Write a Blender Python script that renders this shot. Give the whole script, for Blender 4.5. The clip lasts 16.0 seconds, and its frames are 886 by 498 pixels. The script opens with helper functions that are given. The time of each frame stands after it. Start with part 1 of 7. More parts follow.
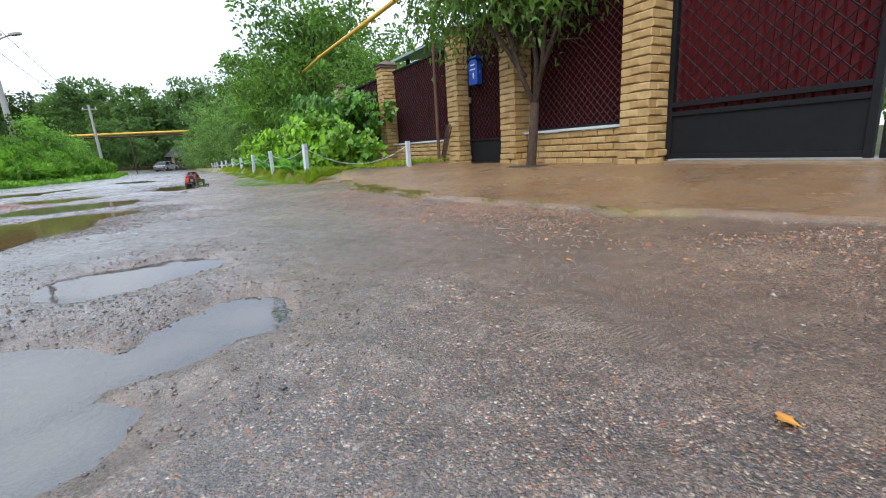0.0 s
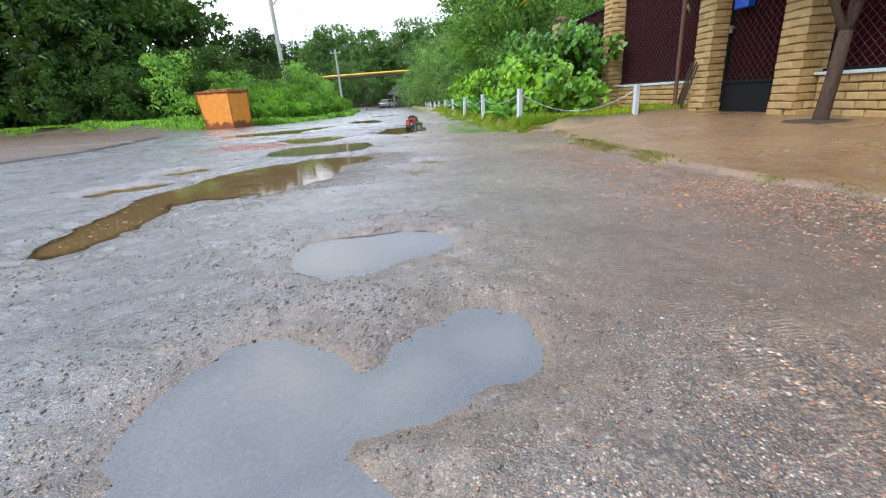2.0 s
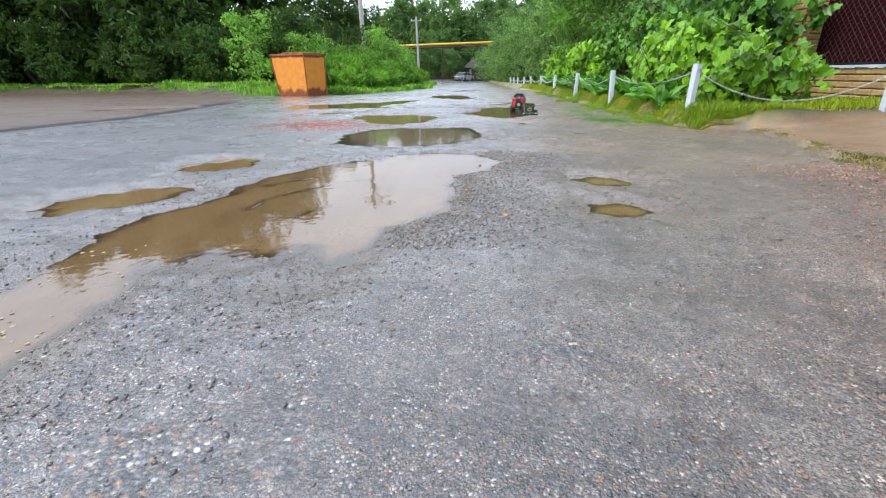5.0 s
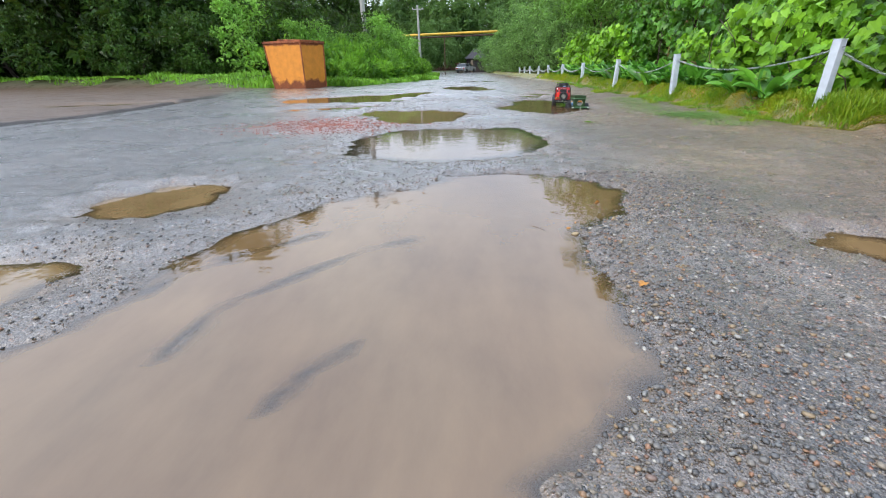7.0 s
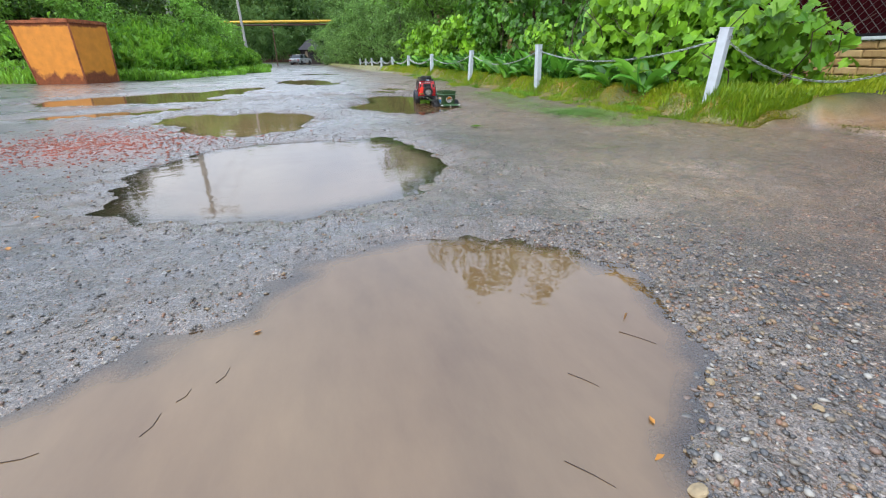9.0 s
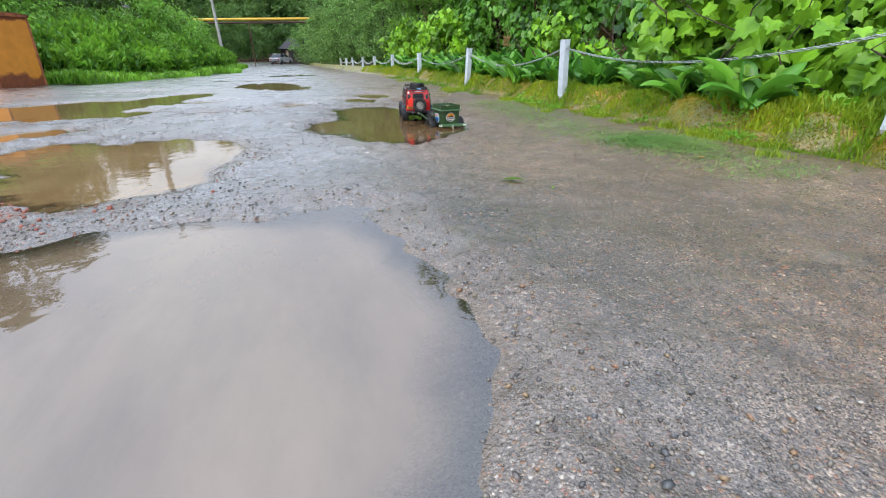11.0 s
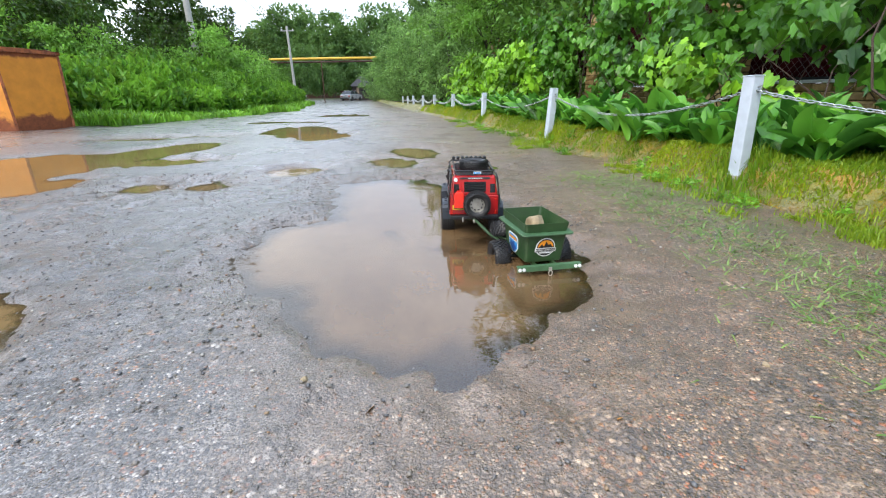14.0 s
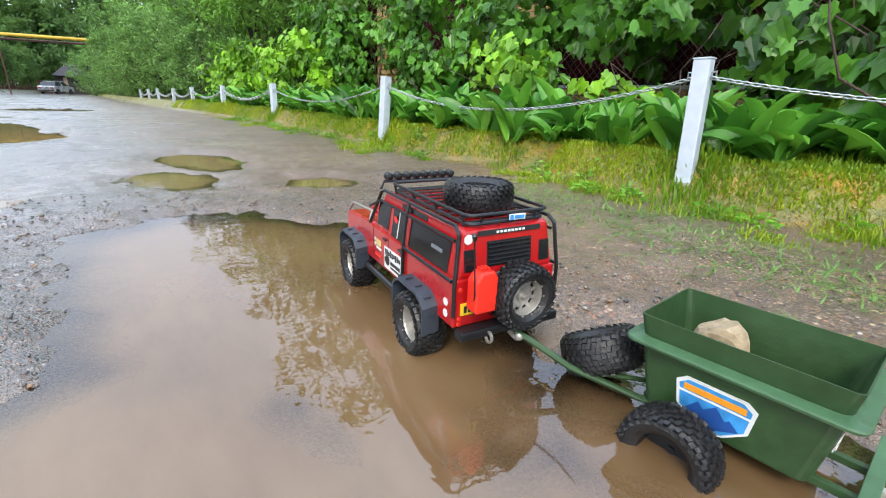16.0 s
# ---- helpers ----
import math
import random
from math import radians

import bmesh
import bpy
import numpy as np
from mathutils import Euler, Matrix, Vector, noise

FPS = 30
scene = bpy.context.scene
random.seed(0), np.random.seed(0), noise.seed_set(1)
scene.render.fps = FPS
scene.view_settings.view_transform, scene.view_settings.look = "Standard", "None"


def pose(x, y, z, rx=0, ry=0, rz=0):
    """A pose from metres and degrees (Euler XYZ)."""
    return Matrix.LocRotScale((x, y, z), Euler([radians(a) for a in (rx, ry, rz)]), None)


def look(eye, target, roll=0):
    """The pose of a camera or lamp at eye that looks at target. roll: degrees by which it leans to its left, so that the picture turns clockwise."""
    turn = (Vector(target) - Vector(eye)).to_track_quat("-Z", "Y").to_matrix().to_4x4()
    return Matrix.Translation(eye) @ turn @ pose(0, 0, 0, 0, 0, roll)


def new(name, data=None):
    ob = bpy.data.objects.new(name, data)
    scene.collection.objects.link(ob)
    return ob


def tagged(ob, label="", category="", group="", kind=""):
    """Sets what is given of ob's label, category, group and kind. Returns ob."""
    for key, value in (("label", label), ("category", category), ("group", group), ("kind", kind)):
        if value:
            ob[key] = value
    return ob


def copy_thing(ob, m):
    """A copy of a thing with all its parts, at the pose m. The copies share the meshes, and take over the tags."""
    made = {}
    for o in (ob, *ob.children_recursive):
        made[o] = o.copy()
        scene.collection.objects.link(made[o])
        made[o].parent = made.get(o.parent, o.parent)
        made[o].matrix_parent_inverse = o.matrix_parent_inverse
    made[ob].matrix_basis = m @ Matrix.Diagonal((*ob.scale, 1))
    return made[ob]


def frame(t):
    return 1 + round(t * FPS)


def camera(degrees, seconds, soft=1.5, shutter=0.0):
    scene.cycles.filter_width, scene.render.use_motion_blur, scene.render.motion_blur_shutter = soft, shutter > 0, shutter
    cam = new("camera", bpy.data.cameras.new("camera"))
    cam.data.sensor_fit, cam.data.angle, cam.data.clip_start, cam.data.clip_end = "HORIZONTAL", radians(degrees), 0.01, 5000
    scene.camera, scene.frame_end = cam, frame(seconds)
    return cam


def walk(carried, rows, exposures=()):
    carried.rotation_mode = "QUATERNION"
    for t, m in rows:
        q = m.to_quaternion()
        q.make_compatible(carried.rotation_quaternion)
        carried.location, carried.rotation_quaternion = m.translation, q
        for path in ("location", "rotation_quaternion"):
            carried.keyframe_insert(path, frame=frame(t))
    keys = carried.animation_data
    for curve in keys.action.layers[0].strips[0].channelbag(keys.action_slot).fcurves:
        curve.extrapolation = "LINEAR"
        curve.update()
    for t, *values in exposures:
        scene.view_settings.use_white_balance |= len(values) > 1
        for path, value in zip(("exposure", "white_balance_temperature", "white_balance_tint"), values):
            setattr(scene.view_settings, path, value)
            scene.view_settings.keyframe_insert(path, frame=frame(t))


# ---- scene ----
cam = camera(90.1, 16.0, 1.1)
PATH = [
    (0, (-0.119, 0.17, 0.434), (0.815, 1.882, -0.01), -3.2),
    (0.5, (-0.16, 0.262, 0.493), (0.615, 2.041, 0.009), -1.3),
    (1, (-0.172, 0.323, 0.549), (0.439, 2.15, 0.009), 0.2),
    (1.5, (-0.245, 0.375, 0.58), (0.178, 2.234, -0.027), -1.5),
    (2, (-0.201, 0.573, 0.565), (-0.092, 2.461, -0.084), -3.5),
    (2.5, (-0.216, 0.855, 0.564), (-0.269, 2.735, -0.115), -3.8),
    (3, (-0.322, 1.181, 0.611), (-0.386, 3.05, -0.099), -3.8),
    (3.5, (-0.403, 1.439, 0.606), (-0.484, 3.303, -0.113), -3.3),
    (3.7, (-0.454, 1.553, 0.599), (-0.535, 3.415, -0.128), -3.1),
    (5.8, (-0.923, 2.808, 0.533), (-1.113, 4.655, -0.211), 0.0),
    (6, (-0.984, 2.931, 0.526), (-1.174, 4.776, -0.222), 0.0),
    (6.5, (-1.076, 3.233, 0.509), (-1.288, 5.073, -0.246), -0.5),
    (7, (-1.178, 3.545, 0.496), (-1.335, 5.386, -0.271), -1.3),
    (7.5, (-1.275, 3.799, 0.499), (-1.161, 5.634, -0.288), -2.3),
    (8, (-1.301, 4.087, 0.484), (-1.087, 5.91, -0.309), -2.7),
    (8.5, (-1.29, 4.346, 0.456), (-0.961, 6.152, -0.338), -1.7),
    (9, (-1.249, 4.615, 0.467), (-0.787, 6.387, -0.337), -0.7),
    (9.2, (-1.233, 4.725, 0.452), (-0.74, 6.488, -0.354), 0.1),
    (11.3, (-0.882, 6.226, 0.461), (-0.361, 7.981, -0.346), -0.7),
    (11.5, (-0.815, 6.343, 0.452), (-0.388, 8.124, -0.351), -1.1),
    (12, (-0.674, 6.623, 0.464), (-0.402, 8.437, -0.333), 0.1),
    (12.5, (-0.535, 6.939, 0.461), (-0.396, 8.787, -0.29), 1.3),
    (13, (-0.397, 7.283, 0.465), (-0.275, 9.153, -0.235), 1.1),
    (13.5, (-0.42, 7.538, 0.482), (-0.284, 9.411, -0.204), -0.1),
    (14, (-0.509, 7.836, 0.508), (-0.227, 9.699, -0.163), -0.6),
    (14.5, (-0.587, 8.142, 0.463), (-0.132, 9.974, -0.199), -2.0),
    (15, (-0.602, 8.439, 0.421), (0.124, 10.181, -0.242), -0.1),
    (15.5, (-0.624, 8.739, 0.403), (0.406, 10.326, -0.245), 1.5),
    (16, (-0.602, 8.989, 0.383), (0.561, 10.484, -0.26), 2.1),
]
EXPOSURES = [(0, 0.28), (1.5, 0.46), (3.5, 0.66), (6, 0.44), (9.0, 0.38), (12, 0.5), (13.5, 0.6), (14, 0.58), (15, 0.27), (15.5, 0.5), (16, 0.7)]
walk(cam, [(t, look(eye, target, roll)) for t, eye, target, roll in PATH], EXPOSURES)

# ---- world and light: an overcast, wet summer day ----
world = bpy.data.worlds.new("overcast_sky")
scene.world = world
world.use_nodes = True
wn, wl = world.node_tree.nodes, world.node_tree.links
wn.clear()
w_sky = wn.new("ShaderNodeTexSky")
w_sky.sky_type, w_sky.sun_disc = "NISHITA", False
w_sky.sun_elevation, w_sky.sun_rotation = radians(48), radians(228)
w_sky.air_density, w_sky.dust_density = 1.0, 4.0
w_bg = wn.new("ShaderNodeBackground")
w_bg.inputs[1].default_value = 0.05
w_cloud = wn.new("ShaderNodeBackground")
w_noise = wn.new("ShaderNodeTexNoise")
w_noise.inputs["Scale"].default_value, w_noise.inputs["Detail"].default_value = 2.2, 5
w_ramp = wn.new("ShaderNodeValToRGB")
w_ramp.color_ramp.elements[0].position, w_ramp.color_ramp.elements[0].color = 0.34, (0.62, 0.69, 0.83, 1)
w_ramp.color_ramp.elements[1].position, w_ramp.color_ramp.elements[1].color = 0.66, (0.92, 0.96, 1.0, 1)
w_coord = wn.new("ShaderNodeTexCoord")
wl.new(w_coord.outputs["Generated"], w_noise.inputs["Vector"])
wl.new(w_noise.outputs["Fac"], w_ramp.inputs["Fac"])
# an overcast sky is brighter overhead than at the horizon
w_xyz, w_grad = wn.new("ShaderNodeSeparateXYZ"), wn.new("ShaderNodeMapRange")
wl.new(w_coord.outputs["Generated"], w_xyz.inputs[0])
wl.new(w_xyz.outputs["Z"], w_grad.inputs["Value"])
for _k, _v in (("From Min", 0.0), ("From Max", 0.9), ("To Min", 1.22), ("To Max", 1.62)):
    w_grad.inputs[_k].default_value = _v
# and bluer where the cloud is thin overhead
w_high, w_blue = wn.new("ShaderNodeMapRange"), wn.new("ShaderNodeMix")
w_blue.data_type, w_blue.blend_type = "RGBA", "MULTIPLY"
wl.new(w_xyz.outputs["Z"], w_high.inputs["Value"])
for _k, _v in (("From Min", 0.12), ("From Max", 0.6), ("To Min", 0.0), ("To Max", 1.0)):
    w_high.inputs[_k].default_value = _v
wl.new(w_high.outputs[0], w_blue.inputs[0])
wl.new(w_ramp.outputs["Color"], w_blue.inputs[6])
w_blue.inputs[7].default_value = (0.80, 0.88, 1.0, 1)
wl.new(w_blue.outputs[2], w_cloud.inputs[0])
wl.new(w_grad.outputs[0], w_cloud.inputs[1])
w_add, w_out = wn.new("ShaderNodeAddShader"), wn.new("ShaderNodeOutputWorld")
wl.new(w_sky.outputs[0], w_bg.inputs[0])
wl.new(w_bg.outputs[0], w_add.inputs[0])
wl.new(w_cloud.outputs[0], w_add.inputs[1])
wl.new(w_add.outputs[0], w_out.inputs[0])

sun = new("sun", bpy.data.lights.new("sun", "SUN"))
sun.data.energy, sun.data.angle, sun.data.color = 1.5, radians(18), (1.0, 0.93, 0.80)
sun.matrix_world = look((-9, -4, 12), (0, 4, 0))


# ---- materials ----
class Nodes:
    """A node material with short calls."""

    def __init__(self, name):
        self.mat = bpy.data.materials.new(name)
        self.mat.use_nodes = True
        self.n, self.l = self.mat.node_tree.nodes, self.mat.node_tree.links
        self.bsdf = self.n["Principled BSDF"]
        self.pos = self.n.new("ShaderNodeTexCoord").outputs["Object"]

    def put(self, socket, value):
        if isinstance(value, bpy.types.NodeSocket):
            self.l.new(value, socket)
        elif isinstance(value, tuple) and len(value) == 3:
            socket.default_value = (*value, 1) if len(socket.default_value) == 4 else value
        else:
            socket.default_value = value

    def set(self, **kw):
        for key, value in kw.items():
            self.put(self.bsdf.inputs[key.replace("_", " ")], value)
        return self

    def noise(self, scale, detail=4, rough=0.55, vec=None):
        t = self.n.new("ShaderNodeTexNoise")
        t.inputs["Scale"].default_value, t.inputs["Detail"].default_value, t.inputs["Roughness"].default_value = scale, detail, rough
        self.l.new(vec or self.pos, t.inputs["Vector"])
        return t.outputs["Fac"]

    def cells(self, scale, feature="F1", out="Distance", vec=None):
        t = self.n.new("ShaderNodeTexVoronoi")
        t.feature = feature
        t.inputs["Scale"].default_value = scale
        self.l.new(vec or self.pos, t.inputs["Vector"])
        return t.outputs[out]

    def ramp(self, fac, *stops):
        r = self.n.new("ShaderNodeValToRGB")
        e = r.color_ramp.elements
        while len(e) < len(stops):
            e.new(0.5)
        for el, (p, c) in zip(e, stops):
            el.position, el.color = p, ((*c, 1) if isinstance(c, tuple) else (c, c, c, 1))
        self.l.new(fac, r.inputs["Fac"])
        return r.outputs["Color"]

    def mix(self, fac, a, b, mode="MIX"):
        m = self.n.new("ShaderNodeMix")
        m.data_type, m.blend_type = "RGBA", mode
        self.put(m.inputs[0], fac)
        self.put(m.inputs[6], a)
        self.put(m.inputs[7], b)
        return m.outputs[2]

    def math(self, op, a, b=0.5):
        m = self.n.new("ShaderNodeMath")
        m.operation = op
        self.put(m.inputs[0], a)
        self.put(m.inputs[1], b)
        return m.outputs[0]

    def attr(self, name):
        a = self.n.new("ShaderNodeAttribute")
        a.attribute_name = name
        return a.outputs["Fac"]

    def island(self):
        return self.n.new("ShaderNodeNewGeometry").outputs["Random Per Island"]

    def piece(self):
        return self.n.new("ShaderNodeObjectInfo").outputs["Random"]

    def bump(self, height, strength=0.4, distance=0.01):
        b = self.n.new("ShaderNodeBump")
        b.inputs["Strength"].default_value, b.inputs["Distance"].default_value = strength, distance
        self.l.new(height, b.inputs["Height"])
        self.l.new(b.outputs[0], self.bsdf.inputs["Normal"])
        return self


def plain(name, color, rough=0.5, metal=0.0, grain=30.0, vary=0.25, bump=0.1, coat=0.0):
    """Paint, plastic, rubber or metal with a little grain, dirt and relief."""
    m = Nodes(name)
    fine, broad = m.noise(grain), m.noise(grain * 0.13, 5)
    dark = tuple(c * (1 - vary) for c in color)
    lite = tuple(min(1.0, c * (1 + vary * 0.6)) for c in color)
    m.set(Base_Color=m.mix(0.35, m.ramp(broad, (0.3, dark), (0.7, lite)), m.ramp(fine, (0.35, dark), (0.65, lite))),
          Roughness=m.ramp(broad, (0.3, max(0.03, rough - 0.1)), (0.7, min(1.0, rough + 0.1))), Metallic=metal, Coat_Weight=coat)
    m.bump(fine, bump, 0.004)
    return m.mat


def leaf_mat(name, dark, mid, lite, trans=0.27, rough=0.42):
    """Leaves: colour by leaf and by painted light and dark clumps, part of the light passes through."""
    m = Nodes(name)
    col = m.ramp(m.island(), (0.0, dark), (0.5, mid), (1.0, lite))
    # sharp noise paints lit clumps and shaded gaps into the leaf colour
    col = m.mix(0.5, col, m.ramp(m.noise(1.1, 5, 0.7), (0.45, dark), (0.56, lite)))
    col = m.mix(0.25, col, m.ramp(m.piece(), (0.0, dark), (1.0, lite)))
    m.set(Base_Color=col, Roughness=rough)
    m.bsdf.inputs["Specular IOR Level"].default_value = 0.35
    t = m.n.new("ShaderNodeBsdfTranslucent")
    m.l.new(m.mix(0.5, col, (0.35, 0.5, 0.05)), t.inputs[0])
    x = m.n.new("ShaderNodeMixShader")
    x.inputs[0].default_value = trans
    m.l.new(m.bsdf.outputs[0], x.inputs[1])
    m.l.new(t.outputs[0], x.inputs[2])
    m.l.new(x.outputs[0], m.n["Material Output"].inputs[0])
    return m.mat


def ground_mat():
    """Wet gravel road; concrete apron, mud, moss and soil where the sheet's masks say so."""
    m = Nodes("wet_ground")

    def one(color):
        sep = m.n.new("ShaderNodeSeparateColor")
        m.l.new(color, sep.inputs[0])
        return sep.outputs[0]

    # the cells are bent a little, so that no stone is a clean polygon
    bend = m.n.new("ShaderNodeVectorMath")
    bend.operation = "MULTIPLY_ADD"
    wob = m.n.new("ShaderNodeTexNoise")
    wob.inputs["Scale"].default_value, wob.inputs["Detail"].default_value = 260, 2
    m.l.new(m.pos, wob.inputs["Vector"])
    m.l.new(wob.outputs["Color"], bend.inputs[0])
    bend.inputs[1].default_value = (0.0026, 0.0026, 0.0026)
    m.l.new(m.pos, bend.inputs[2])
    bent = bend.outputs[0]
    big, mid, fine = m.noise(0.55, 6, 0.6), m.noise(4.0, 6, 0.65), m.noise(60, 4, 0.6)
    cell, tint = m.cells(195, vec=bent), one(m.cells(195, out="Color", vec=bent))
    cell2, grit = m.cells(380, vec=bent), one(m.cells(380, out="Color", vec=bent))
    cell3, lump = m.cells(105, vec=bent), one(m.cells(105, out="Color", vec=bent))
    stops = ((0.0, (0.040, 0.037, 0.035)), (0.22, (0.072, 0.068, 0.066)), (0.45, (0.120, 0.112, 0.106)), (0.60, (0.180, 0.138, 0.092)), (0.72, (0.215, 0.198, 0.180)), (0.83, (0.115, 0.114, 0.118)), (0.87, (0.27, 0.155, 0.070)), (0.93, (0.25, 0.085, 0.040)), (0.955, (0.46, 0.43, 0.39)))
    stone, pebble = m.ramp(tint, *stops), m.ramp(lump, *stops)
    sand = m.ramp(grit, (0.0, (0.030, 0.026, 0.024)), (0.35, (0.085, 0.076, 0.070)), (0.7, (0.165, 0.145, 0.128)), (0.93, (0.30, 0.265, 0.23)), (0.98, (0.42, 0.39, 0.35)))
    rocky = m.ramp(m.math("ADD", m.math("MULTIPLY", mid, 0.5), m.math("MULTIPLY", m.noise(0.9, 5, 0.6), 0.5)), (0.38, 0.12), (0.52, 1.0))
    coarse = m.ramp(m.noise(2.6, 5, 0.7), (0.50, 0.0), (0.60, 1.0))
    stone = m.mix(coarse, stone, pebble)
    gap = m.mix(coarse, m.ramp(cell, (0.34, 1.0), (0.66, 0.30)), m.ramp(cell3, (0.34, 1.0), (0.68, 0.22)))
    stone = m.mix(1.0, stone, gap, "MULTIPLY")
    stone = m.mix(1.0, stone, (1.24, 1.20, 1.16), "MULTIPLY")
    road = m.mix(rocky, sand, stone)
    road = m.mix(m.ramp(big, (0.42, 0.0), (0.68, 0.35)), road, m.ramp(grit, (0.1, (0.060, 0.050, 0.044)), (0.7, (0.165, 0.138, 0.118)), (0.95, (0.27, 0.235, 0.20))))
    road = m.mix(1.0, road, m.ramp(m.noise(0.8, 6, 0.62), (0.36, 0.62), (0.62, 1.12)), "MULTIPLY")
    road = m.mix(1.0, road, m.ramp(m.noise(15, 6, 0.75), (0.34, 0.60), (0.50, 1.02), (0.66, 1.38)), "MULTIPLY")
    # silt makes the gravel browner towards the verge and further down the road
    road = m.mix(m.attr("brown"), road, m.mix(1.0, road, (1.42, 1.10, 0.80), "MULTIPLY"))
    # the wet left side gets the sky's blue sheen painted into its colour
    road = m.mix(m.attr("wet_sheen"), road, m.mix(1.0, road, (0.98, 1.03, 1.12), "MULTIPLY"))
    pad = m.ramp(m.math("ADD", m.math("MULTIPLY", m.noise(1.2, 6, 0.7), 0.6), m.math("MULTIPLY", fine, 0.4)),
                 (0.32, (0.120, 0.058, 0.024)), (0.5, (0.25, 0.140, 0.062)), (0.68, (0.34, 0.215, 0.110)))
    pad = m.mix(m.ramp(m.noise(5.0, 5, 0.7), (0.4, 0.15), (0.6, 0.55)), pad, m.ramp(grit, (0.1, (0.055, 0.038, 0.025)), (0.5, (0.17, 0.122, 0.078)), (0.85, (0.30, 0.235, 0.17)), (0.97, (0.46, 0.41, 0.34))))
    mud = m.mix(0.45, m.ramp(m.noise(1.7, 6), (0.3, (0.050, 0.029, 0.020)), (0.7, (0.145, 0.090, 0.062))), m.mix(1.0, m.mix(0.5, sand, stone), (1.1, 0.92, 0.74), "MULTIPLY"))
    moss = m.ramp(m.noise(7, 6, 0.7), (0.3, (0.06, 0.12, 0.009)), (0.5, (0.17, 0.165, 0.011)), (0.68, (0.34, 0.185, 0.012)))
    soil = m.ramp(mid, (0.3, (0.035, 0.045, 0.018)), (0.7, (0.075, 0.085, 0.03)))
    rubble = m.ramp(tint, (0.2, (0.14, 0.055, 0.042)), (0.55, (0.26, 0.105, 0.078)), (0.9, (0.32, 0.25, 0.22)))
    col = m.mix(m.attr("mud"), road, mud)
    col = m.mix(m.math("MULTIPLY", m.attr("silt"), 0.75), col, m.ramp(m.noise(9, 5), (0.35, (0.085, 0.052, 0.026)), (0.65, (0.17, 0.108, 0.056))))
    col = m.mix(m.math("MULTIPLY", m.attr("rubble"), m.ramp(mid, (0.42, 0.0), (0.55, 0.9))), col, rubble)
    col = m.mix(m.attr("pad"), col, pad)
    col = m.mix(m.attr("soil"), col, soil)
    col = m.mix(m.math("MULTIPLY", m.attr("moss"), m.ramp(mid, (0.25, 0.5), (0.5, 1.0))), col, moss)
    col = m.mix(m.attr("furrow"), col, (0.022, 0.018, 0.015))
    # rain wets the stones unevenly
    wet = m.ramp(m.math("ADD", m.math("MULTIPLY", big, 0.4), m.math("ADD", m.math("MULTIPLY", mid, 0.35), m.math("MULTIPLY", grit, 0.25))), (0.36, 0.16), (0.62, 0.42))
    wet = m.mix(m.attr("mud"), wet, (0.46, 0.46, 0.46))
    rough = m.mix(m.attr("soil"), m.mix(m.attr("pad"), wet, m.ramp(big, (0.3, 0.16), (0.7, 0.42))), (0.85, 0.85, 0.85))
    m.set(Base_Color=col, Roughness=rough)
    dull = m.math("MAXIMUM", m.math("MAXIMUM", m.attr("furrow"), m.math("MULTIPLY", m.attr("pad"), 0.72)), m.math("MULTIPLY", m.attr("mud"), 0.6))
    m.set(Specular_IOR_Level=m.math("MULTIPLY", 0.9, m.math("SUBTRACT", 1.0, m.math("MULTIPLY", m.math("MAXIMUM", dull, m.attr("soil")), 0.85))))
    # a film of rain lies where the road is even
    film = m.math("MULTIPLY", m.ramp(rocky, (0.1, 1.0), (0.9, 0.25)), m.ramp(m.noise(1.9, 5, 0.65), (0.44, 0.0), (0.62, 1.0)))
    damp = m.math("MAXIMUM", film, m.math("ADD", 0.34, m.math("MULTIPLY", m.attr("wet_sheen"), 0.66)))
    m.set(Coat_Weight=m.math("MULTIPLY", damp, m.math("SUBTRACT", 1.0, m.math("MAXIMUM", m.math("MAXIMUM", m.attr("moss"), m.attr("soil")), dull))), Coat_Roughness=m.ramp(film, (0.1, 0.30), (0.7, 0.12)), Coat_IOR=1.58)
    cb = m.n.new("ShaderNodeBump")
    cb.inputs["Strength"].default_value, cb.inputs["Distance"].default_value = 0.7, 0.004
    m.l.new(m.math("ADD", m.math("MULTIPLY", m.noise(34, 3, 0.6), m.math("ADD", 0.8, m.math("MULTIPLY", m.attr("wet_sheen"), 1.8))), m.math("MULTIPLY", m.math("ADD", fine, m.ramp(cell, (0.0, 1.0), (0.6, 0.0))), 0.5)), cb.inputs["Height"])
    m.l.new(cb.outputs[0], m.bsdf.inputs["Coat Normal"])
    top = m.mix(coarse, m.ramp(cell, (0.0, 1.0), (0.60, 0.0)), m.ramp(cell3, (0.0, 1.6), (0.62, 0.0)))
    h = m.math("ADD", m.math("MULTIPLY", m.math("MULTIPLY", top, rocky), 0.75), m.math("ADD", m.math("MULTIPLY", m.ramp(cell2, (0.0, 1.0), (0.6, 0.0)), 0.35), m.math("MULTIPLY", fine, 0.3)))
    tread = m.n.new("ShaderNodeTexWave")
    tread.bands_direction = "Y"
    for key, val in (("Scale", 22.0), ("Distortion", 2.0), ("Detail", 1.0), ("Detail Scale", 6.0)):
        tread.inputs[key].default_value = val
    m.l.new(m.pos, tread.inputs["Vector"])
    h = m.math("ADD", m.math("MULTIPLY", h, m.math("SUBTRACT", 1.0, m.math("MULTIPLY", m.attr("track"), 0.5))), m.math("MULTIPLY", m.math("MULTIPLY", tread.outputs["Fac"], m.attr("track")), 0.7))
    clods = m.math("MULTIPLY", m.noise(38, 3, 0.55), m.math("ADD", 0.7, m.math("MULTIPLY", m.attr("wet_sheen"), 1.6)))
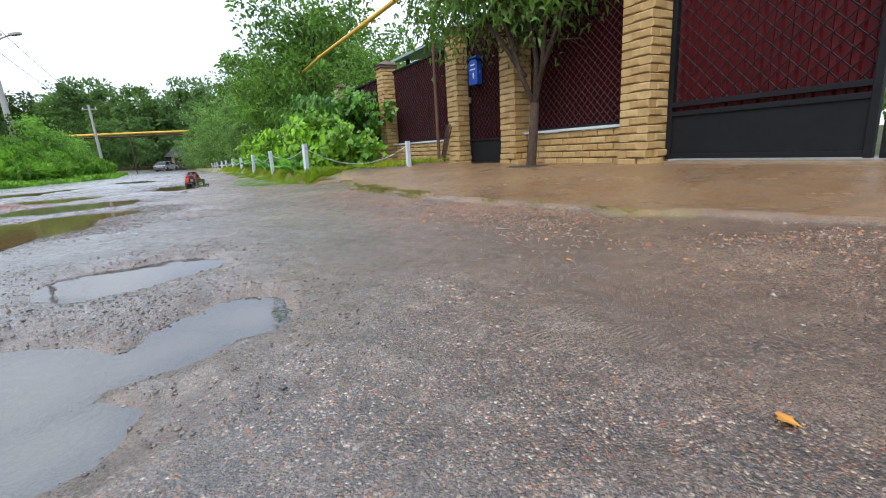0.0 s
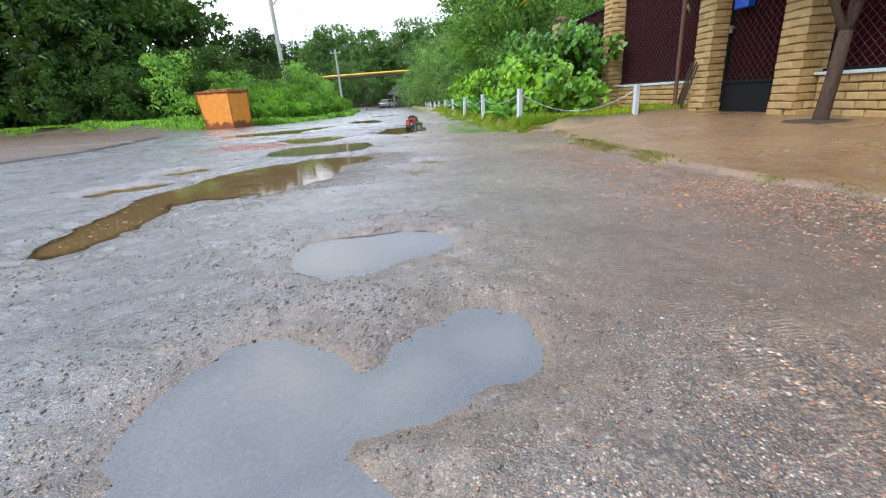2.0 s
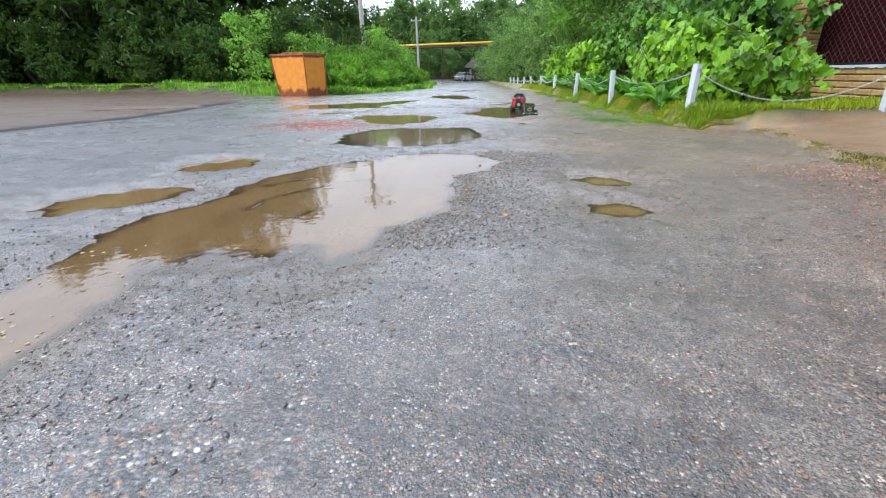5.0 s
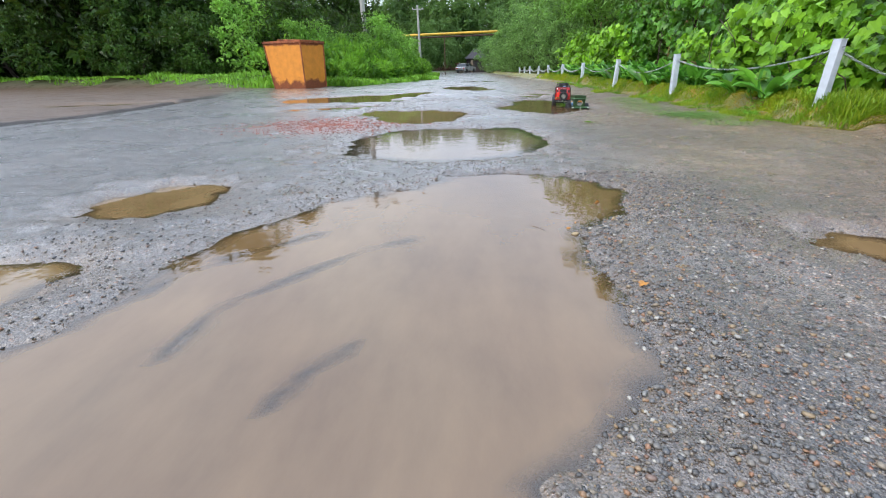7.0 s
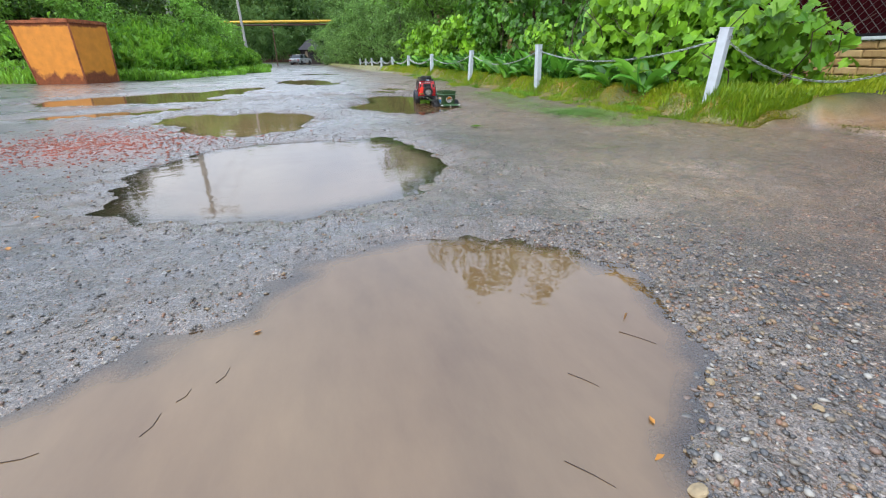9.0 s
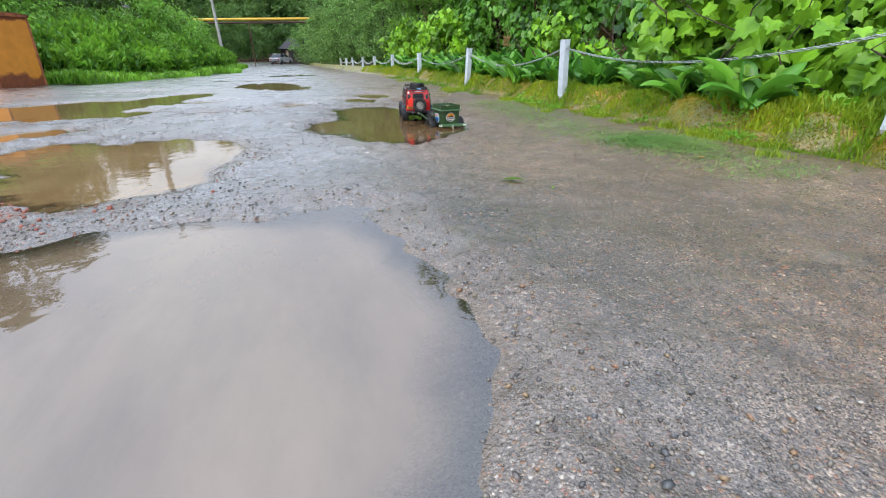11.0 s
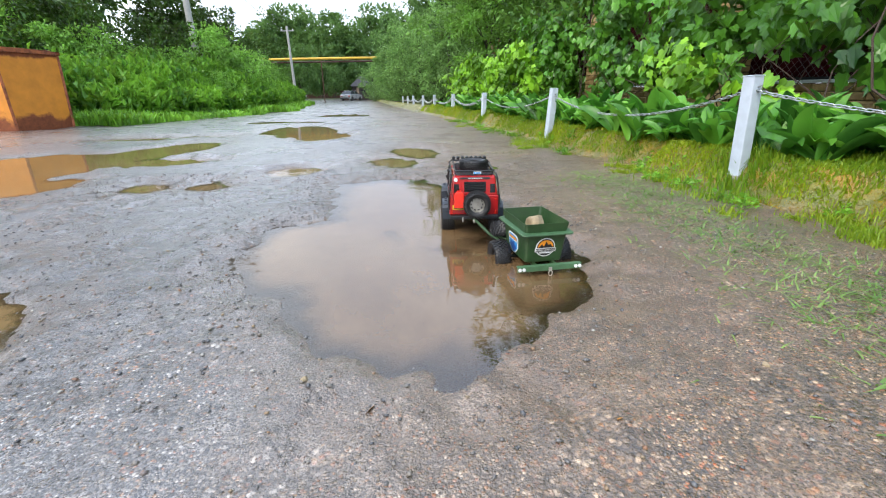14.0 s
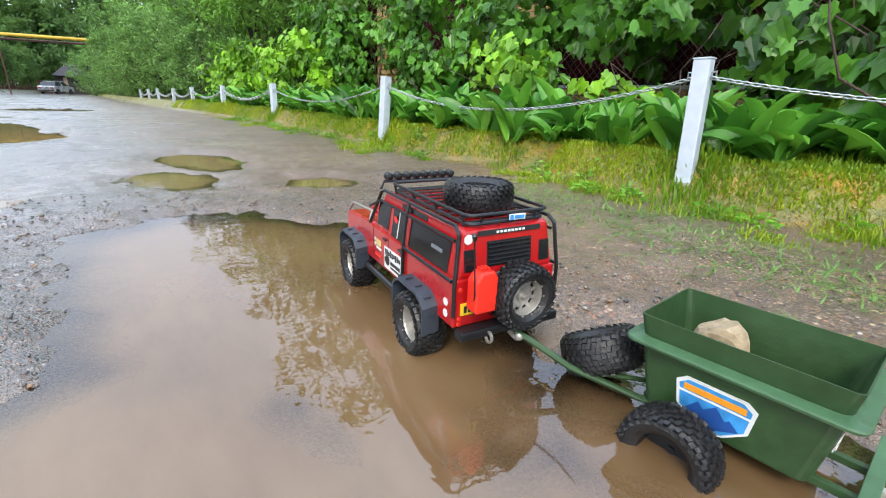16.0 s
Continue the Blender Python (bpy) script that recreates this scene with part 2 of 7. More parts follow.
    h = m.math("ADD", h, m.math("MULTIPLY", clods, 2.0))
    keep = m.math("SUBTRACT", 1.0, m.math("MULTIPLY", m.attr("pad"), 0.55))
    m.bump(m.math("MULTIPLY", h, keep), 0.8, 0.0036)
    return m.mat


def water_mat(name, low, high, ior):
    """Muddy puddle water: the bed shows at the shallow rim, the sky and the trees mirror in it."""
    m = Nodes(name)
    m.n.remove(m.bsdf)
    clear, silt, gloss = m.n.new("ShaderNodeBsdfTransparent"), m.n.new("ShaderNodeBsdfDiffuse"), m.n.new("ShaderNodeBsdfGlossy")
    clear.inputs[0].default_value = (0.70, 0.66, 0.60, 1)
    swirl = m.n.new("ShaderNodeMapping")
    swirl.inputs["Scale"].default_value, swirl.inputs["Rotation"].default_value = (1, 0.35, 1), (0, 0, 0.5)
    m.l.new(m.pos, swirl.inputs[0])
    m.l.new(m.ramp(m.math("ADD", m.math("MULTIPLY", m.noise(1.3, 4), 0.5), m.math("MULTIPLY", m.noise(7, 6, 0.65, swirl.outputs[0]), 0.5)), (0.35, low), (0.65, high)), silt.inputs[0])
    gloss.inputs["Roughness"].default_value = 0.015
    b = m.n.new("ShaderNodeBump")
    b.inputs["Strength"].default_value, b.inputs["Distance"].default_value = 0.22, 0.004
    m.l.new(m.math("ADD", m.noise(9, 2), m.math("MULTIPLY", m.noise(34, 2), 0.3)), b.inputs["Height"])
    m.l.new(b.outputs[0], gloss.inputs["Normal"])
    f = m.n.new("ShaderNodeFresnel")
    f.inputs[0].default_value = ior
    m.l.new(b.outputs[0], f.inputs["Normal"])
    body, top = m.n.new("ShaderNodeMixShader"), m.n.new("ShaderNodeMixShader")
    m.l.new(m.attr("depth"), body.inputs[0])
    m.l.new(clear.outputs[0], body.inputs[1])
    m.l.new(silt.outputs[0], body.inputs[2])
    m.l.new(f.outputs[0], top.inputs[0])
    m.l.new(body.outputs[0], top.inputs[1])
    m.l.new(gloss.outputs[0], top.inputs[2])
    m.l.new(top.outputs[0], m.n["Material Output"].inputs[0])
    return m.mat


def brick_mat():
    m = Nodes("yellow_brick")
    base = m.ramp(m.piece(), (0.0, (0.31, 0.195, 0.075)), (0.5, (0.41, 0.28, 0.118)), (1.0, (0.49, 0.36, 0.17)))
    worn = m.ramp(m.noise(14, 6, 0.7), (0.3, (0.19, 0.11, 0.045)), (0.55, (0.42, 0.29, 0.125)))
    m.set(Base_Color=m.mix(0.4, base, worn), Roughness=0.75)
    m.bump(m.noise(38, 6, 0.7), 0.5, 0.012)
    return m.mat


def rust_paint(name, paint, rust, amount=0.5, scale=3.0, rough=0.5):
    """Painted steel that rusts in blotches."""
    m = Nodes(name)
    spots = m.math("ADD", m.math("MULTIPLY", m.noise(scale, 8, 0.7), 0.8), m.math("MULTIPLY", m.attr("rust"), 0.55))
    fac = m.ramp(spots, (amount, 0.0), (amount + 0.12, 1.0))
    worn = m.ramp(m.noise(scale * 3, 6), (0.3, tuple(c * 0.75 for c in paint)), (0.7, paint))
    rusty = m.ramp(m.noise(scale * 9, 6, 0.7), (0.3, tuple(c * 0.45 for c in rust)), (0.7, rust))
    m.set(Base_Color=m.mix(fac, worn, rusty), Roughness=m.ramp(fac, (0.0, rough), (1.0, 0.85)))
    m.bump(m.math("ADD", m.noise(scale * 15), m.math("MULTIPLY", fac, 0.5)), 0.2, 0.004)
    return m.mat


def bark_mat(name, a, b):
    m = Nodes(name)
    sc = m.n.new("ShaderNodeMapping")
    sc.inputs["Scale"].default_value = (1, 1, 0.25)
    m.l.new(m.pos, sc.inputs[0])
    n = m.noise(45, 6, 0.7, sc.outputs[0])
    m.set(Base_Color=m.ramp(n, (0.3, a), (0.7, b)), Roughness=0.8)
    m.bump(n, 0.8, 0.02)
    return m.mat


M_GROUND, M_BRICK = ground_mat(), brick_mat()
M_WATER = water_mat("muddy_water", (0.118, 0.068, 0.030), (0.200, 0.124, 0.060), 1.95)
M_CLEAR = water_mat("clearer_water", (0.085, 0.070, 0.052), (0.140, 0.112, 0.082), 2.7)
M_PALE = water_mat("pale_silty_water", (0.135, 0.096, 0.064), (0.215, 0.155, 0.104), 2.3)
M_SILTY = water_mat("silty_water", (0.165, 0.104, 0.046), (0.265, 0.178, 0.086), 1.75)
M_MORTAR = plain("mortar", (0.20, 0.155, 0.10), 0.9, bump=0.4)
M_CAP = plain("brown_cap_stone", (0.13, 0.075, 0.055), 0.7, bump=0.4)
M_REDSHEET = plain("dark_red_sheet", (0.030, 0.0022, 0.004), 0.75, grain=9)
M_REDSHEET.node_tree.nodes["Principled BSDF"].inputs["Specular IOR Level"].default_value = 0.08
M_GATERED = plain("gate_red_sheet", (0.066, 0.003, 0.005), 0.5, grain=9)
M_GATERED.node_tree.nodes["Principled BSDF"].inputs["Specular IOR Level"].default_value = 0.2
M_BLACKSTEEL = plain("black_painted_steel", (0.009, 0.010, 0.012), 0.55, grain=12, vary=0.4)
M_BLACKSTEEL.node_tree.nodes["Principled BSDF"].inputs["Specular IOR Level"].default_value = 0.2
M_WIRE = plain("galvanised_wire", (0.045, 0.038, 0.040), 0.45, 0.3)
M_SILL = plain("pale_sill", (0.50, 0.56, 0.58), 0.5)
M_POST = plain("pale_grey_post_paint", (0.50, 0.56, 0.64), 0.5, grain=20, vary=0.2)
M_CHAIN = plain("galvanised_chain", (0.50, 0.52, 0.52), 0.35, 0.9)
M_RUSTPOLE = rust_paint("rusty_pipe", (0.11, 0.05, 0.035), (0.16, 0.06, 0.03), 0.4, 6)
M_BIN = rust_paint("orange_container_paint", (0.66, 0.25, 0.028), (0.25, 0.068, 0.020), 0.50, 2.2)
M_YELLOW = rust_paint("yellow_gas_pipe", (0.70, 0.44, 0.045), (0.36, 0.17, 0.04), 0.60, 2.0)
M_CONCRETE = plain("grey_concrete", (0.36, 0.36, 0.35), 0.85, grain=12, vary=0.2, bump=0.3)
M_SLAB = plain("wet_brown_concrete", (0.24, 0.175, 0.11), 0.5, grain=12, vary=0.4, bump=0.3)
M_BARK = bark_mat("brown_bark", (0.026, 0.016, 0.011), (0.085, 0.052, 0.036))
M_BARKDARK = bark_mat("dark_bark", (0.025, 0.02, 0.016), (0.08, 0.065, 0.05))
# dark green, taken near black to paint the shaded hollows of the wood
M_LEAFSHADE = leaf_mat("shade_dark_tree_leaves", (0.0015, 0.006, 0.002), (0.011, 0.038, 0.008), (0.075, 0.19, 0.027), 0.12)
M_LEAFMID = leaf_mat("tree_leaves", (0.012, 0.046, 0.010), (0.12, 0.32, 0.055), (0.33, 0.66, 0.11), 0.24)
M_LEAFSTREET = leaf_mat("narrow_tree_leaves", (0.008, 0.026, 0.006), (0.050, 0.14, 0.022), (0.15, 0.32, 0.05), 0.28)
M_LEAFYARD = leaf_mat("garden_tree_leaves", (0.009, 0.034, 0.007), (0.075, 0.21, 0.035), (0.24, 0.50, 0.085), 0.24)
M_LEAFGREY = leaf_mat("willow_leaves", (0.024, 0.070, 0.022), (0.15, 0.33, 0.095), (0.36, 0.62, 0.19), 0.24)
# the low dark end stands in for shade inside the vines
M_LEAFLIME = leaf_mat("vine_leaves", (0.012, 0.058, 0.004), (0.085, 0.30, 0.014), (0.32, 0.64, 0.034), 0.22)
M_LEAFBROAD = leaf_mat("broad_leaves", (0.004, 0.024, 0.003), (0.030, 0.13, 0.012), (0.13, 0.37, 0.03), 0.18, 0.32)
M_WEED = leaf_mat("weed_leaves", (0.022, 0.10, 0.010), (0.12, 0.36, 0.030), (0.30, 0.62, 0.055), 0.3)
# needle green lightened so that distance haze sits in the colour
M_PINEHAZE = leaf_mat("hazed_pine_needles", (0.030, 0.080, 0.028), (0.090, 0.20, 0.062), (0.17, 0.32, 0.105), 0.3)
M_GRASS = leaf_mat("verge_grass", (0.05, 0.17, 0.010), (0.19, 0.36, 0.016), (0.42, 0.46, 0.022), 0.4)
M_GRASSDRY = leaf_mat("mossy_dry_grass", (0.10, 0.19, 0.010), (0.34, 0.27, 0.012), (0.54, 0.25, 0.014), 0.3)
M_MOSS = leaf_mat("olive_moss", (0.06, 0.09, 0.015), (0.14, 0.15, 0.03), (0.25, 0.20, 0.05), 0.2)
M_CLIP = leaf_mat("cut_grass", (0.07, 0.19, 0.035), (0.16, 0.33, 0.065), (0.32, 0.42, 0.14), 0.3)
M_STONE = plain("tan_rock", (0.36, 0.28, 0.17), 0.8, grain=60, vary=0.5, bump=0.9)


def gravel_mat():
    m = Nodes("loose_gravel")
    col = m.ramp(m.island(), (0.0, (0.045, 0.044, 0.044)), (0.2, (0.085, 0.086, 0.090)), (0.42, (0.15, 0.143, 0.135)), (0.62, (0.19, 0.165, 0.138)), (0.78, (0.26, 0.235, 0.205)), (0.89, (0.24, 0.165, 0.10)), (0.945, (0.22, 0.10, 0.055)), (0.975, (0.42, 0.40, 0.36)))
    m.set(Base_Color=m.mix(0.35, col, m.ramp(m.noise(420, 3), (0.3, (0.05, 0.048, 0.046)), (0.7, (0.26, 0.25, 0.235)))), Roughness=m.ramp(m.island(), (0.0, 0.25), (1.0, 0.55)))
    m.bsdf.inputs["Specular IOR Level"].default_value = 0.45
    return m.mat


M_GRAVEL = gravel_mat()


def shore_mat():
    m = Nodes("washed_pebbles")
    col = m.ramp(m.island(), (0.0, (0.040, 0.040, 0.042)), (0.22, (0.075, 0.082, 0.095)), (0.44, (0.13, 0.125, 0.12)), (0.62, (0.19, 0.165, 0.135)), (0.76, (0.27, 0.19, 0.095)), (0.86, (0.27, 0.12, 0.055)), (0.92, (0.10, 0.11, 0.12)), (0.97, (0.42, 0.40, 0.36)))
    m.set(Base_Color=m.mix(0.25, col, m.ramp(m.noise(380, 3), (0.3, (0.05, 0.048, 0.046)), (0.7, (0.26, 0.25, 0.235)))), Roughness=m.ramp(m.island(), (0.0, 0.2), (1.0, 0.45)))
    return m.mat


M_SHORE = shore_mat()


# ---- mesh helpers ----
def part(name, bm, mat, parent=None, label="", smooth=False, m=None):
    """Links a bmesh as one mesh object."""
    me = bpy.data.meshes.new(name)
    bm.to_mesh(me)
    bm.free()
    return part_of(name, me, mat, parent, label, smooth, m)


def part_of(name, me, mat, parent=None, label="", smooth=False, m=None):
    if mat and not me.materials:
        me.materials.append(mat)
    if smooth:
        me.polygons.foreach_set("use_smooth", [True] * len(me.polygons))
    ob = new(name, me)
    if parent:
        ob.parent = parent
    if m is not None:
        ob.matrix_basis = m
    return tagged(ob, label)


def thing(name, m, label, category, group="", kind=""):
    ob = new(name)
    ob.empty_display_size = 0.1
    ob.matrix_basis = m
    return tagged(ob, label, category, group, kind)


def arrays(name, v, f):
    me = bpy.data.meshes.new(name)
    me.from_pydata(np.asarray(v).tolist(), [], np.asarray(f).tolist() if not isinstance(f, list) else f)
    return me


def box(bm, c, s, rot=(0, 0, 0), bevel=0.0, m=None):
    at = pose(*c, *rot) @ Matrix.Diagonal((*s, 1))
    made = bmesh.ops.create_cube(bm, size=1, matrix=(m @ at) if m is not None else at)["verts"]
    if bevel:
        edges = list({e for v in made for e in v.link_edges})
        bmesh.ops.bevel(bm, geom=edges, offset=bevel, segments=2, affect="EDGES", profile=0.6)
    return bm


def tube(bm, pts, r, seg=8, closed=False, r2=None):
    """A round bar along a line of points, tapering from r to r2."""
    pts = [Vector(p) for p in pts]
    n, rings = len(pts), []
    side = None
    for i, p in enumerate(pts):
        a = pts[(i - 1) % n] if (i or closed) else p
        b = pts[(i + 1) % n] if (i < n - 1 or closed) else p
        d = (b - a).normalized()
        if side is None:
            side = d.cross(Vector((0, 0, 1)))
            if side.length < 0.1:
                side = d.cross(Vector((1, 0, 0)))
        side = (side - d * side.dot(d)).normalized()
        up = d.cross(side)
        rr = r if r2 is None else r + (r2 - r) * i / max(1, n - 1)
        rings.append([bm.verts.new(p + (side * math.cos(k * math.tau / seg) + up * math.sin(k * math.tau / seg)) * rr) for k in range(seg)])
    for i in range(n if closed else n - 1):
        a, b = rings[i], rings[(i + 1) % n]
        for k in range(seg):
            bm.faces.new((a[k], a[(k + 1) % seg], b[(k + 1) % seg], b[k]))
    if not closed:
        bm.faces.new(rings[0][::-1])
        bm.faces.new(rings[-1])
    return bm


def lathe(bm, profile, seg=24, m=Matrix()):
    """Turns (radius, x) pairs round the x axis."""
    rings = []
    for r, x in profile:
        if r < 1e-6:
            rings.append([bm.verts.new(m @ Vector((x, 0, 0)))])
        else:
            rings.append([bm.verts.new(m @ Vector((x, r * math.cos(k * math.tau / seg), r * math.sin(k * math.tau / seg)))) for k in range(seg)])
    for a, b in zip(rings, rings[1:]):
        for k in range(seg):
            j = (k + 1) % seg
            if len(a) == 1 and len(b) == 1:
                continue
            if len(a) == 1:
                bm.faces.new((a[0], b[j], b[k]))
            elif len(b) == 1:
                bm.faces.new((a[k], a[j], b[0]))
            else:
                bm.faces.new((a[k], a[j], b[j], b[k]))
    return bm


def prism(bm, outline, x0, x1, m=Matrix()):
    """An outline of (y, z) pairs, pushed from x0 to x1."""
    a = [bm.verts.new(m @ Vector((x0, y, z))) for y, z in outline]
    b = [bm.verts.new(m @ Vector((x1, y, z))) for y, z in outline]
    bm.faces.new(a[::-1])
    bm.faces.new(b)
    n = len(a)
    for i in range(n):
        bm.faces.new((a[i], a[(i + 1) % n], b[(i + 1) % n], b[i]))
    return bm


def tidy(bm):
    bmesh.ops.recalc_face_normals(bm, faces=bm.faces)
    return bm


def rounded(ob, width, segments=2, angle=35):
    mod = ob.modifiers.new("edges", "BEVEL")
    mod.width, mod.segments, mod.limit_method, mod.angle_limit = width, segments, "ANGLE", radians(angle)
    return ob


# ---- smooth random fields ----
_rng = np.random.default_rng(7)
_lat = _rng.random((256, 256))


def field(x, y, scale, seed=0):
    """Value noise, 0 to 1, one wave about 1 / scale metres."""
    u, v = np.asarray(x, float) * scale + seed * 17.3, np.asarray(y, float) * scale + seed * 41.7
    i, j = np.floor(u).astype(int), np.floor(v).astype(int)
    fu, fv = u - i, v - j
    fu, fv = fu * fu * (3 - 2 * fu), fv * fv * (3 - 2 * fv)
    g = lambda a, b: _lat[a % 256, b % 256]
    return (g(i, j) * (1 - fu) + g(i + 1, j) * fu) * (1 - fv) + (g(i, j + 1) * (1 - fu) + g(i + 1, j + 1) * fu) * fv


def step(a, b, x):
    t = np.clip((np.asarray(x, float) - a) / (b - a), 0, 1)
    return t * t * (3 - 2 * t)


def outline_distance(x, y, poly):
    """Signed distance to a closed outline, below zero inside."""
    p = np.array(poly, float)
    x, y = np.asarray(x, float), np.asarray(y, float)
    best, inside = np.full(x.shape, 1e9), np.zeros(x.shape, bool)
    for (ax, ay), (bx, by) in zip(p, np.roll(p, -1, axis=0)):
        dx, dy = bx - ax, by - ay
        t = np.clip(((x - ax) * dx + (y - ay) * dy) / (dx * dx + dy * dy), 0, 1)
        best = np.minimum(best, np.hypot(x - ax - t * dx, y - ay - t * dy))
        if dy:
            inside ^= ((ay > y) != (by > y)) & (x < ax + (y - ay) / dy * dx)
    return np.where(inside, -best, best)


# ---- the ground ----
# Puddles as groups of ovals: centre, half lengths, turn in degrees.
PUDDLES = {}


def puddle(name, *ovals):
    PUDDLES[name] = ovals


puddle("puddle_start", (-0.56, 1.31, 0.23, 0.29, 0), (-0.26, 1.36, 0.19, 0.11, 30), (-0.05, 1.52, 0.13, 0.16, 10), (-0.42, 1.05, 0.16, 0.14, 0), (-0.47, 2.27, 0.27, 0.25, 12), (-0.30, 2.36, 0.22, 0.19, 8))
puddle("puddle_long", (-1.50, 4.48, 0.52, 0.84, 0), (-1.93, 3.22, 0.17, 0.76, 6), (-1.03, 5.32, 0.40, 0.38, 20), (-1.10, 4.42, 0.24, 0.42, 0), (-1.22, 3.95, 0.12, 0.30, 0), (-1.88, 3.95, 0.28, 0.42, 0), (-1.25, 4.85, 0.36, 0.30, 0))
puddle("puddle_round", (-1.38, 6.78, 0.68, 0.68, 15), (-1.0, 6.96, 0.25, 0.48, 0), (-1.45, 6.35, 0.55, 0.28, -5))
puddle("puddle_bank", (-1.80, 8.52, 0.48, 0.66, 0), (-2.25, 8.85, 0.28, 0.35, 10))
puddle("puddle_end", (-0.34, 9.85, 0.38, 0.73, 10), (-0.42, 8.98, 0.30, 0.50, 10), (-0.08, 9.12, 0.20, 0.34, 0), (-0.64, 9.40, 0.31, 0.40, -20))
puddle("puddle_by_container", (-3.5, 11.5, 1.15, 0.85, 35), (-2.55, 12.4, 0.35, 0.95, -12), (-2.8, 10.75, 0.45, 0.3, 10), (-2.2, 11.7, 0.38, 0.26, -10))
puddle("puddle_narrow", (-3.15, 9.6, 0.65, 0.24, 22))
puddle("puddle_oval", (-2.50, 5.24, 0.27, 0.27, 30))
puddle("puddle_side", (-2.55, 4.36, 0.33, 0.20, 35))
puddle("puddle_small", (-0.03, 4.80, 0.13, 0.09, -20))
puddle("puddle_tiny", (-0.09, 4.25, 0.14, 0.13, -20))
puddle("puddle_pair", (-1.84, 10.60, 0.13, 0.16, 20))
puddle("puddle_twin", (-1.49, 10.58, 0.11, 0.13, 10))
puddle("puddle_dip", (-1.06, 11.05, 0.20, 0.20, 0))
puddle("puddle_bent", (-0.15, 11.9, 0.20, 0.34, 15), (-0.35, 11.32, 0.17, 0.24, 10))
puddle("puddle_verge", (0.22, 10.97, 0.13, 0.11, -10))
puddle("puddle_wide", (-1.50, 14.55, 0.55, 1.0, 12), (-1.15, 13.75, 0.36, 0.55, 10))
puddle("puddle_left", (-3.2, 13.95, 0.95, 0.22, 10))
puddle("puddle_far", (-2.1, 17.1, 0.75, 0.38, 5))
puddle("puddle_farther", (-1.2, 20.5, 0.9, 0.6, 0))
puddle("puddle_mud", (-7.5, 10.8, 1.2, 0.35, 15))

WATER_Z = -0.008
MURK = {"puddle_start": 0.4, "puddle_long": 0.96, "puddle_round": 0.88, "puddle_end": 0.9}


def oval_distance(x, y, ovals):
    best = np.full(np.shape(x), 1e9)
    wob = (field(x, y, 3.1, 5) - 0.5) * 0.14 + (field(x, y, 8.0, 6) - 0.5) * 0.12 + (field(x, y, 19.0, 8) - 0.5) * 0.06 + (field(x, y, 41.0, 9) - 0.5) * 0.025
    if ovals is PUDDLES["puddle_round"]:
        wob = wob * 0.4
    for cx, cy, rx, ry, a in ovals:
        c, s = math.cos(radians(a)), math.sin(radians(a))
        u, v = (x - cx) * c + (y - cy) * s, -(x - cx) * s + (y - cy) * c
        k = np.sqrt((u / rx) ** 2 + (v / ry) ** 2)
        best = np.minimum(best, (k - 1) * min(rx, ry))
    return best - 0.075 + wob * min(1.0, min(min(o[2], o[3]) for o in ovals) / 0.3)


def wet_distance(x, y):
    wet = np.full(np.shape(x), 1e9)
    for ovals in PUDDLES.values():
        wet = np.minimum(wet, oval_distance(x, y, ovals))
    return wet


def verge_x(y):
    """Where the road meets the grass on the side of the wall."""
    y = np.asarray(y, float)
    return np.interp(y, [6.6, 7.2, 8.0, 9.2, 10.2, 12, 13.5, 16, 22, 40, 80], [1.75, 1.34, 1.30, 1.27, 1.22, 1.17, 1.12, 1.0, 0.75, 0.4, 0.2]) + ((field(0, y, 1.3, 3) - 0.5) * 0.24 + (field(0, y, 5.0, 4) - 0.5) * 0.14) * step(14.5, 11.0, y)


def bank_x(y):
    """Where the road meets the grass on the other side."""
    return np.interp(np.asarray(y, float), [15.3, 18, 21.5, 25, 31, 45, 60, 80], [-5.1, -4.6, -3.8, -3.1, -4.0, -4.8, -6.8, -8.5]) + (field(3, y, 0.7, 3) - 0.5) * 0.5


def pad_x(y):
    """The broken edge of the concrete apron."""
    return np.interp(np.asarray(y, float), [-20, 0.8, 1.7, 2.7, 3.9, 4.9, 6.1, 7.6], [3.4, 2.40, 2.06, 1.80, 1.66, 1.56, 1.72, 1.95]) + (field(7, y, 2.5, 2) - 0.5) * 0.16 + (field(7, y, 9, 2) - 0.5) * 0.06


def furrow_x(y):
    """A wet rut that parts the road from the mud."""
    return np.interp(np.asarray(y, float), [-5, 3, 7.1, 7.8, 9.1, 12.3, 15], [-7.2, -6.75, -6.37, -6.16, -5.97, -6.4, -7.2]) + (field(1, y, 1.2, 2) - 0.5) * 0.16


def masks(x, y):
    """How much each point of the ground is apron, verge, bank, mud."""
    on_pad = step(-0.02, 0.03, x - pad_x(y)) * step(7.10, 6.80, y + (field(x, y, 2, 9) - 0.5) * 0.3)
    verge = step(-0.04, 0.10, x - verge_x(y)) * step(6.75, 7.05, y + (field(x, y, 2, 9) - 0.5) * 0.3)
    edge = np.interp(x, [-400, -24, -15, -7, -5.1], [22, 22, 21.0, 16.7, 16.2]) + (field(x, 0, 0.8, 1) - 0.5) * 0.9
    bank = step(-0.2, 0.4, np.where(x < -5.1, y - edge, bank_x(y) - x)) * step(15.8, 16.3, y)
    mud = step(0.05, -0.1, x - furrow_x(y)) * (1 - bank)
    return on_pad, verge, bank, mud


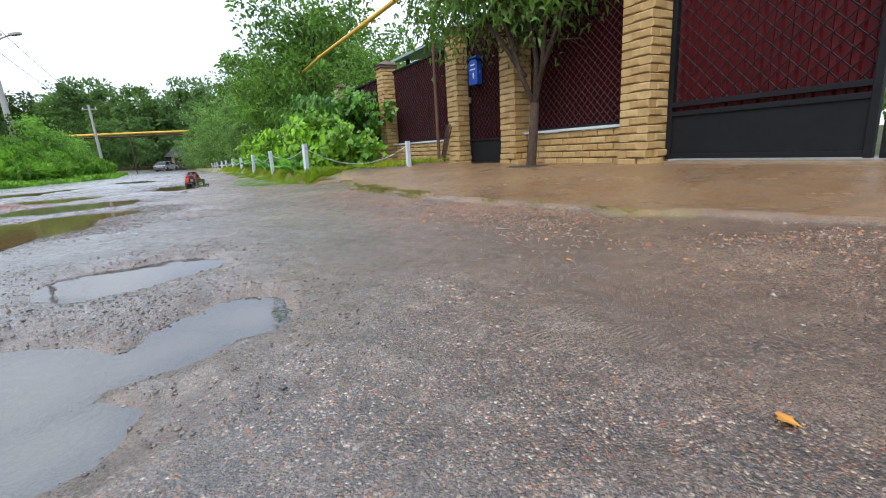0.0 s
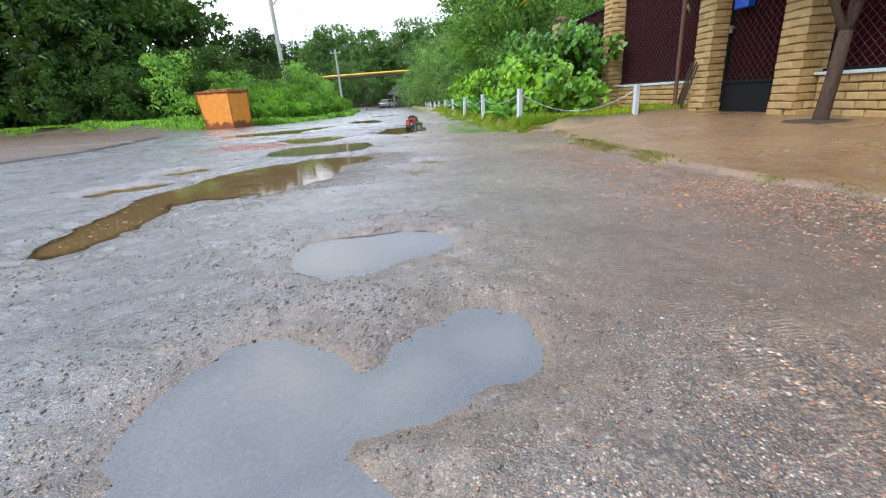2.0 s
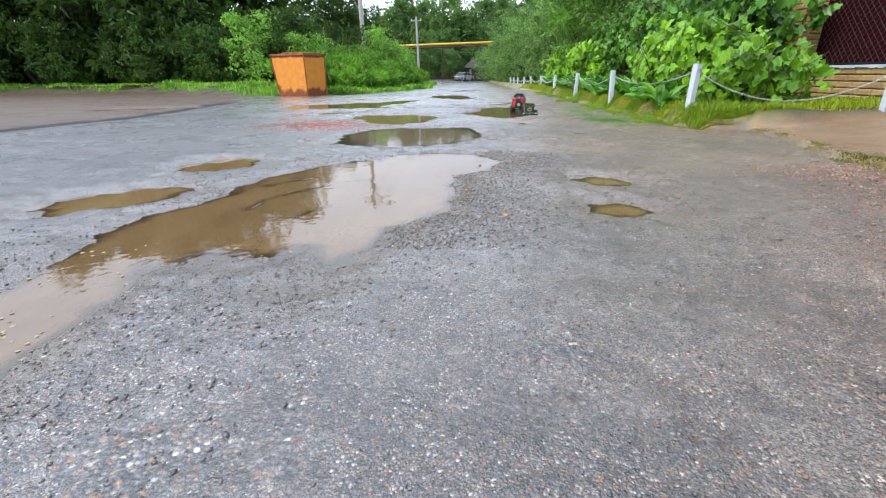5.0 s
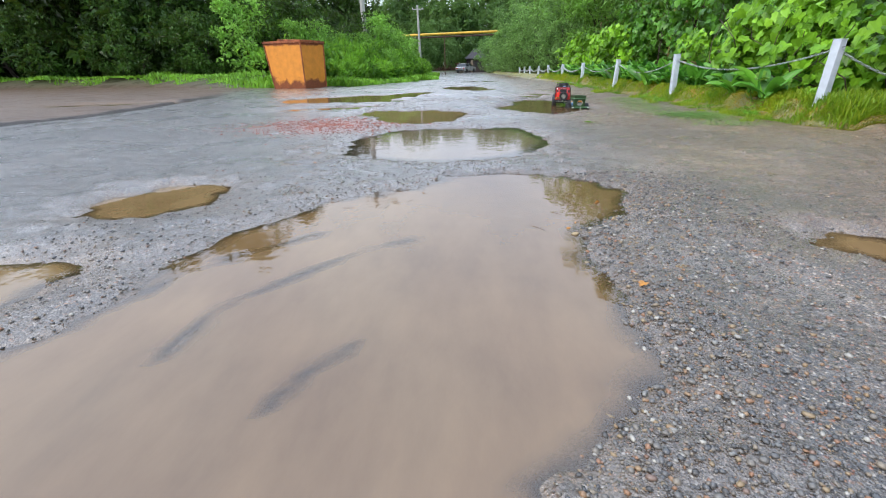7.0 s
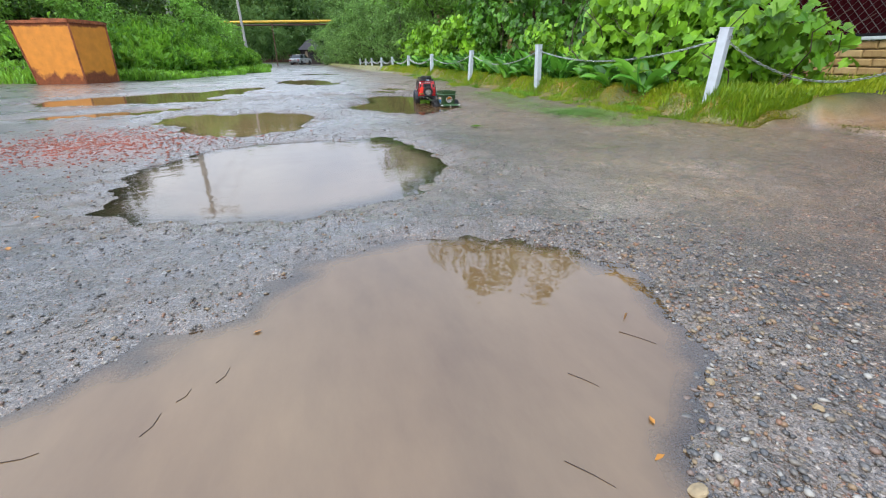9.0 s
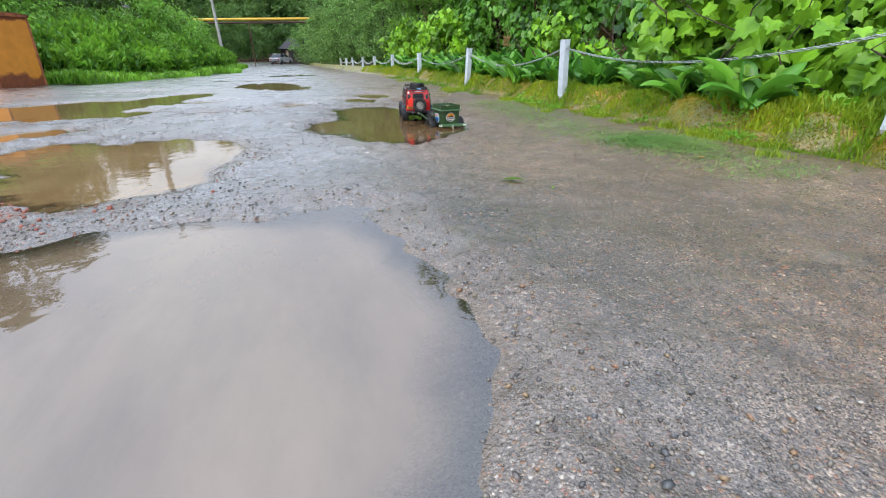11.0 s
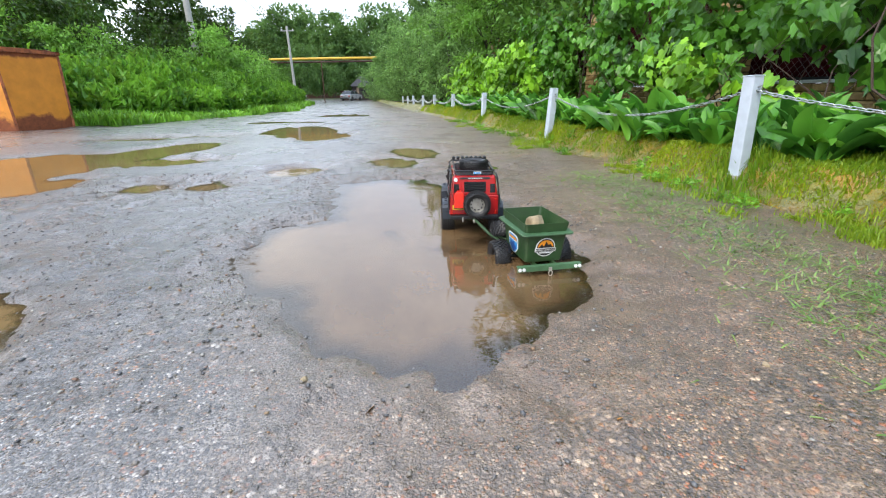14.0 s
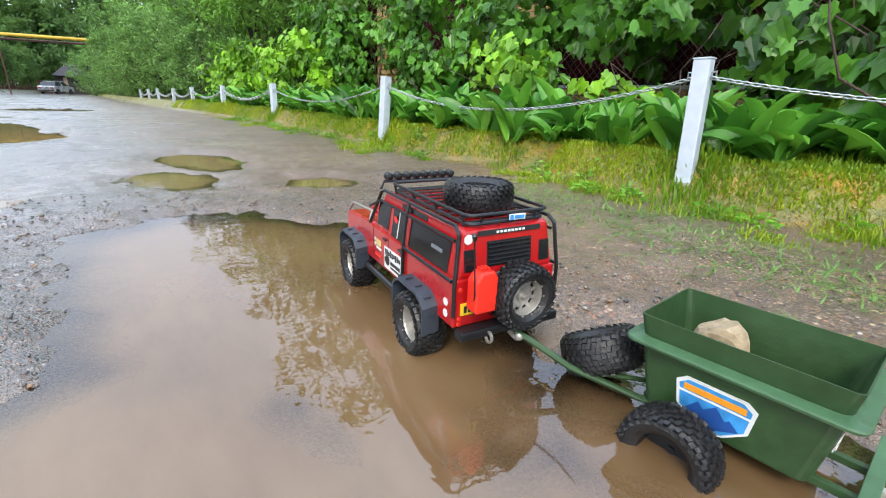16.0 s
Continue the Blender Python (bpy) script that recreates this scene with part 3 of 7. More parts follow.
# mud ridges that wheels pressed up in the long puddle
RUTS = [[(-1.78, 4.22), (-1.76, 4.40), (-1.66, 4.55), (-1.51, 4.75), (-1.38, 4.83)], [(-1.92, 4.66), (-1.81, 4.76), (-1.70, 4.87)], [(-1.51, 4.09), (-1.48, 4.18), (-1.42, 4.25)], [(-1.99, 4.45), (-1.97, 4.58), (-1.88, 4.66)]]


def ground_z(x, y):
    x, y = np.asarray(x, float), np.asarray(y, float)
    on_pad, verge, bank, mud = masks(x, y)
    z = 0.012 + (field(x, y, 0.8, 1) - 0.5) * 0.020 + (field(x, y, 3.0, 2) - 0.5) * 0.012 + ((field(x, y, 11, 3) - 0.5) * 0.007 + (field(x, y, 28, 4) - 0.5) * 0.008) * step(15, 11, y)
    wet = wet_distance(x, y)
    z = z * step(-0.22, 0.06, wet) - 0.045 * step(0.09, -0.24, wet) + 0.004 * step(0.3, 0.05, wet)
    z = z + ((field(x, y, 16, 31) - 0.5) * 0.013 + (field(x, y, 7, 32) - 0.5) * 0.010) * step(-0.16, -0.02, wet) * step(0.22, 0.06, wet) * step(14, 11, y)
    for line in RUTS:
        d = np.full(x.shape, 1e9)
        for (ax, ay), (bx, by) in zip(line, line[1:]):
            s = np.clip(((x - ax) * (bx - ax) + (y - ay) * (by - ay)) / ((bx - ax) ** 2 + (by - ay) ** 2), 0, 1)
            d = np.minimum(d, np.hypot(x - ax - s * (bx - ax), y - ay - s * (by - ay)))
        z = np.where(wet < 0.05, np.maximum(z, -0.0078 - 0.5 * d + (field(x, y, 9, 5) - 0.5) * 0.016), z)
    z = z + verge * (0.01 + 0.165 * step(0.0, 0.20, x - verge_x(y)) + 0.014 * (field(x, y, 4, 7) - 0.3) * step(14, 10, y))
    z = z + on_pad * (0.035 + 0.125 * step(0, 2.1, x - pad_x(y)))
    z = z + bank * (0.06 + 0.30 * step(0.3, 4.0, np.where(x < -5.1, y - 16.5, bank_x(y) - x)))
    z = z - 0.035 * step(0.12, 0.0, np.abs(x - furrow_x(y))) * step(15, 14, y) + mud * 0.015
    return z - 0.0105 * np.clip(y - 15, 0, 70)


def lines(lo, hi, fine, far, grow=1.16):
    """Grid lines: fine from lo to hi, wider and wider out to far."""
    mid = list(np.arange(lo, hi + fine / 2, fine))
    out, inn, d = [], [], fine
    a, b = mid[0], mid[-1]
    while b < far or a > -far:
        d *= grow
        b, a = b + d, a - d
        out.append(b)
        inn.append(a)
    return np.array(inn[::-1] + mid + out)


def make_ground():
    xs, ys = np.unique(np.concatenate([lines(-2.9, 2.5, 0.0235, 420, 1.15), np.arange(-6.9, -5.2, 0.055)])), lines(0.6, 11.4, 0.023, 420, 1.11)
    gx, gy = np.meshgrid(xs, ys)
    gz = ground_z(gx, gy)
    nx, ny = len(xs), len(ys)
    idx = np.arange(nx * ny).reshape(ny, nx)
    f = np.stack([idx[:-1, :-1], idx[:-1, 1:], idx[1:, 1:], idx[1:, :-1]], -1).reshape(-1, 4)
    me = arrays("ground", np.stack([gx, gy, gz], -1).reshape(-1, 3), f)
    on_pad, verge, bank, mud = masks(gx, gy)
    off = gx - verge_x(gy)
    values = {
        "pad": on_pad, "mud": np.maximum(mud * 0.95, np.maximum(0.42 * step(1.8, 0.6, np.abs(off + 0.1)) * step(0.12, 0.5, field(gx, gy, 2.2, 5)) * step(5.8, 7.6, gy), 0.5 * step(1.0, 0.45, np.hypot((gx - 0.75) / 0.85, (gy - 1.45) / 1.5)) * step(0.15, 0.45, field(gx, gy, 1.3, 5)))),
        "silt": np.maximum(step(-0.02, -0.07, wet_distance(gx, gy)), 0.4 * step(0.16, 0.02, wet_distance(gx, gy))),
        "soil": np.maximum(np.maximum(verge * step(0.25, 0.6, off), bank), step(0.3, 0.8, gx - 4.2)),
        "moss": np.maximum(verge * step(0.75, 0.3, off), step(0.09, 0.0, np.abs(gx - pad_x(gy) + 0.03)) * 0.6 * step(0.54, 0.68, field(gx, gy, 3, 9)) * step(7.4, 7.0, gy)),
        "rubble": np.maximum(step(1.0, 0.2, np.hypot((gx + 2.55) / 0.9, (gy - 7.65) / 0.75)), 0.3 * step(1.0, 0.3, np.hypot((gx - 1.1) / 0.8, (gy - 3.3) / 1.8))),
    }
    # wetness of the left side, which also carries the painted blue sky tint
    values["wet_sheen"] = step(0.2, -1.4, gx) * (1 - mud)
    values["brown"] = np.clip(0.40 * step(-1.3, 0.3, gx) + step(4.0, 7.0, gy) * step(-0.9, 0.2, gx) * (0.55 + 0.8 * field(gx, gy, 0.9, 21)) + 0.6 * step(0.0, 1.2, gx) * (0.3 + field(gx, gy, 1.3, 22)), 0, 1)
    track = np.zeros(gx.shape)
    for side in (0.0, 0.17):
        along = np.interp(gy, [0.4, 0.9, 1.7, 2.3, 3.0], [0.69, 0.68, 0.63, 0.59, 0.50]) - side
        track = np.maximum(track, step(0.035, 0.018, np.abs(gx - along)) * step(0.4, 0.8, gy) * step(2.7, 2.1, gy))
    values["track"] = track
    values["furrow"] = 0.9 * step(14.5, 12, gy) * np.maximum(step(0.22, 0.08, np.abs(gx - furrow_x(gy))), 0.8 * step(0.05, 0.02, np.abs(gx - furrow_x(gy) - 0.45 - 0.25 * (field(gx, gy, 1.5, 8) - 0.5))) * step(0.45, 0.6, field(gx, gy, 1.1, 4)))
    for key, val in values.items():
        me.attributes.new(key, "FLOAT", "POINT").data.foreach_set("value", np.ascontiguousarray(val.reshape(-1), dtype=np.float32))
    ob = part_of("ground", me, M_GROUND, smooth=True)
    tagged(ob, "wet potholed gravel road with muddy edges, concrete apron and mossy verges", "ground", kind="structure")


make_ground()


def make_puddle(name, ovals):
    """One sheet of water, a little wider than its hollow, which gives it its shore."""
    x0, x1 = min(o[0] - max(o[2:4]) for o in ovals) - 0.15, max(o[0] + max(o[2:4]) for o in ovals) + 0.15
    y0, y1 = min(o[1] - max(o[2:4]) for o in ovals) - 0.15, max(o[1] + max(o[2:4]) for o in ovals) + 0.15
    d = max(0.022, (x1 - x0) / 80)
    xs, ys = np.arange(x0, x1, d), np.arange(y0, y1, d)
    gx, gy = np.meshgrid(xs, ys)
    sd = oval_distance(gx, gy, ovals)
    bed = ground_z(gx, gy)
    level = WATER_Z - 0.0003 * list(PUDDLES).index(name) - 0.0105 * max(0, ovals[0][1] - 15) + (0.015 if name == "puddle_mud" else 0)
    keep = sd < 0.05
    idx = -np.ones(gx.shape, int)
    idx[keep] = np.arange(keep.sum())
    q = np.stack([idx[:-1, :-1], idx[:-1, 1:], idx[1:, 1:], idx[1:, :-1]], -1).reshape(-1, 4)
    q = q[(q >= 0).all(1)]
    v = np.stack([gx[keep], gy[keep], np.full(keep.sum(), level)], -1)
    me = arrays(name, v, q)
    deep = step(0.002, 0.030, level - bed[keep]) if name in ("puddle_start", "puddle_round", "puddle_end") else step(-0.001, 0.014, level - bed[keep])
    me.attributes.new("depth", "FLOAT", "POINT").data.foreach_set("value", np.ascontiguousarray((0.12 + 0.88 * deep) * MURK.get(name, 0.96), dtype=np.float32))
    tagged(part_of(name, me, M_CLEAR if name == "puddle_start" else M_PALE if name == "puddle_round" else M_WATER if name in MURK else M_SILTY, smooth=True), "still brown muddy rainwater lying in a pothole", "puddle", "puddles in the road", "structure")


for _name, _ovals in PUDDLES.items():
    make_puddle(_name, _ovals)


# ---- loose gravel ----
def pebble_shapes(count, small=False):
    """Worn stones: lumpy, flattened, no two axes alike; grit has fewer faces."""
    shapes = []
    for i in range(count):
        bm = bmesh.new()
        if small:
            bmesh.ops.create_uvsphere(bm, u_segments=5, v_segments=2, radius=0.95)
        else:
            bmesh.ops.create_icosphere(bm, subdivisions=1, radius=0.85)
        rr = random.Random(i)
        wide, flat = rr.uniform(0.6, 0.95), rr.uniform(0.36, 0.60)
        for v in bm.verts:
            v.co = v.co * rr.uniform(0.72, 1.30)
            v.co = Vector((v.co.x, v.co.y * wide, v.co.z * flat))
        bm.verts.index_update()
        shapes.append((np.array([v.co[:] for v in bm.verts]), np.array([[v.index for v in f.verts] for f in bm.faces])))
        bm.free()
    return shapes


PEBBLES, GRIT = pebble_shapes(9), pebble_shapes(9, True)


def scatter_stones(name, n, place, lo, hi, label, seed, mat, sink=0.25, shapes=GRIT):
    r = np.random.default_rng(seed)
    x, y = place(r, n)
    size = lo + (hi - lo) * r.random(len(x)) ** 4.2
    z = ground_z(x, y)
    ok = z > -0.026 - 0.5 * size
    x, y, z, size = x[ok], y[ok], z[ok], size[ok]
    vs, fs, off = [], [], 0
    a = r.random(len(x)) * math.tau
    for k, (pv, pf) in enumerate(shapes):
        s = np.arange(len(x)) % len(shapes) == k
        c, sn = np.cos(a[s])[:, None], np.sin(a[s])[:, None]
        st = (0.7 + 0.6 * r.random(s.sum()))[:, None]
        px, py = pv[None, :, 0] * st, pv[None, :, 1]
        v = np.stack([(px * c - py * sn) * size[s][:, None] + x[s][:, None], (px * sn + py * c) * size[s][:, None] + y[s][:, None],
                      (pv[None, :, 2] + sink) * size[s][:, None] + z[s][:, None]], -1).reshape(-1, 3)
        f = (pf[None] + (np.arange(s.sum()) * len(pv))[:, None, None] + off).reshape(-1, 3)
        vs.append(v)
        fs.append(f)
        off += len(v)
    ob = part_of(name, arrays(name, np.concatenate(vs), np.concatenate(fs)), mat, smooth=True)
    return tagged(ob, label, "gravel", kind="stuff")


def along_road(r, n):
    x, y = r.uniform(-2.1, 1.1, n), 0.5 + 10.2 * r.random(n) ** 1.25
    p = field(x, y, 1.4, 11) * 0.6 + field(x, y, 4.5, 12) * 0.4
    ok = (p > 0.30 + 0.30 * r.random(n)) & (masks(x, y)[1] < 0.2) & (masks(x, y)[0] < 0.5)
    return x[ok], y[ok]


def at_apron(r, n):
    y = r.uniform(0.5, 5.2, n)
    x = pad_x(y) - np.abs(r.normal(0, 0.42, n)) - 0.03
    ok = field(x, y, 1.6, 31) * 0.7 + field(x, y, 5, 32) * 0.3 > 0.25 + 0.3 * r.random(n)
    x, y = x[ok], y[ok]
    return x, y


def at_shore(r, n):
    x, y = r.uniform(-2.6, 1.3, n), r.uniform(0.9, 11.0, n)
    d = np.full(n, 1e9)
    for ovals in PUDDLES.values():
        d = np.minimum(d, oval_distance(x, y, ovals))
    ok = (d > -0.10) & (d < 0.30) & (r.random(n) < np.interp(d, [-0.1, -0.04, 0.05, 0.14, 0.30], [0.25, 0.9, 0.9, 0.5, 0.1]) * (0.25 + 1.1 * field(x, y, 3.5, 14)))
    return x[ok], y[ok]


def at_long_shore(r, n):
    x, y = r.uniform(-1.05, 0.0, n), r.uniform(3.7, 5.7, n)
    d = oval_distance(x, y, PUDDLES["puddle_long"])
    ok = (d > -0.16) & (r.random(n) < np.interp(d, [-0.16, -0.05, 0.08, 0.45], [0.25, 1.0, 0.8, 0.0]))
    return x[ok], y[ok]


def chips_mat():
    m = Nodes("stone_and_brick_chips")
    m.set(Base_Color=m.ramp(m.island(), (0.0, (0.08, 0.065, 0.055)), (0.3, (0.17, 0.13, 0.10)), (0.5, (0.27, 0.16, 0.09)), (0.62, (0.32, 0.10, 0.045)), (0.78, (0.26, 0.22, 0.18)), (0.87, (0.42, 0.17, 0.05)), (0.97, (0.34, 0.30, 0.25))), Roughness=0.4)
    return m.mat


M_CHIPS = chips_mat()
scatter_stones("loose_gravel", 150000, along_road, 0.0014, 0.0050, "wet grey and brown road gravel lying loose", 3, M_GRAVEL)
scatter_stones("shore_pebbles", 150000, at_shore, 0.0018, 0.0075, "wet mixed pebbles round the puddles", 4, M_SHORE)
scatter_stones("bright_pebbles", 38000, at_long_shore, 0.0018, 0.0085, "washed grey, tan and orange pebbles on the puddle's shore", 9, M_SHORE, shapes=PEBBLES)
scatter_stones("apron_rubble", 34000, at_apron, 0.002, 0.012, "crushed stone and brick chips beside the apron", 5, M_CHIPS, 0.1)
M_BRICKCHIP = plain("brick_chips", (0.30, 0.085, 0.05), 0.6, vary=0.4)
scatter_stones("brick_rubble", 5200, lambda r, n: (r.normal(-2.55, 0.40, n), r.normal(7.65, 0.30, n)), 0.003, 0.013, "broken red brick trodden into the road", 6, M_BRICKCHIP, 0.1)


# ---- the model truck and its trailer ----
M_RED = plain("glossy_red_body_paint", (0.40, 0.007, 0.009), 0.28, grain=25, vary=0.2, bump=0.03, coat=0.5)
M_REDCAN = plain("bright_red_plastic", (0.75, 0.03, 0.015), 0.4)
M_RUBBER = plain("wet_black_rubber", (0.013, 0.013, 0.014), 0.42, grain=140, vary=0.6, bump=0.5)
M_BLACKPLASTIC = plain("black_plastic", (0.008, 0.009, 0.011), 0.42, grain=60, vary=0.3)
M_FLARE = plain("blue_black_flare_plastic", (0.030, 0.040, 0.055), 0.45, grain=60, vary=0.3)
M_SILVER = plain("dull_silver_rim", (0.42, 0.405, 0.37), 0.42, 0.6, vary=0.4)
M_DARKGLASS = plain("dark_model_window", (0.010, 0.011, 0.013), 0.16, vary=0.3)
M_STICKER = plain("white_sticker", (0.72, 0.73, 0.72), 0.45)
M_INK = plain("black_ink", (0.015, 0.015, 0.017), 0.5)
M_PLATE = plain("yellow_plate", (0.75, 0.50, 0.02), 0.45)
M_ORANGE = plain("orange_print", (0.80, 0.30, 0.02), 0.45)
M_CREAM = plain("cream_sticker", (0.62, 0.50, 0.20), 0.45)
M_BLUEPRINT = plain("blue_print", (0.05, 0.30, 0.68), 0.4, grain=60, vary=0.6)
M_LAMP = plain("red_lamp_lens", (0.55, 0.02, 0.01), 0.2)
M_GREEN = plain("dark_green_tub_paint", (0.027, 0.068, 0.022), 0.42, grain=45, vary=0.4, bump=0.35)
M_GREENRIM = plain("green_tub_flange", (0.060, 0.14, 0.065), 0.42, grain=45, vary=0.35, bump=0.3)

TYRE_R, TYRE_W = 0.0585, 0.050


def tyre_mesh():
    """A fat tyre round the x axis, rounded at the shoulders, with rows of small knobs."""
    bm = bmesh.new()
    w, seg = TYRE_W / 2, 52
    half = [(0.0310, 0.70), (0.0385, 0.96), (0.0455, 1.02), (0.0505, 0.96), (0.0532, 0.76), (0.0545, 0.46), (0.0550, 0.16)]
    lathe(bm, [(r, -w * x) for r, x in half] + [(r, w * x) for r, x in half[::-1]] + [(half[0][0], -w * half[0][1])], seg)
    lugs = []
    bm.faces.index_update()
    for f in bm.faces:
        lane, k = divmod(f.index, seg)
        if (lane in (2, 3, 5, 7, 9, 10) and k % 2 == 0) or (lane in (4, 6, 8) and k % 2 == 1):
            lugs.append(f)
    tidy(bm)
    bmesh.ops.inset_individual(bm, faces=lugs, thickness=0.0005, depth=0.0036)
    for v in bm.verts:
        if v.co.yz.length > 0.046:
            v.co = Matrix.Rotation(abs(v.co.x) * 5, 4, "X") @ v.co
    me = bpy.data.meshes.new("tyre")
    bm.to_mesh(me)
    bm.free()
    me.materials.append(M_RUBBER)
    return me


def rim_mesh():
    """A dished rim with a ring of holes, outside towards +x."""
    bm = bmesh.new()
    lathe(bm, [(0.0, 0.004), (0.010, 0.005), (0.012, 0.000), (0.022, -0.001)], 24)
    lathe(bm, [(0.0275, -0.002), (0.030, 0.012), (0.0325, 0.0185), (0.0335, 0.0185), (0.0335, -0.014), (0.028, -0.012)], 24)
    for k in range(10):
        box(bm, (-0.001, 0, 0.0235), (0.004, 0.0062, 0.0095), (0, 0, 0), m=pose(0, 0, 0, k * 36, 0, 0))
    for k in range(10):
        lathe(bm, [(0, 0.0022), (0.0016, 0.002), (0.0016, 0.0)], 6, pose(0, 0, 0, k * 36 + 18, 0, 0) @ pose(0.0185, 0, 0.031))
    lathe(bm, [(0.0, 0.012), (0.0045, 0.011), (0.005, 0.004)], 12)
    me = bpy.data.meshes.new("rim")
    bm.to_mesh(me)
    bm.free()
    me.materials.append(M_SILVER)
    return me


def rim_back_mesh():
    bm = bmesh.new()
    lathe(bm, [(0.0, -0.006), (0.030, -0.006), (0.030, -0.012), (0, -0.012)], 20)
    me = bpy.data.meshes.new("rim_back")
    bm.to_mesh(me)
    bm.free()
    me.materials.append(M_BLACKPLASTIC)
    return me


TYRE, RIM, RIMBACK = tyre_mesh(), rim_mesh(), rim_back_mesh()


def wheel(parent, m, rim=True, name="wheel"):
    w = part_of(name, TYRE, None, parent, m=m)
    if rim:
        part_of("rim", RIM, None, w, "dull silver rim with holes")
        part_of("rim_back", RIMBACK, None, w)
    else:
        part_of("rim_back", RIMBACK, None, w)
    return w


def text_mesh(words, size, mat):
    cu = bpy.data.curves.new("words", "FONT")
    cu.body, cu.size, cu.extrude, cu.align_x, cu.align_y = words, size, 0.0004, "CENTER", "CENTER"
    ob = bpy.data.objects.new("words", cu)
    me = bpy.data.meshes.new_from_object(ob)
    bpy.data.objects.remove(ob)
    me.materials.clear()
    me.materials.append(mat)
    return me


def bars(bm, m, spec):
    """Flat printed bars: centre, width and height on a plate that faces +z of m."""
    for cx, cy, w, h in spec:
        box(bm, (cx, cy, 0), (w, h, 0.0006), m=m)
    return bm


def model_truck(m):
    t = thing("model_truck", m, "red radio-controlled off-road truck with black roof rack, standing in water", "model truck")
    HW = 0.097

    def arc(cy, r, z0):
        a0 = math.asin((z0 - TYRE_R) / r)
        return [(cy - r * math.cos(a), TYRE_R + r * math.sin(a)) for a in np.linspace(a0, math.pi - a0, 9)]

    side = [(-0.272, 0.098)] + arc(-0.162, 0.071, 0.098) + arc(0.162, 0.071, 0.098) + [(0.238, 0.098), (0.238, 0.160), (0.228, 0.170), (0.075, 0.180), (0.070, 0.176), (-0.272, 0.176)]
    bm = bmesh.new()
    prism(bm, side, -HW, HW)
    body = rounded(part("body", tidy(bm), M_RED, t, "glossy red body"), 0.004)
    # cabin
    lo, hi = [(-0.095, -0.271), (0.095, -0.271), (0.095, 0.072), (-0.095, 0.072)], [(-0.083, -0.262), (0.083, -0.262), (0.083, 0.028), (-0.083, 0.028)]
    bm = bmesh.new()
    a, b = [bm.verts.new((x, y, 0.172)) for x, y in lo], [bm.verts.new((x, y, 0.252)) for x, y in hi]
    for k in range(4):
        bm.faces.new((a[k], a[(k + 1) % 4], b[(k + 1) % 4], b[k]))
    bm.faces.new(b)
    bm.faces.new(a[::-1])
    rounded(part("cabin", tidy(bm), M_RED, t), 0.009, 3)
    bm = bmesh.new()
    box(bm, (0, 0.15, 0.1805), (0.10, 0.12, 0.008), (-3, 0, 0), 0.003)
    part("bonnet_bulge", bm, M_RED, t)
    # side windows lie on the sloping cabin wall
    lean = math.atan2(0.012, 0.080)

    def on_side(sx, y0, y1, z0, z1, out=0.0012):
        xs = lambda z: 0.095 - (z - 0.172) * math.tan(lean) + out
        bm = bmesh.new()
        f = [bm.verts.new((sx * xs(z), y, z)) for y, z in ((y0, z0), (y1, z0), (y1, z1), (y0, z1))]
        g = [bm.verts.new((sx * (xs(z) - 0.004), y, z)) for y, z in ((y0, z0), (y1, z0), (y1, z1), (y0, z1))]
        bm.faces.new(f)
        bm.faces.new(g[::-1])
        for k in range(4):
            bm.faces.new((f[k], f[(k + 1) % 4], g[(k + 1) % 4], g[k]))
        return tidy(bm)

    for sx in (-1, 1):
        for y0, y1, z0, z1 in ((-0.012, 0.046, 0.184, 0.232), (-0.085, -0.028, 0.178, 0.232), (-0.245, -0.105, 0.180, 0.228)):
            part("side_window", on_side(sx, y0, y1, z0, z1), M_DARKGLASS, t, "dark side window")
        part("alpine_window", on_side(sx, -0.16, -0.06, 0.238, 0.246), M_DARKGLASS, t)
        bm = on_side(sx, -0.058, -0.056, 0.180, 0.231, 0.002)
        part("window_strip", bm, M_STICKER, t)
        # red round mark on the window, door line and handle
        bm = bmesh.new()
        lathe(bm, [(0, 0.001), (0.0075, 0.001), (0.0075, 0)], 18, pose(sx * 0.0915, -0.045, 0.213, 0, -lean * 57.3 * sx, 0 if sx > 0 else 180))
        part("round_mark", bm, M_REDCAN, t)
        for y in (0.062, -0.020, -0.096):
            bm = bmesh.new()
            box(bm, (sx * HW, y, 0.137), (0.0008, 0.0016, 0.072))
            part("door_seam", bm, M_INK, t)
        for y in (-0.004, -0.080):
            bm = bmesh.new()
            box(bm, (sx * (HW + 0.002), y, 0.163), (0.004, 0.016, 0.004), bevel=0.001)
            part("door_handle", bm, M_BLACKPLASTIC, t)
        # stickers
        face = pose(sx * (HW + 0.0006), 0, 0, 90, 0, 90 * sx)
        bm = bmesh.new()
        box(bm, (sx * (HW + 0.0008), -0.042, 0.128), (0.001, 0.082, 0.044))
        st = part("door_sticker", bm, M_STICKER, t, "white door sticker with black print")
        bm = bmesh.new()
        q = face @ pose(-0.042 * sx, 0.128, 0.0010)
        bars(bm, q, [(-0.0335 + 0.0084 * k, 0.0115 + 0.0012 * (k % 2), 0.0062, 0.0135 - 0.0028 * (k % 3)) for k in range(9)] + [(0.0135, -0.0050, 0.044, 0.0068)] + [(-0.0065 + 0.0052 * k, -0.0142, 0.0036, 0.0042) for k in range(9)])
        bars(bm, q @ pose(0, 0, 0), [(-0.033, -0.004, 0.010, 0.009)])
        lathe(bm, [(0, 0.0004), (0.0105, 0.0004), (0.0105, 0)], 20, q @ pose(-0.024, -0.004, 0, 0, -90, 0))
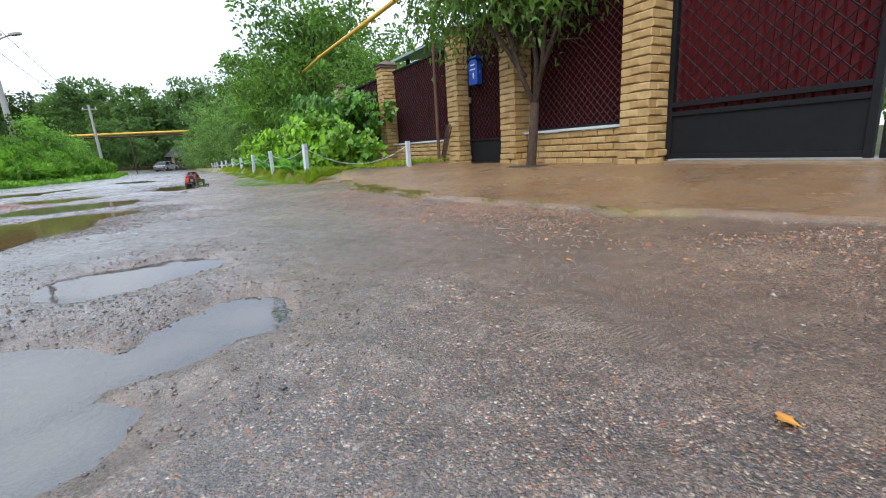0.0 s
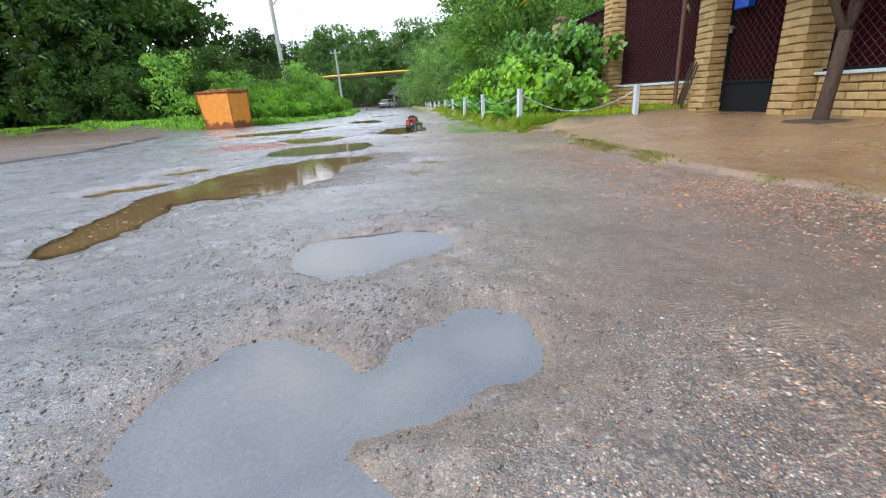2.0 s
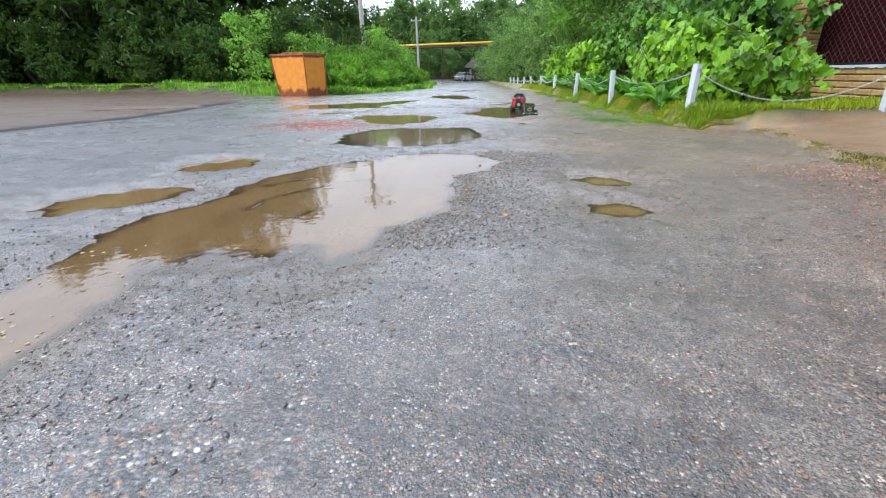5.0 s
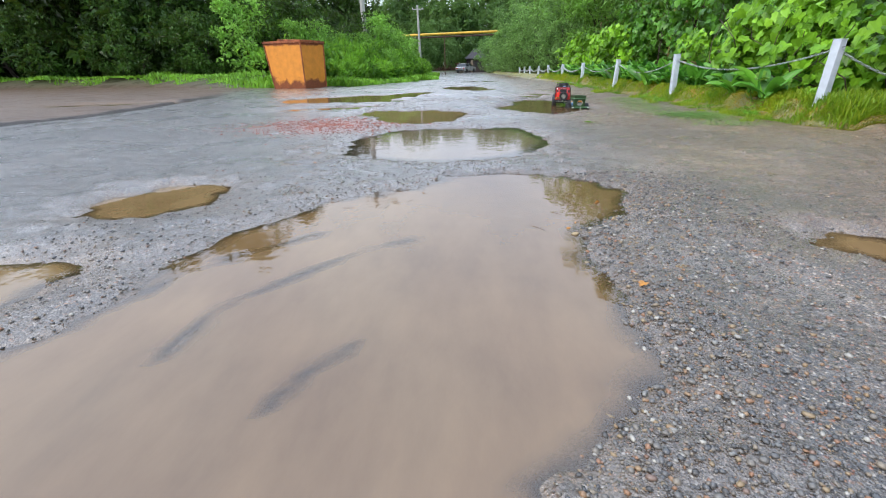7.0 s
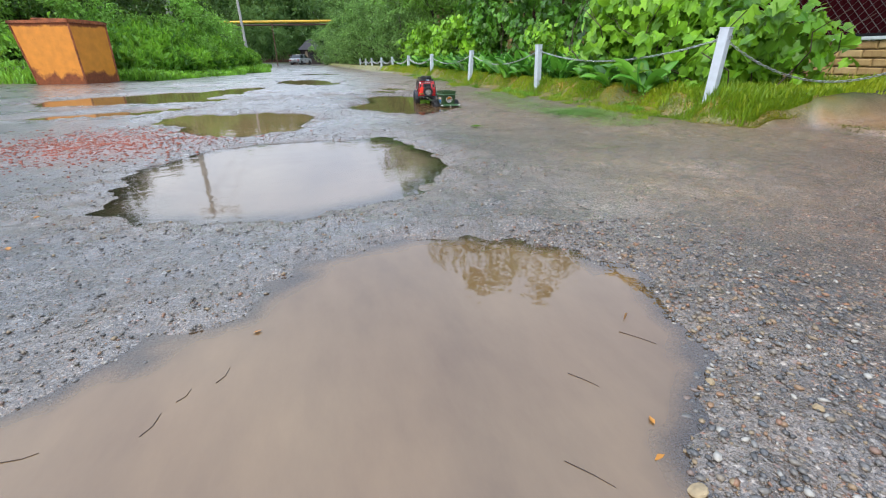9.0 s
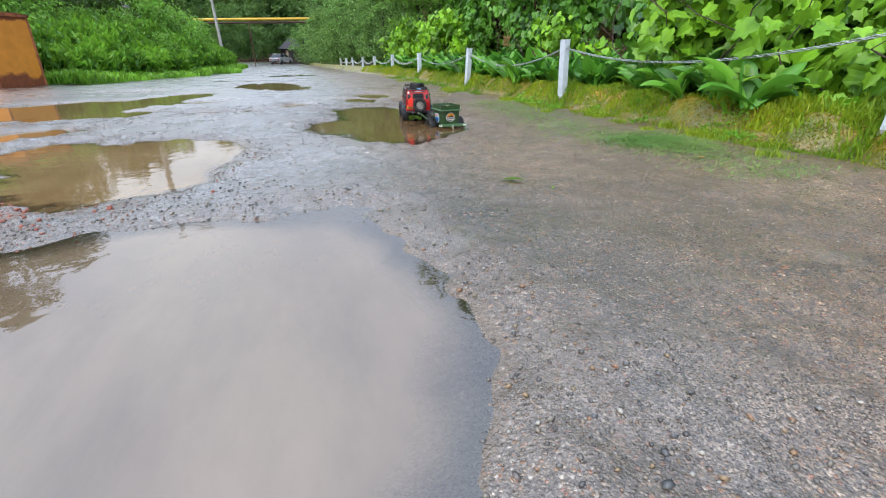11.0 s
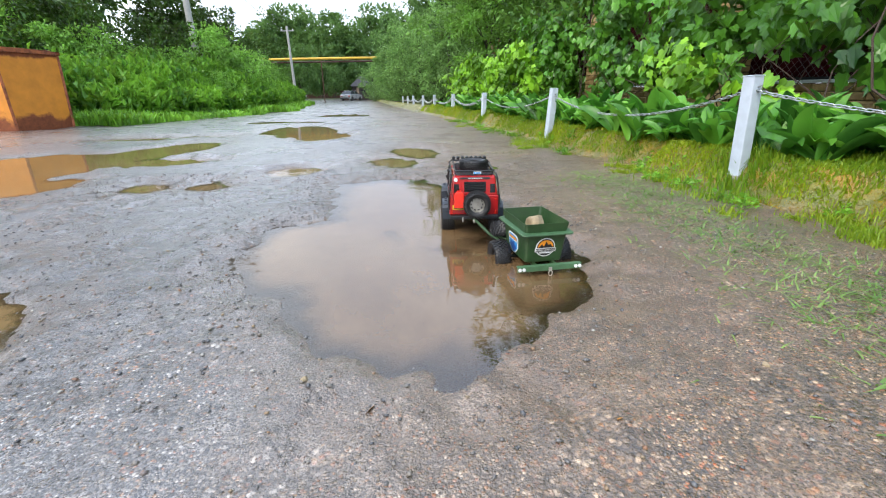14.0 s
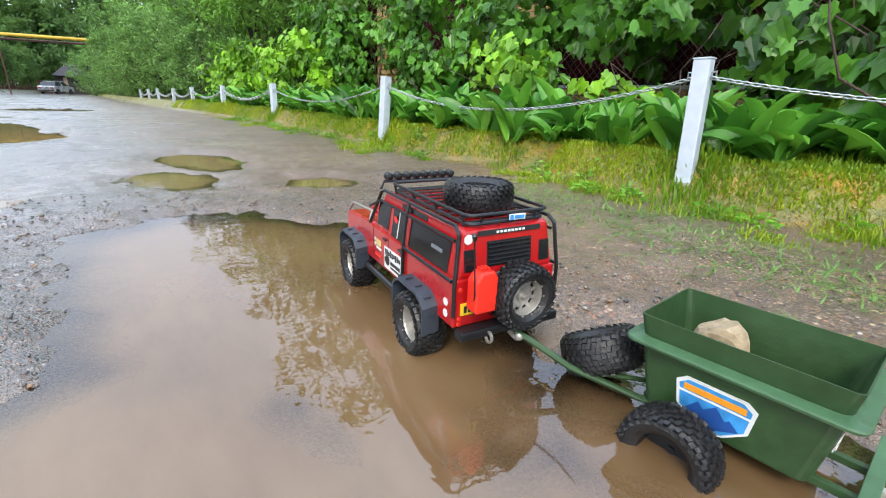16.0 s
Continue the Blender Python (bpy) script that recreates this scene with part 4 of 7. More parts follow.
        part("print", bm, M_INK, st)
        for y, z, w, h, mat in ((0.033, 0.146, 0.030, 0.013, M_CREAM), (0.030, 0.134, 0.026, 0.005, M_STICKER), (0.050, 0.150, 0.007, 0.006, M_STICKER), (0.050, 0.140, 0.007, 0.006, M_STICKER), (0.034, 0.118, 0.036, 0.006, M_REDCAN)):
            bm = bmesh.new()
            box(bm, (sx * (HW + 0.0008), y, z), (0.001, w, h), bevel=0.0003)
            part("small_sticker", bm, mat, t)
        bm = bmesh.new()
        box(bm, (sx * (0.0885 + 0.0025), -0.205, 0.207), (0.001, 0.036, 0.006), (0, lean * -57.3 * sx, 0))
        part("window_print", bm, plain("grey_print", (0.16, 0.18, 0.20), 0.5), t)
        # sill bar, cage, flares
        bm = bmesh.new()
        tube(bm, [(sx * 0.092, -0.088, 0.088), (sx * 0.106, -0.078, 0.084), (sx * 0.106, 0.078, 0.084), (sx * 0.092, 0.088, 0.088)], 0.0065, 8)
        part("rock_slider", bm, M_BLACKPLASTIC, t)
        bm = bmesh.new()
        tube(bm, [(sx * 0.098, 0.078, 0.178), (sx * 0.089, 0.034, 0.250), (sx * 0.088, 0.02, 0.256), (sx * 0.088, -0.255, 0.256), (sx * 0.090, -0.268, 0.246), (sx * 0.099, -0.276, 0.170), (sx * 0.099, -0.276, 0.120)], 0.0032, 8)
        part("cage_tube", bm, M_BLACKPLASTIC, t)
        bm = bmesh.new()
        tube(bm, [(sx * 0.098, 0.076, 0.2340 - 0.02), (sx * 0.0915, 0.03, 0.2345), (sx * 0.0915, -0.26, 0.2345)], 0.0026, 8)
        part("cage_tube", bm, M_BLACKPLASTIC, t)
        bm = bmesh.new()
        tube(bm, [(sx * 0.085, -0.092, 0.257), (sx * 0.0925, -0.094, 0.236), (sx * 0.1005, -0.095, 0.174), (sx * 0.1005, -0.092, 0.10)], 0.003, 8)
        part("cage_tube", bm, M_BLACKPLASTIC, t)
        bm = bmesh.new()
        tube(bm, [(sx * 0.1005, -0.095, 0.176), (sx * 0.1005, -0.270, 0.176)], 0.0028, 8)
        part("cage_tube", bm, M_BLACKPLASTIC, t)
        bm = bmesh.new()
        tube(bm, [(sx * 0.097, 0.08, 0.183), (sx * 0.085, 0.10, 0.196), (sx * 0.085, 0.225, 0.188), (sx * 0.09, 0.247, 0.165), (sx * 0.09, 0.248, 0.125)], 0.0028, 8)
        part("wing_rail", bm, M_SILVER, t)
        for cy in (-0.162, 0.162):
            bm = bmesh.new()
            pts, n = [], 14
            for k in range(n + 1):
                a = radians(8 + 164 * k / n)
                pts.append((cy - math.cos(a), math.sin(a)))
            inner, outer = [], []
            for k in range(n + 1):
                a = radians(4 + 172 * k / n)
                c, s = -math.cos(a), math.sin(a)
                c, s = max(-0.86, min(0.86, c * 1.18)), min(1.0, s * 1.12)
                for lst, r, x in ((inner, 0.068, 0.094), (outer, 0.072, 0.094)):
                    lst.append([bm.verts.new((sx * x, cy + c * r, TYRE_R + 0.006 + s * r)), bm.verts.new((sx * (x + 0.030), cy + c * r, TYRE_R + 0.002 + s * r))])
            for k in range(n):
                bm.faces.new((outer[k][0], outer[k + 1][0], outer[k + 1][1], outer[k][1]))
                bm.faces.new((inner[k][1], inner[k + 1][1], inner[k + 1][0], inner[k][0]))
                bm.faces.new((outer[k][1], outer[k + 1][1], inner[k + 1][1], inner[k][1]))
            for k in (0, n):
                bm.faces.new((outer[k][0], outer[k][1], inner[k][1], inner[k][0]))
            for k in range(2, n - 1, 2):
                a = radians(4 + 172 * k / n)
                c, s = max(-0.86, min(0.86, -math.cos(a) * 1.18)), min(1.0, math.sin(a) * 1.12)
                box(bm, (sx * 0.110, cy + c * 0.0725, TYRE_R + 0.005 + s * 0.0725), (0.012, 0.004, 0.003))
            part("wheel_flare", tidy(bm), M_FLARE, t, "blue-black plastic wheel flare")
            wheel(t, pose(sx * 0.1005, cy, TYRE_R, random.Random(cy + sx).uniform(0, 360), 0, 0 if sx > 0 else 180))
    for cy in (-0.162, 0.162):
        bm = bmesh.new()
        tube(bm, [(-0.10, cy, TYRE_R), (0.10, cy, TYRE_R)], 0.008, 8)
        box(bm, (0.02, cy, TYRE_R), (0.03, 0.03, 0.03), bevel=0.006)
        part("axle", bm, M_BLACKPLASTIC, t)
    bm = bmesh.new()
    box(bm, (0, 0, 0.088), (0.13, 0.50, 0.022), bevel=0.004)
    part("chassis", bm, M_BLACKPLASTIC, t)
    bm = bmesh.new()
    box(bm, (0, 0.255, 0.098), (0.20, 0.020, 0.024), bevel=0.005)
    part("front_bumper", bm, M_BLACKPLASTIC, t)
    bm = bmesh.new()
    box(bm, (0, 0.240, 0.135), (0.13, 0.006, 0.045), bevel=0.002)
    part("grille", bm, M_BLACKPLASTIC, t)
    for sx in (-1, 1):
        bm = bmesh.new()
        lathe(bm, [(0, 0.006), (0.011, 0.005), (0.014, 0.0)], 18, pose(sx * 0.078, 0.239, 0.14, 0, 0, 90))
        part("headlight", bm, M_SILVER, t)
    # windscreen
    bm = bmesh.new()
    box(bm, (0, 0.0515, 0.2125), (0.158, 0.003, 0.066), (28.8, 0, 0), 0.001)
    part("windscreen", bm, M_DARKGLASS, t)
    # rear: louvred window, vents, plates, lamps
    tilt = math.degrees(math.atan2(0.009, 0.080))
    bm = bmesh.new()
    box(bm, (0.004, -0.2668, 0.209), (0.085, 0.002, 0.040), (-tilt, 0, 0), 0.0006)
    rw = part("rear_window", bm, M_DARKGLASS, t, "black louvred rear window")
    for k in range(6):
        bm = bmesh.new()
        box(bm, (0.004, -0.2695 + 0.0007 * k, 0.193 + 0.0065 * k), (0.080, 0.0035, 0.0025), (25, 0, 0))
        part("louvre", bm, M_BLACKPLASTIC, rw)
    for sx in (-1, 1):
        bm = bmesh.new()
        box(bm, (sx * 0.071 + 0.002, -0.2676, 0.203), (0.020, 0.002, 0.034), (-tilt, 0, 0), 0.0006)
        part("rear_vent", bm, M_DARKGLASS, t)
        for z, mat in ((0.112, M_LAMP), (0.160, M_LAMP), (0.104, M_LAMP)):
            bm = bmesh.new()
            lathe(bm, [(0, 0.003), (0.0035, 0.0025), (0.0045, 0.0)], 14, pose(sx * 0.086, -0.2725, z, 0, 0, -90))
            part("tail_lamp", bm, mat, t)
    bm = bmesh.new()
    box(bm, (0.004, -0.2645, 0.2425), (0.118, 0.002, 0.0075), (-tilt, 0, 0))
    name = part("rear_name_strip", bm, M_INK, t, "dark strip with white marks")
    for k in range(8):
        bm = bmesh.new()
        box(bm, (-0.020 + 0.0070 * k, -0.2658, 0.2425), (0.0046, 0.001, 0.0034), (-tilt, 0, 0))
        part("mark", bm, M_STICKER, name)
    bm = bmesh.new()
    lathe(bm, [(0, 0.0008), (0.008, 0.0008), (0.008, 0)], 7, pose(-0.072, -0.2655, 0.236, 0, 0, -90))
    part("round_sticker", bm, M_STICKER, t)
    for y, z in ((-0.250, 0.135), (-0.250, 0.116)):
        bm = bmesh.new()
        lathe(bm, [(0, 0.0008), (0.007, 0.0008), (0.007, 0)], 6, pose(-HW - 0.0002, y, z, 0, 0, 180))
        part("round_sticker", bm, M_STICKER, t)
    bm = bmesh.new()
    box(bm, (-0.062, -0.2735, 0.128), (0.046, 0.002, 0.020), bevel=0.0006)
    plate = part("number_plate", bm, M_PLATE, t, "yellow plate with black bars")
    bm = bmesh.new()
    for k in range(5):
        box(bm, (-0.077 + 0.0075 * k, -0.2750, 0.128), (0.0045, 0.001, 0.011))
    part("bar", bm, M_INK, plate)
    bm = bmesh.new()
    box(bm, (0, -0.284, 0.092), (0.190, 0.022, 0.016), bevel=0.004)
    part("rear_bumper", bm, M_BLACKPLASTIC, t)
    bm = bmesh.new()
    tube(bm, [(0.0, -0.29, 0.082), (0.0, -0.312, 0.078)], 0.005, 8)
    bmesh.ops.create_icosphere(bm, subdivisions=2, radius=0.0075, matrix=pose(0, -0.314, 0.084))
    part("tow_ball", bm, M_SILVER, t)
    bm = bmesh.new()
    lathe(bm, [(0.007, -0.002), (0.010, -0.002), (0.010, 0.002), (0.007, 0.002), (0.007, -0.002)], 12, pose(-0.045, -0.296, 0.084))
    part("shackle", bm, M_SILVER, t)
    # spare wheel, jerry can, whip aerial
    bm = bmesh.new()
    box(bm, (0.010, -0.279, 0.146), (0.05, 0.020, 0.05), bevel=0.004)
    part("spare_carrier", bm, M_BLACKPLASTIC, t)
    wheel(t, pose(0.010, -0.299, 0.146, 0, 0, -90) @ Matrix.Diagonal((0.9, 0.93, 0.93, 1)), name="spare_wheel")
    bm = bmesh.new()
    prism(bm, [(-0.018, 0), (0.018, 0), (0.019, 0.006), (0.019, 0.050), (0.009, 0.064), (-0.013, 0.064), (-0.019, 0.054), (-0.019, 0.006)], -0.013, 0.013, pose(-0.060, -0.292, 0.132, 0, 0, 90))
    can = rounded(part("jerry_can", tidy(bm), M_REDCAN, t, "bright red plastic jerry can"), 0.003)
    bm = bmesh.new()
    for k in range(3):
        tube(bm, [(-0.066 + 0.006 * k, -0.292, 0.194), (-0.066 + 0.006 * k, -0.286, 0.200), (-0.066 + 0.006 * k, -0.298, 0.200)], 0.0018, 5)
    part("handle", bm, M_REDCAN, can)
    bm = bmesh.new()
    tube(bm, [(-0.072, -0.290, 0.125), (-0.082, -0.305, 0.17), (-0.108, -0.335, 0.262)], 0.0012, 5)
    lathe(bm, [(0, -0.006), (0.0035, -0.004), (0.0035, 0.004), (0, 0.006)], 8, pose(-0.108, -0.335, 0.264, 0, 60, 40))
    part("whip_aerial", bm, M_BLACKPLASTIC, t, "thin black whip aerial")
    # roof rack with its loose tyre and light bar
    bm = bmesh.new()
    for z, grow in ((0.257, 0.0), (0.271, 0.004)):
        x, y0, y1 = 0.071 + grow, -0.262 - grow, 0.010 + grow
        tube(bm, [(-x, y0 + 0.012, z), (-x + 0.004, y0 + 0.004, z), (-x + 0.012, y0, z), (x - 0.012, y0, z), (x - 0.004, y0 + 0.004, z), (x, y0 + 0.012, z), (x, y1 - 0.012, z), (x - 0.004, y1 - 0.004, z), (x - 0.012, y1, z), (-x + 0.012, y1, z), (-x + 0.004, y1 - 0.004, z), (-x, y1 - 0.012, z)], 0.0030, 8, True)
    rack = part("roof_rack", bm, M_BLACKPLASTIC, t, "black tubular roof rack")
    for k in range(10):
        bm = bmesh.new()
        tube(bm, [(-0.071, -0.250 + 0.0275 * k, 0.2575), (0.071, -0.250 + 0.0275 * k, 0.2575)], 0.0022, 6)
        part("slat", bm, M_BLACKPLASTIC, rack)
    for sx in (-1, 1):
        for y in (-0.25, -0.165, -0.08, 0.0):
            bm = bmesh.new()
            tube(bm, [(sx * 0.071, y, 0.250), (sx * 0.0715, y, 0.257), (sx * 0.0755, y, 0.271)], 0.0024, 6)
            part("stay", bm, M_BLACKPLASTIC, rack)
    for x in (-0.05, 0.0, 0.05):
        bm = bmesh.new()
        tube(bm, [(x, -0.262, 0.257), (x, -0.266, 0.271)], 0.0022, 6)
        part("stay", bm, M_BLACKPLASTIC, rack)
    bm = bmesh.new()
    box(bm, (0.012, -0.269, 0.264), (0.030, 0.002, 0.009), bevel=0.0005)
    tag = part("rack_plate", bm, M_STICKER, rack, "white plate with blue bar")
    bm = bmesh.new()
    box(bm, (0.001, -0.2705, 0.264), (0.006, 0.001, 0.008))
    part("blue_square", bm, M_BLUEPRINT, tag)
    bm = bmesh.new()
    box(bm, (0.0151, -0.2705, 0.264), (0.0178, 0.001, 0.005))
    part("blue_bar", bm, M_BLUEPRINT, tag)
    wheel(t, pose(0.004, -0.172, 0.280, 0, 90, 0) @ Matrix.Diagonal((0.82, 1.02, 1.02, 1)), rim=False, name="roof_tyre")
    bm = bmesh.new()
    tube(bm, [(-0.092, 0.030, 0.258), (-0.082, 0.038, 0.270), (0.082, 0.038, 0.270), (0.092, 0.030, 0.258)], 0.0028, 8)
    bar = part("light_bar", bm, M_BLACKPLASTIC, t, "black light bar over the windscreen")
    for k in range(8):
        bm = bmesh.new()
        lathe(bm, [(0, -0.010), (0.007, -0.008), (0.0085, 0.006), (0.007, 0.008), (0, 0.007)], 12, pose(-0.070 + 0.020 * k, 0.042, 0.279, 0, 0, 90))
        part("spot_lamp", bm, M_BLACKPLASTIC, bar)
    return t


def rounded_ring(bm, hx, hy, z, r, m=Matrix()):
    out = []
    for cx, cy, a0 in ((hx - r, hy - r, 0), (-hx + r, hy - r, 90), (-hx + r, -hy + r, 180), (hx - r, -hy + r, 270)):
        for k in range(5):
            a = radians(a0 + 22.5 * k)
            out.append(bm.verts.new(m @ Vector((cx + r * math.cos(a), cy + r * math.sin(a), z))))
    return out


def loft(bm, rings):
    for a, b in zip(rings, rings[1:]):
        n = len(a)
        for k in range(n):
            bm.faces.new((a[k], a[(k + 1) % n], b[(k + 1) % n], b[k]))


def model_trailer(m):
    t = thing("model_trailer", m, "green two-wheeled model trailer with a deep plastic tub", "model trailer")
    bm = bmesh.new()
    R = lambda hx, hy, z, r=0.012: rounded_ring(bm, hx, hy, z, r)
    rings = [R(0.064, 0.096, 0.068), R(0.0655, 0.098, 0.072), R(0.0735, 0.114, 0.168), R(0.0735, 0.114, 0.176), R(0.0765, 0.1195, 0.207, 0.008), R(0.0745, 0.1175, 0.207, 0.008), R(0.0705, 0.111, 0.168), R(0.063, 0.095, 0.075)]
    loft(bm, rings)
    bm.faces.new(rings[0][::-1])
    bm.faces.new(rings[-1])
    part("tub", tidy(bm), M_GREEN, t, "deep dark green plastic tub")
    bm = bmesh.new()
    R = lambda hx, hy, z, r=0.016: rounded_ring(bm, hx, hy, z, r)
    rings = [R(0.0745, 0.115, 0.1665), R(0.0905, 0.131, 0.1685), R(0.0915, 0.132, 0.172), R(0.0905, 0.131, 0.1745), R(0.0745, 0.115, 0.177)]
    loft(bm, rings)
    part("flange", tidy(bm), M_GREENRIM, t, "lighter green flange round the tub")
    for sx in (-1, 1):
        bm = bmesh.new()
        box(bm, (sx * 0.035, -0.02, 0.062), (0.010, 0.26, 0.010), bevel=0.001)
        part("frame_rail", bm, M_GREEN, t)
        wheel(t, pose(sx * 0.114, 0.035, 0.048, 30 * sx, 0, 0 if sx > 0 else 180) @ Matrix.Scale(1.08, 4), rim=False)
    bm = bmesh.new()
    tube(bm, [(-0.11, 0.035, 0.048), (0.11, 0.035, 0.048)], 0.006, 8)
    part("axle", bm, M_BLACKPLASTIC, t)
    bm = bmesh.new()
    box(bm, (0, -0.152, 0.066), (0.222, 0.005, 0.018), bevel=0.001)
    box(bm, (0, -0.146, 0.074), (0.222, 0.016, 0.003), bevel=0.0008)
    bumper = part("bumper", bm, M_GREENRIM, t, "green angle-bar bumper")
    for x in (-0.104, -0.090, 0.090, 0.104):
        bm = bmesh.new()
        lathe(bm, [(0, 0.001), (0.0022, 0.001), (0.0026, 0.003), (0.0055, 0.003), (0.006, 0)], 14, pose(x, -0.155, 0.066, 0, 0, -90))
        part("reflector", bm, M_STICKER, bumper, "pale ring reflector")
    bm = bmesh.new()
    tube(bm, [(0.006 * math.cos(a), -0.160, 0.050 + 0.010 * math.sin(a)) for a in np.linspace(0, math.tau, 12, endpoint=False)], 0.0016, 6, True)
    box(bm, (0, -0.157, 0.063), (0.010, 0.008, 0.012), bevel=0.001)
    part("tow_hook", bm, M_SILVER, t)
    bm = bmesh.new()
    tube(bm, [(-0.03, 0.02, 0.062), (-0.06, 0.11, 0.066), (-0.105, 0.20, 0.088), (-0.135, 0.262, 0.120), (-0.146, 0.282, 0.128)], 0.0055, 8)
    part("drawbar", bm, M_GREEN, t)
    for sx in (-1, 1):
        bm = bmesh.new()
        tube(bm, [(sx * 0.05, 0.06, 0.062), (-0.10, 0.19, 0.086)], 0.004, 8)
        part("drawbar_brace", bm, M_GREEN, t)
    wheel(t, pose(-0.035, 0.190, 0.100, 0, -62, 80) @ Matrix.Scale(1.12, 4), rim=False, name="spare_wheel")
    # stickers: round badge on the back and the right, mountain shield on the left
    slope = 9.5
    for face in (pose(0.0, -0.1070, 0.122, 90 + slope, 0, 0), pose(0.0703, -0.02, 0.122, 0, 0, 90) @ pose(0, 0, 0, 90 + 4.8, 0, 0)):
        bm = bmesh.new()
        lathe(bm, [(0, 0.0008), (0.034, 0.0008), (0.034, -0.002)], 30, face @ pose(0, 0, 0.0, 0, -90, 0))
        badge = part("badge", bm, M_STICKER, t, "round white adventure badge")
        bm = bmesh.new()
        lathe(bm, [(0, 0.0014), (0.0305, 0.0014), (0.0305, 0)], 30, face @ pose(0, 0, 0.0, 0, -90, 0))
        part("badge_ground", bm, M_INK, badge)
        bm = bmesh.new()
        a = [bm.verts.new(face @ Vector((0.0275 * math.cos(w), 0.0275 * math.sin(w), 0.0019))) for w in np.linspace(0.05, math.pi - 0.05, 16)]
        bm.faces.new(a)
        part("badge_sun", bm, M_ORANGE, badge)
        bm = bmesh.new()
        for pts in (((-0.026, 0.0), (-0.014, 0.013), (-0.006, 0.004), (0.0, 0.022), (0.009, 0.010), (0.016, 0.012), (0.026, 0.0)),):
            bm.faces.new([bm.verts.new(face @ Vector((x, y, 0.0024))) for x, y in pts])
        part("badge_peaks", bm, M_INK, badge)
        bm = bmesh.new()
        box(bm, (0, -0.0085, 0.002), (0.072, 0.0135, 0.0012), m=face)
        band = part("badge_band", bm, M_STICKER, badge)
        bm = bmesh.new()
        box(bm, (0, -0.0085, 0.0026), (0.068, 0.0105, 0.0006), m=face)
        part("badge_band_ground", bm, M_INK, badge)
        part_of("badge_words", text_mesh("ALASKA ADVENTURE", 0.0078, M_STICKER), None, badge, m=face @ pose(0, -0.0085, 0.0032))
        bm = bmesh.new()
        box(bm, (0, -0.0195, 0.002), (0.040, 0.004, 0.0008), m=face)
        part("badge_bar", bm, M_STICKER, badge)
    face = pose(-0.0690, 0.010, 0.106, 0, 0, -90) @ pose(0, 0, 0, 90 + 4.8, 0, 0) @ Matrix.Diagonal((1.2, 1.2, 1, 1))
    shield = [(-0.040, 0.022), (-0.030, 0.030), (0.030, 0.030), (0.040, 0.022), (0.036, -0.008), (0.014, -0.026), (0.0, -0.029), (-0.014, -0.026), (-0.036, -0.008)]
    for k, (s, z, mat, nm) in enumerate(((1.0, 0.0012, M_STICKER, "shield_sticker"), (0.90, 0.0018, M_BLUEPRINT, "shield_print"))):
        bm = bmesh.new()
        a, b = [bm.verts.new(face @ Vector((x * s, y * s, -0.002))) for x, y in shield], [bm.verts.new(face @ Vector((x * s, y * s, z))) for x, y in shield]
        bm.faces.new(b)
        for i in range(len(shield)):
            bm.faces.new((a[i], a[i - 1], b[i - 1], b[i]))
        ob = part(nm, tidy(bm), mat, t if k == 0 else sh, "mountain shield sticker, blue with an orange band" if k == 0 else "")
        if k == 0:
            sh = ob
    bm = bmesh.new()
    box(bm, (0, 0.0185, 0.0022), (0.062, 0.0075, 0.0008), m=face)
    part("shield_band", bm, M_ORANGE, sh)
    bm = bmesh.new()
    box(bm, (0, 0.0118, 0.0022), (0.072, 0.0022, 0.0008), m=face)
    part("shield_line", bm, M_STICKER, sh)
    bm = bmesh.new()
    for pts in (((-0.026, -0.008), (-0.014, 0.006), (-0.008, -0.001), (0.004, 0.009), (0.014, -0.004), (0.018, 0.0), (0.028, -0.010), (0.0, -0.024)),):
        bm.faces.new([bm.verts.new(face @ Vector((x, y, 0.0024))) for x, y in pts])
    part("shield_peak", bm, plain("deep_blue_print", (0.02, 0.08, 0.30), 0.4), sh)
    return t


TRUCK_AT = (-0.116, 9.663, -0.021, 0, 0, -8.2)
TRAILER_AT = (-0.02, 9.125, -0.048, -1, 0, 2.0)
TOY = Matrix.Scale(0.94, 4)
model_truck(pose(*TRUCK_AT) @ TOY)
model_trailer(pose(*TRAILER_AT) @ Matrix.Scale(0.9, 4))


def rock(seed, size):
    bm = bmesh.new()
    bmesh.ops.create_icosphere(bm, subdivisions=3, radius=1)
    rr = random.Random(seed)
    cuts = [Vector((rr.gauss(0, 1), rr.gauss(0, 1), rr.gauss(0, 1))).normalized() for _ in range(13)]
    deep = [rr.uniform(0.55, 0.85) for _ in cuts]
    for v in bm.verts:
        for c, d in zip(cuts, deep):
            over = v.co.dot(c) - d
            if over > 0:
                v.co -= c * over * 0.92
        v.co += v.co.normalized() * (noise.noise(v.co * 2.5 + Vector((seed, 0, 0))) * 0.08 + noise.noise(v.co * 7) * 0.04)
        v.co = Vector((v.co.x * size[0], v.co.y * size[1], v.co.z * size[2]))
    return bm


_tm = pose(*TRAILER_AT) @ Matrix.Scale(0.9, 4)
for _i, (_x, _y, _z, _s) in enumerate(((0.020, 0.042, 0.150, (0.038, 0.040, 0.054)), (-0.026, 0.036, 0.132, (0.040, 0.038, 0.040)), (-0.012, -0.034, 0.134, (0.050, 0.040, 0.044)), (0.036, -0.050, 0.104, (0.024, 0.030, 0.030)))):
    tagged(part("rock", rock(_i + 3, _s), M_STONE, m=_tm @ pose(_x, _y, _z, 10 * _i, 7, 40 * _i)), "rough tan rock lying in the trailer tub", "rock", "rocks in the trailer")


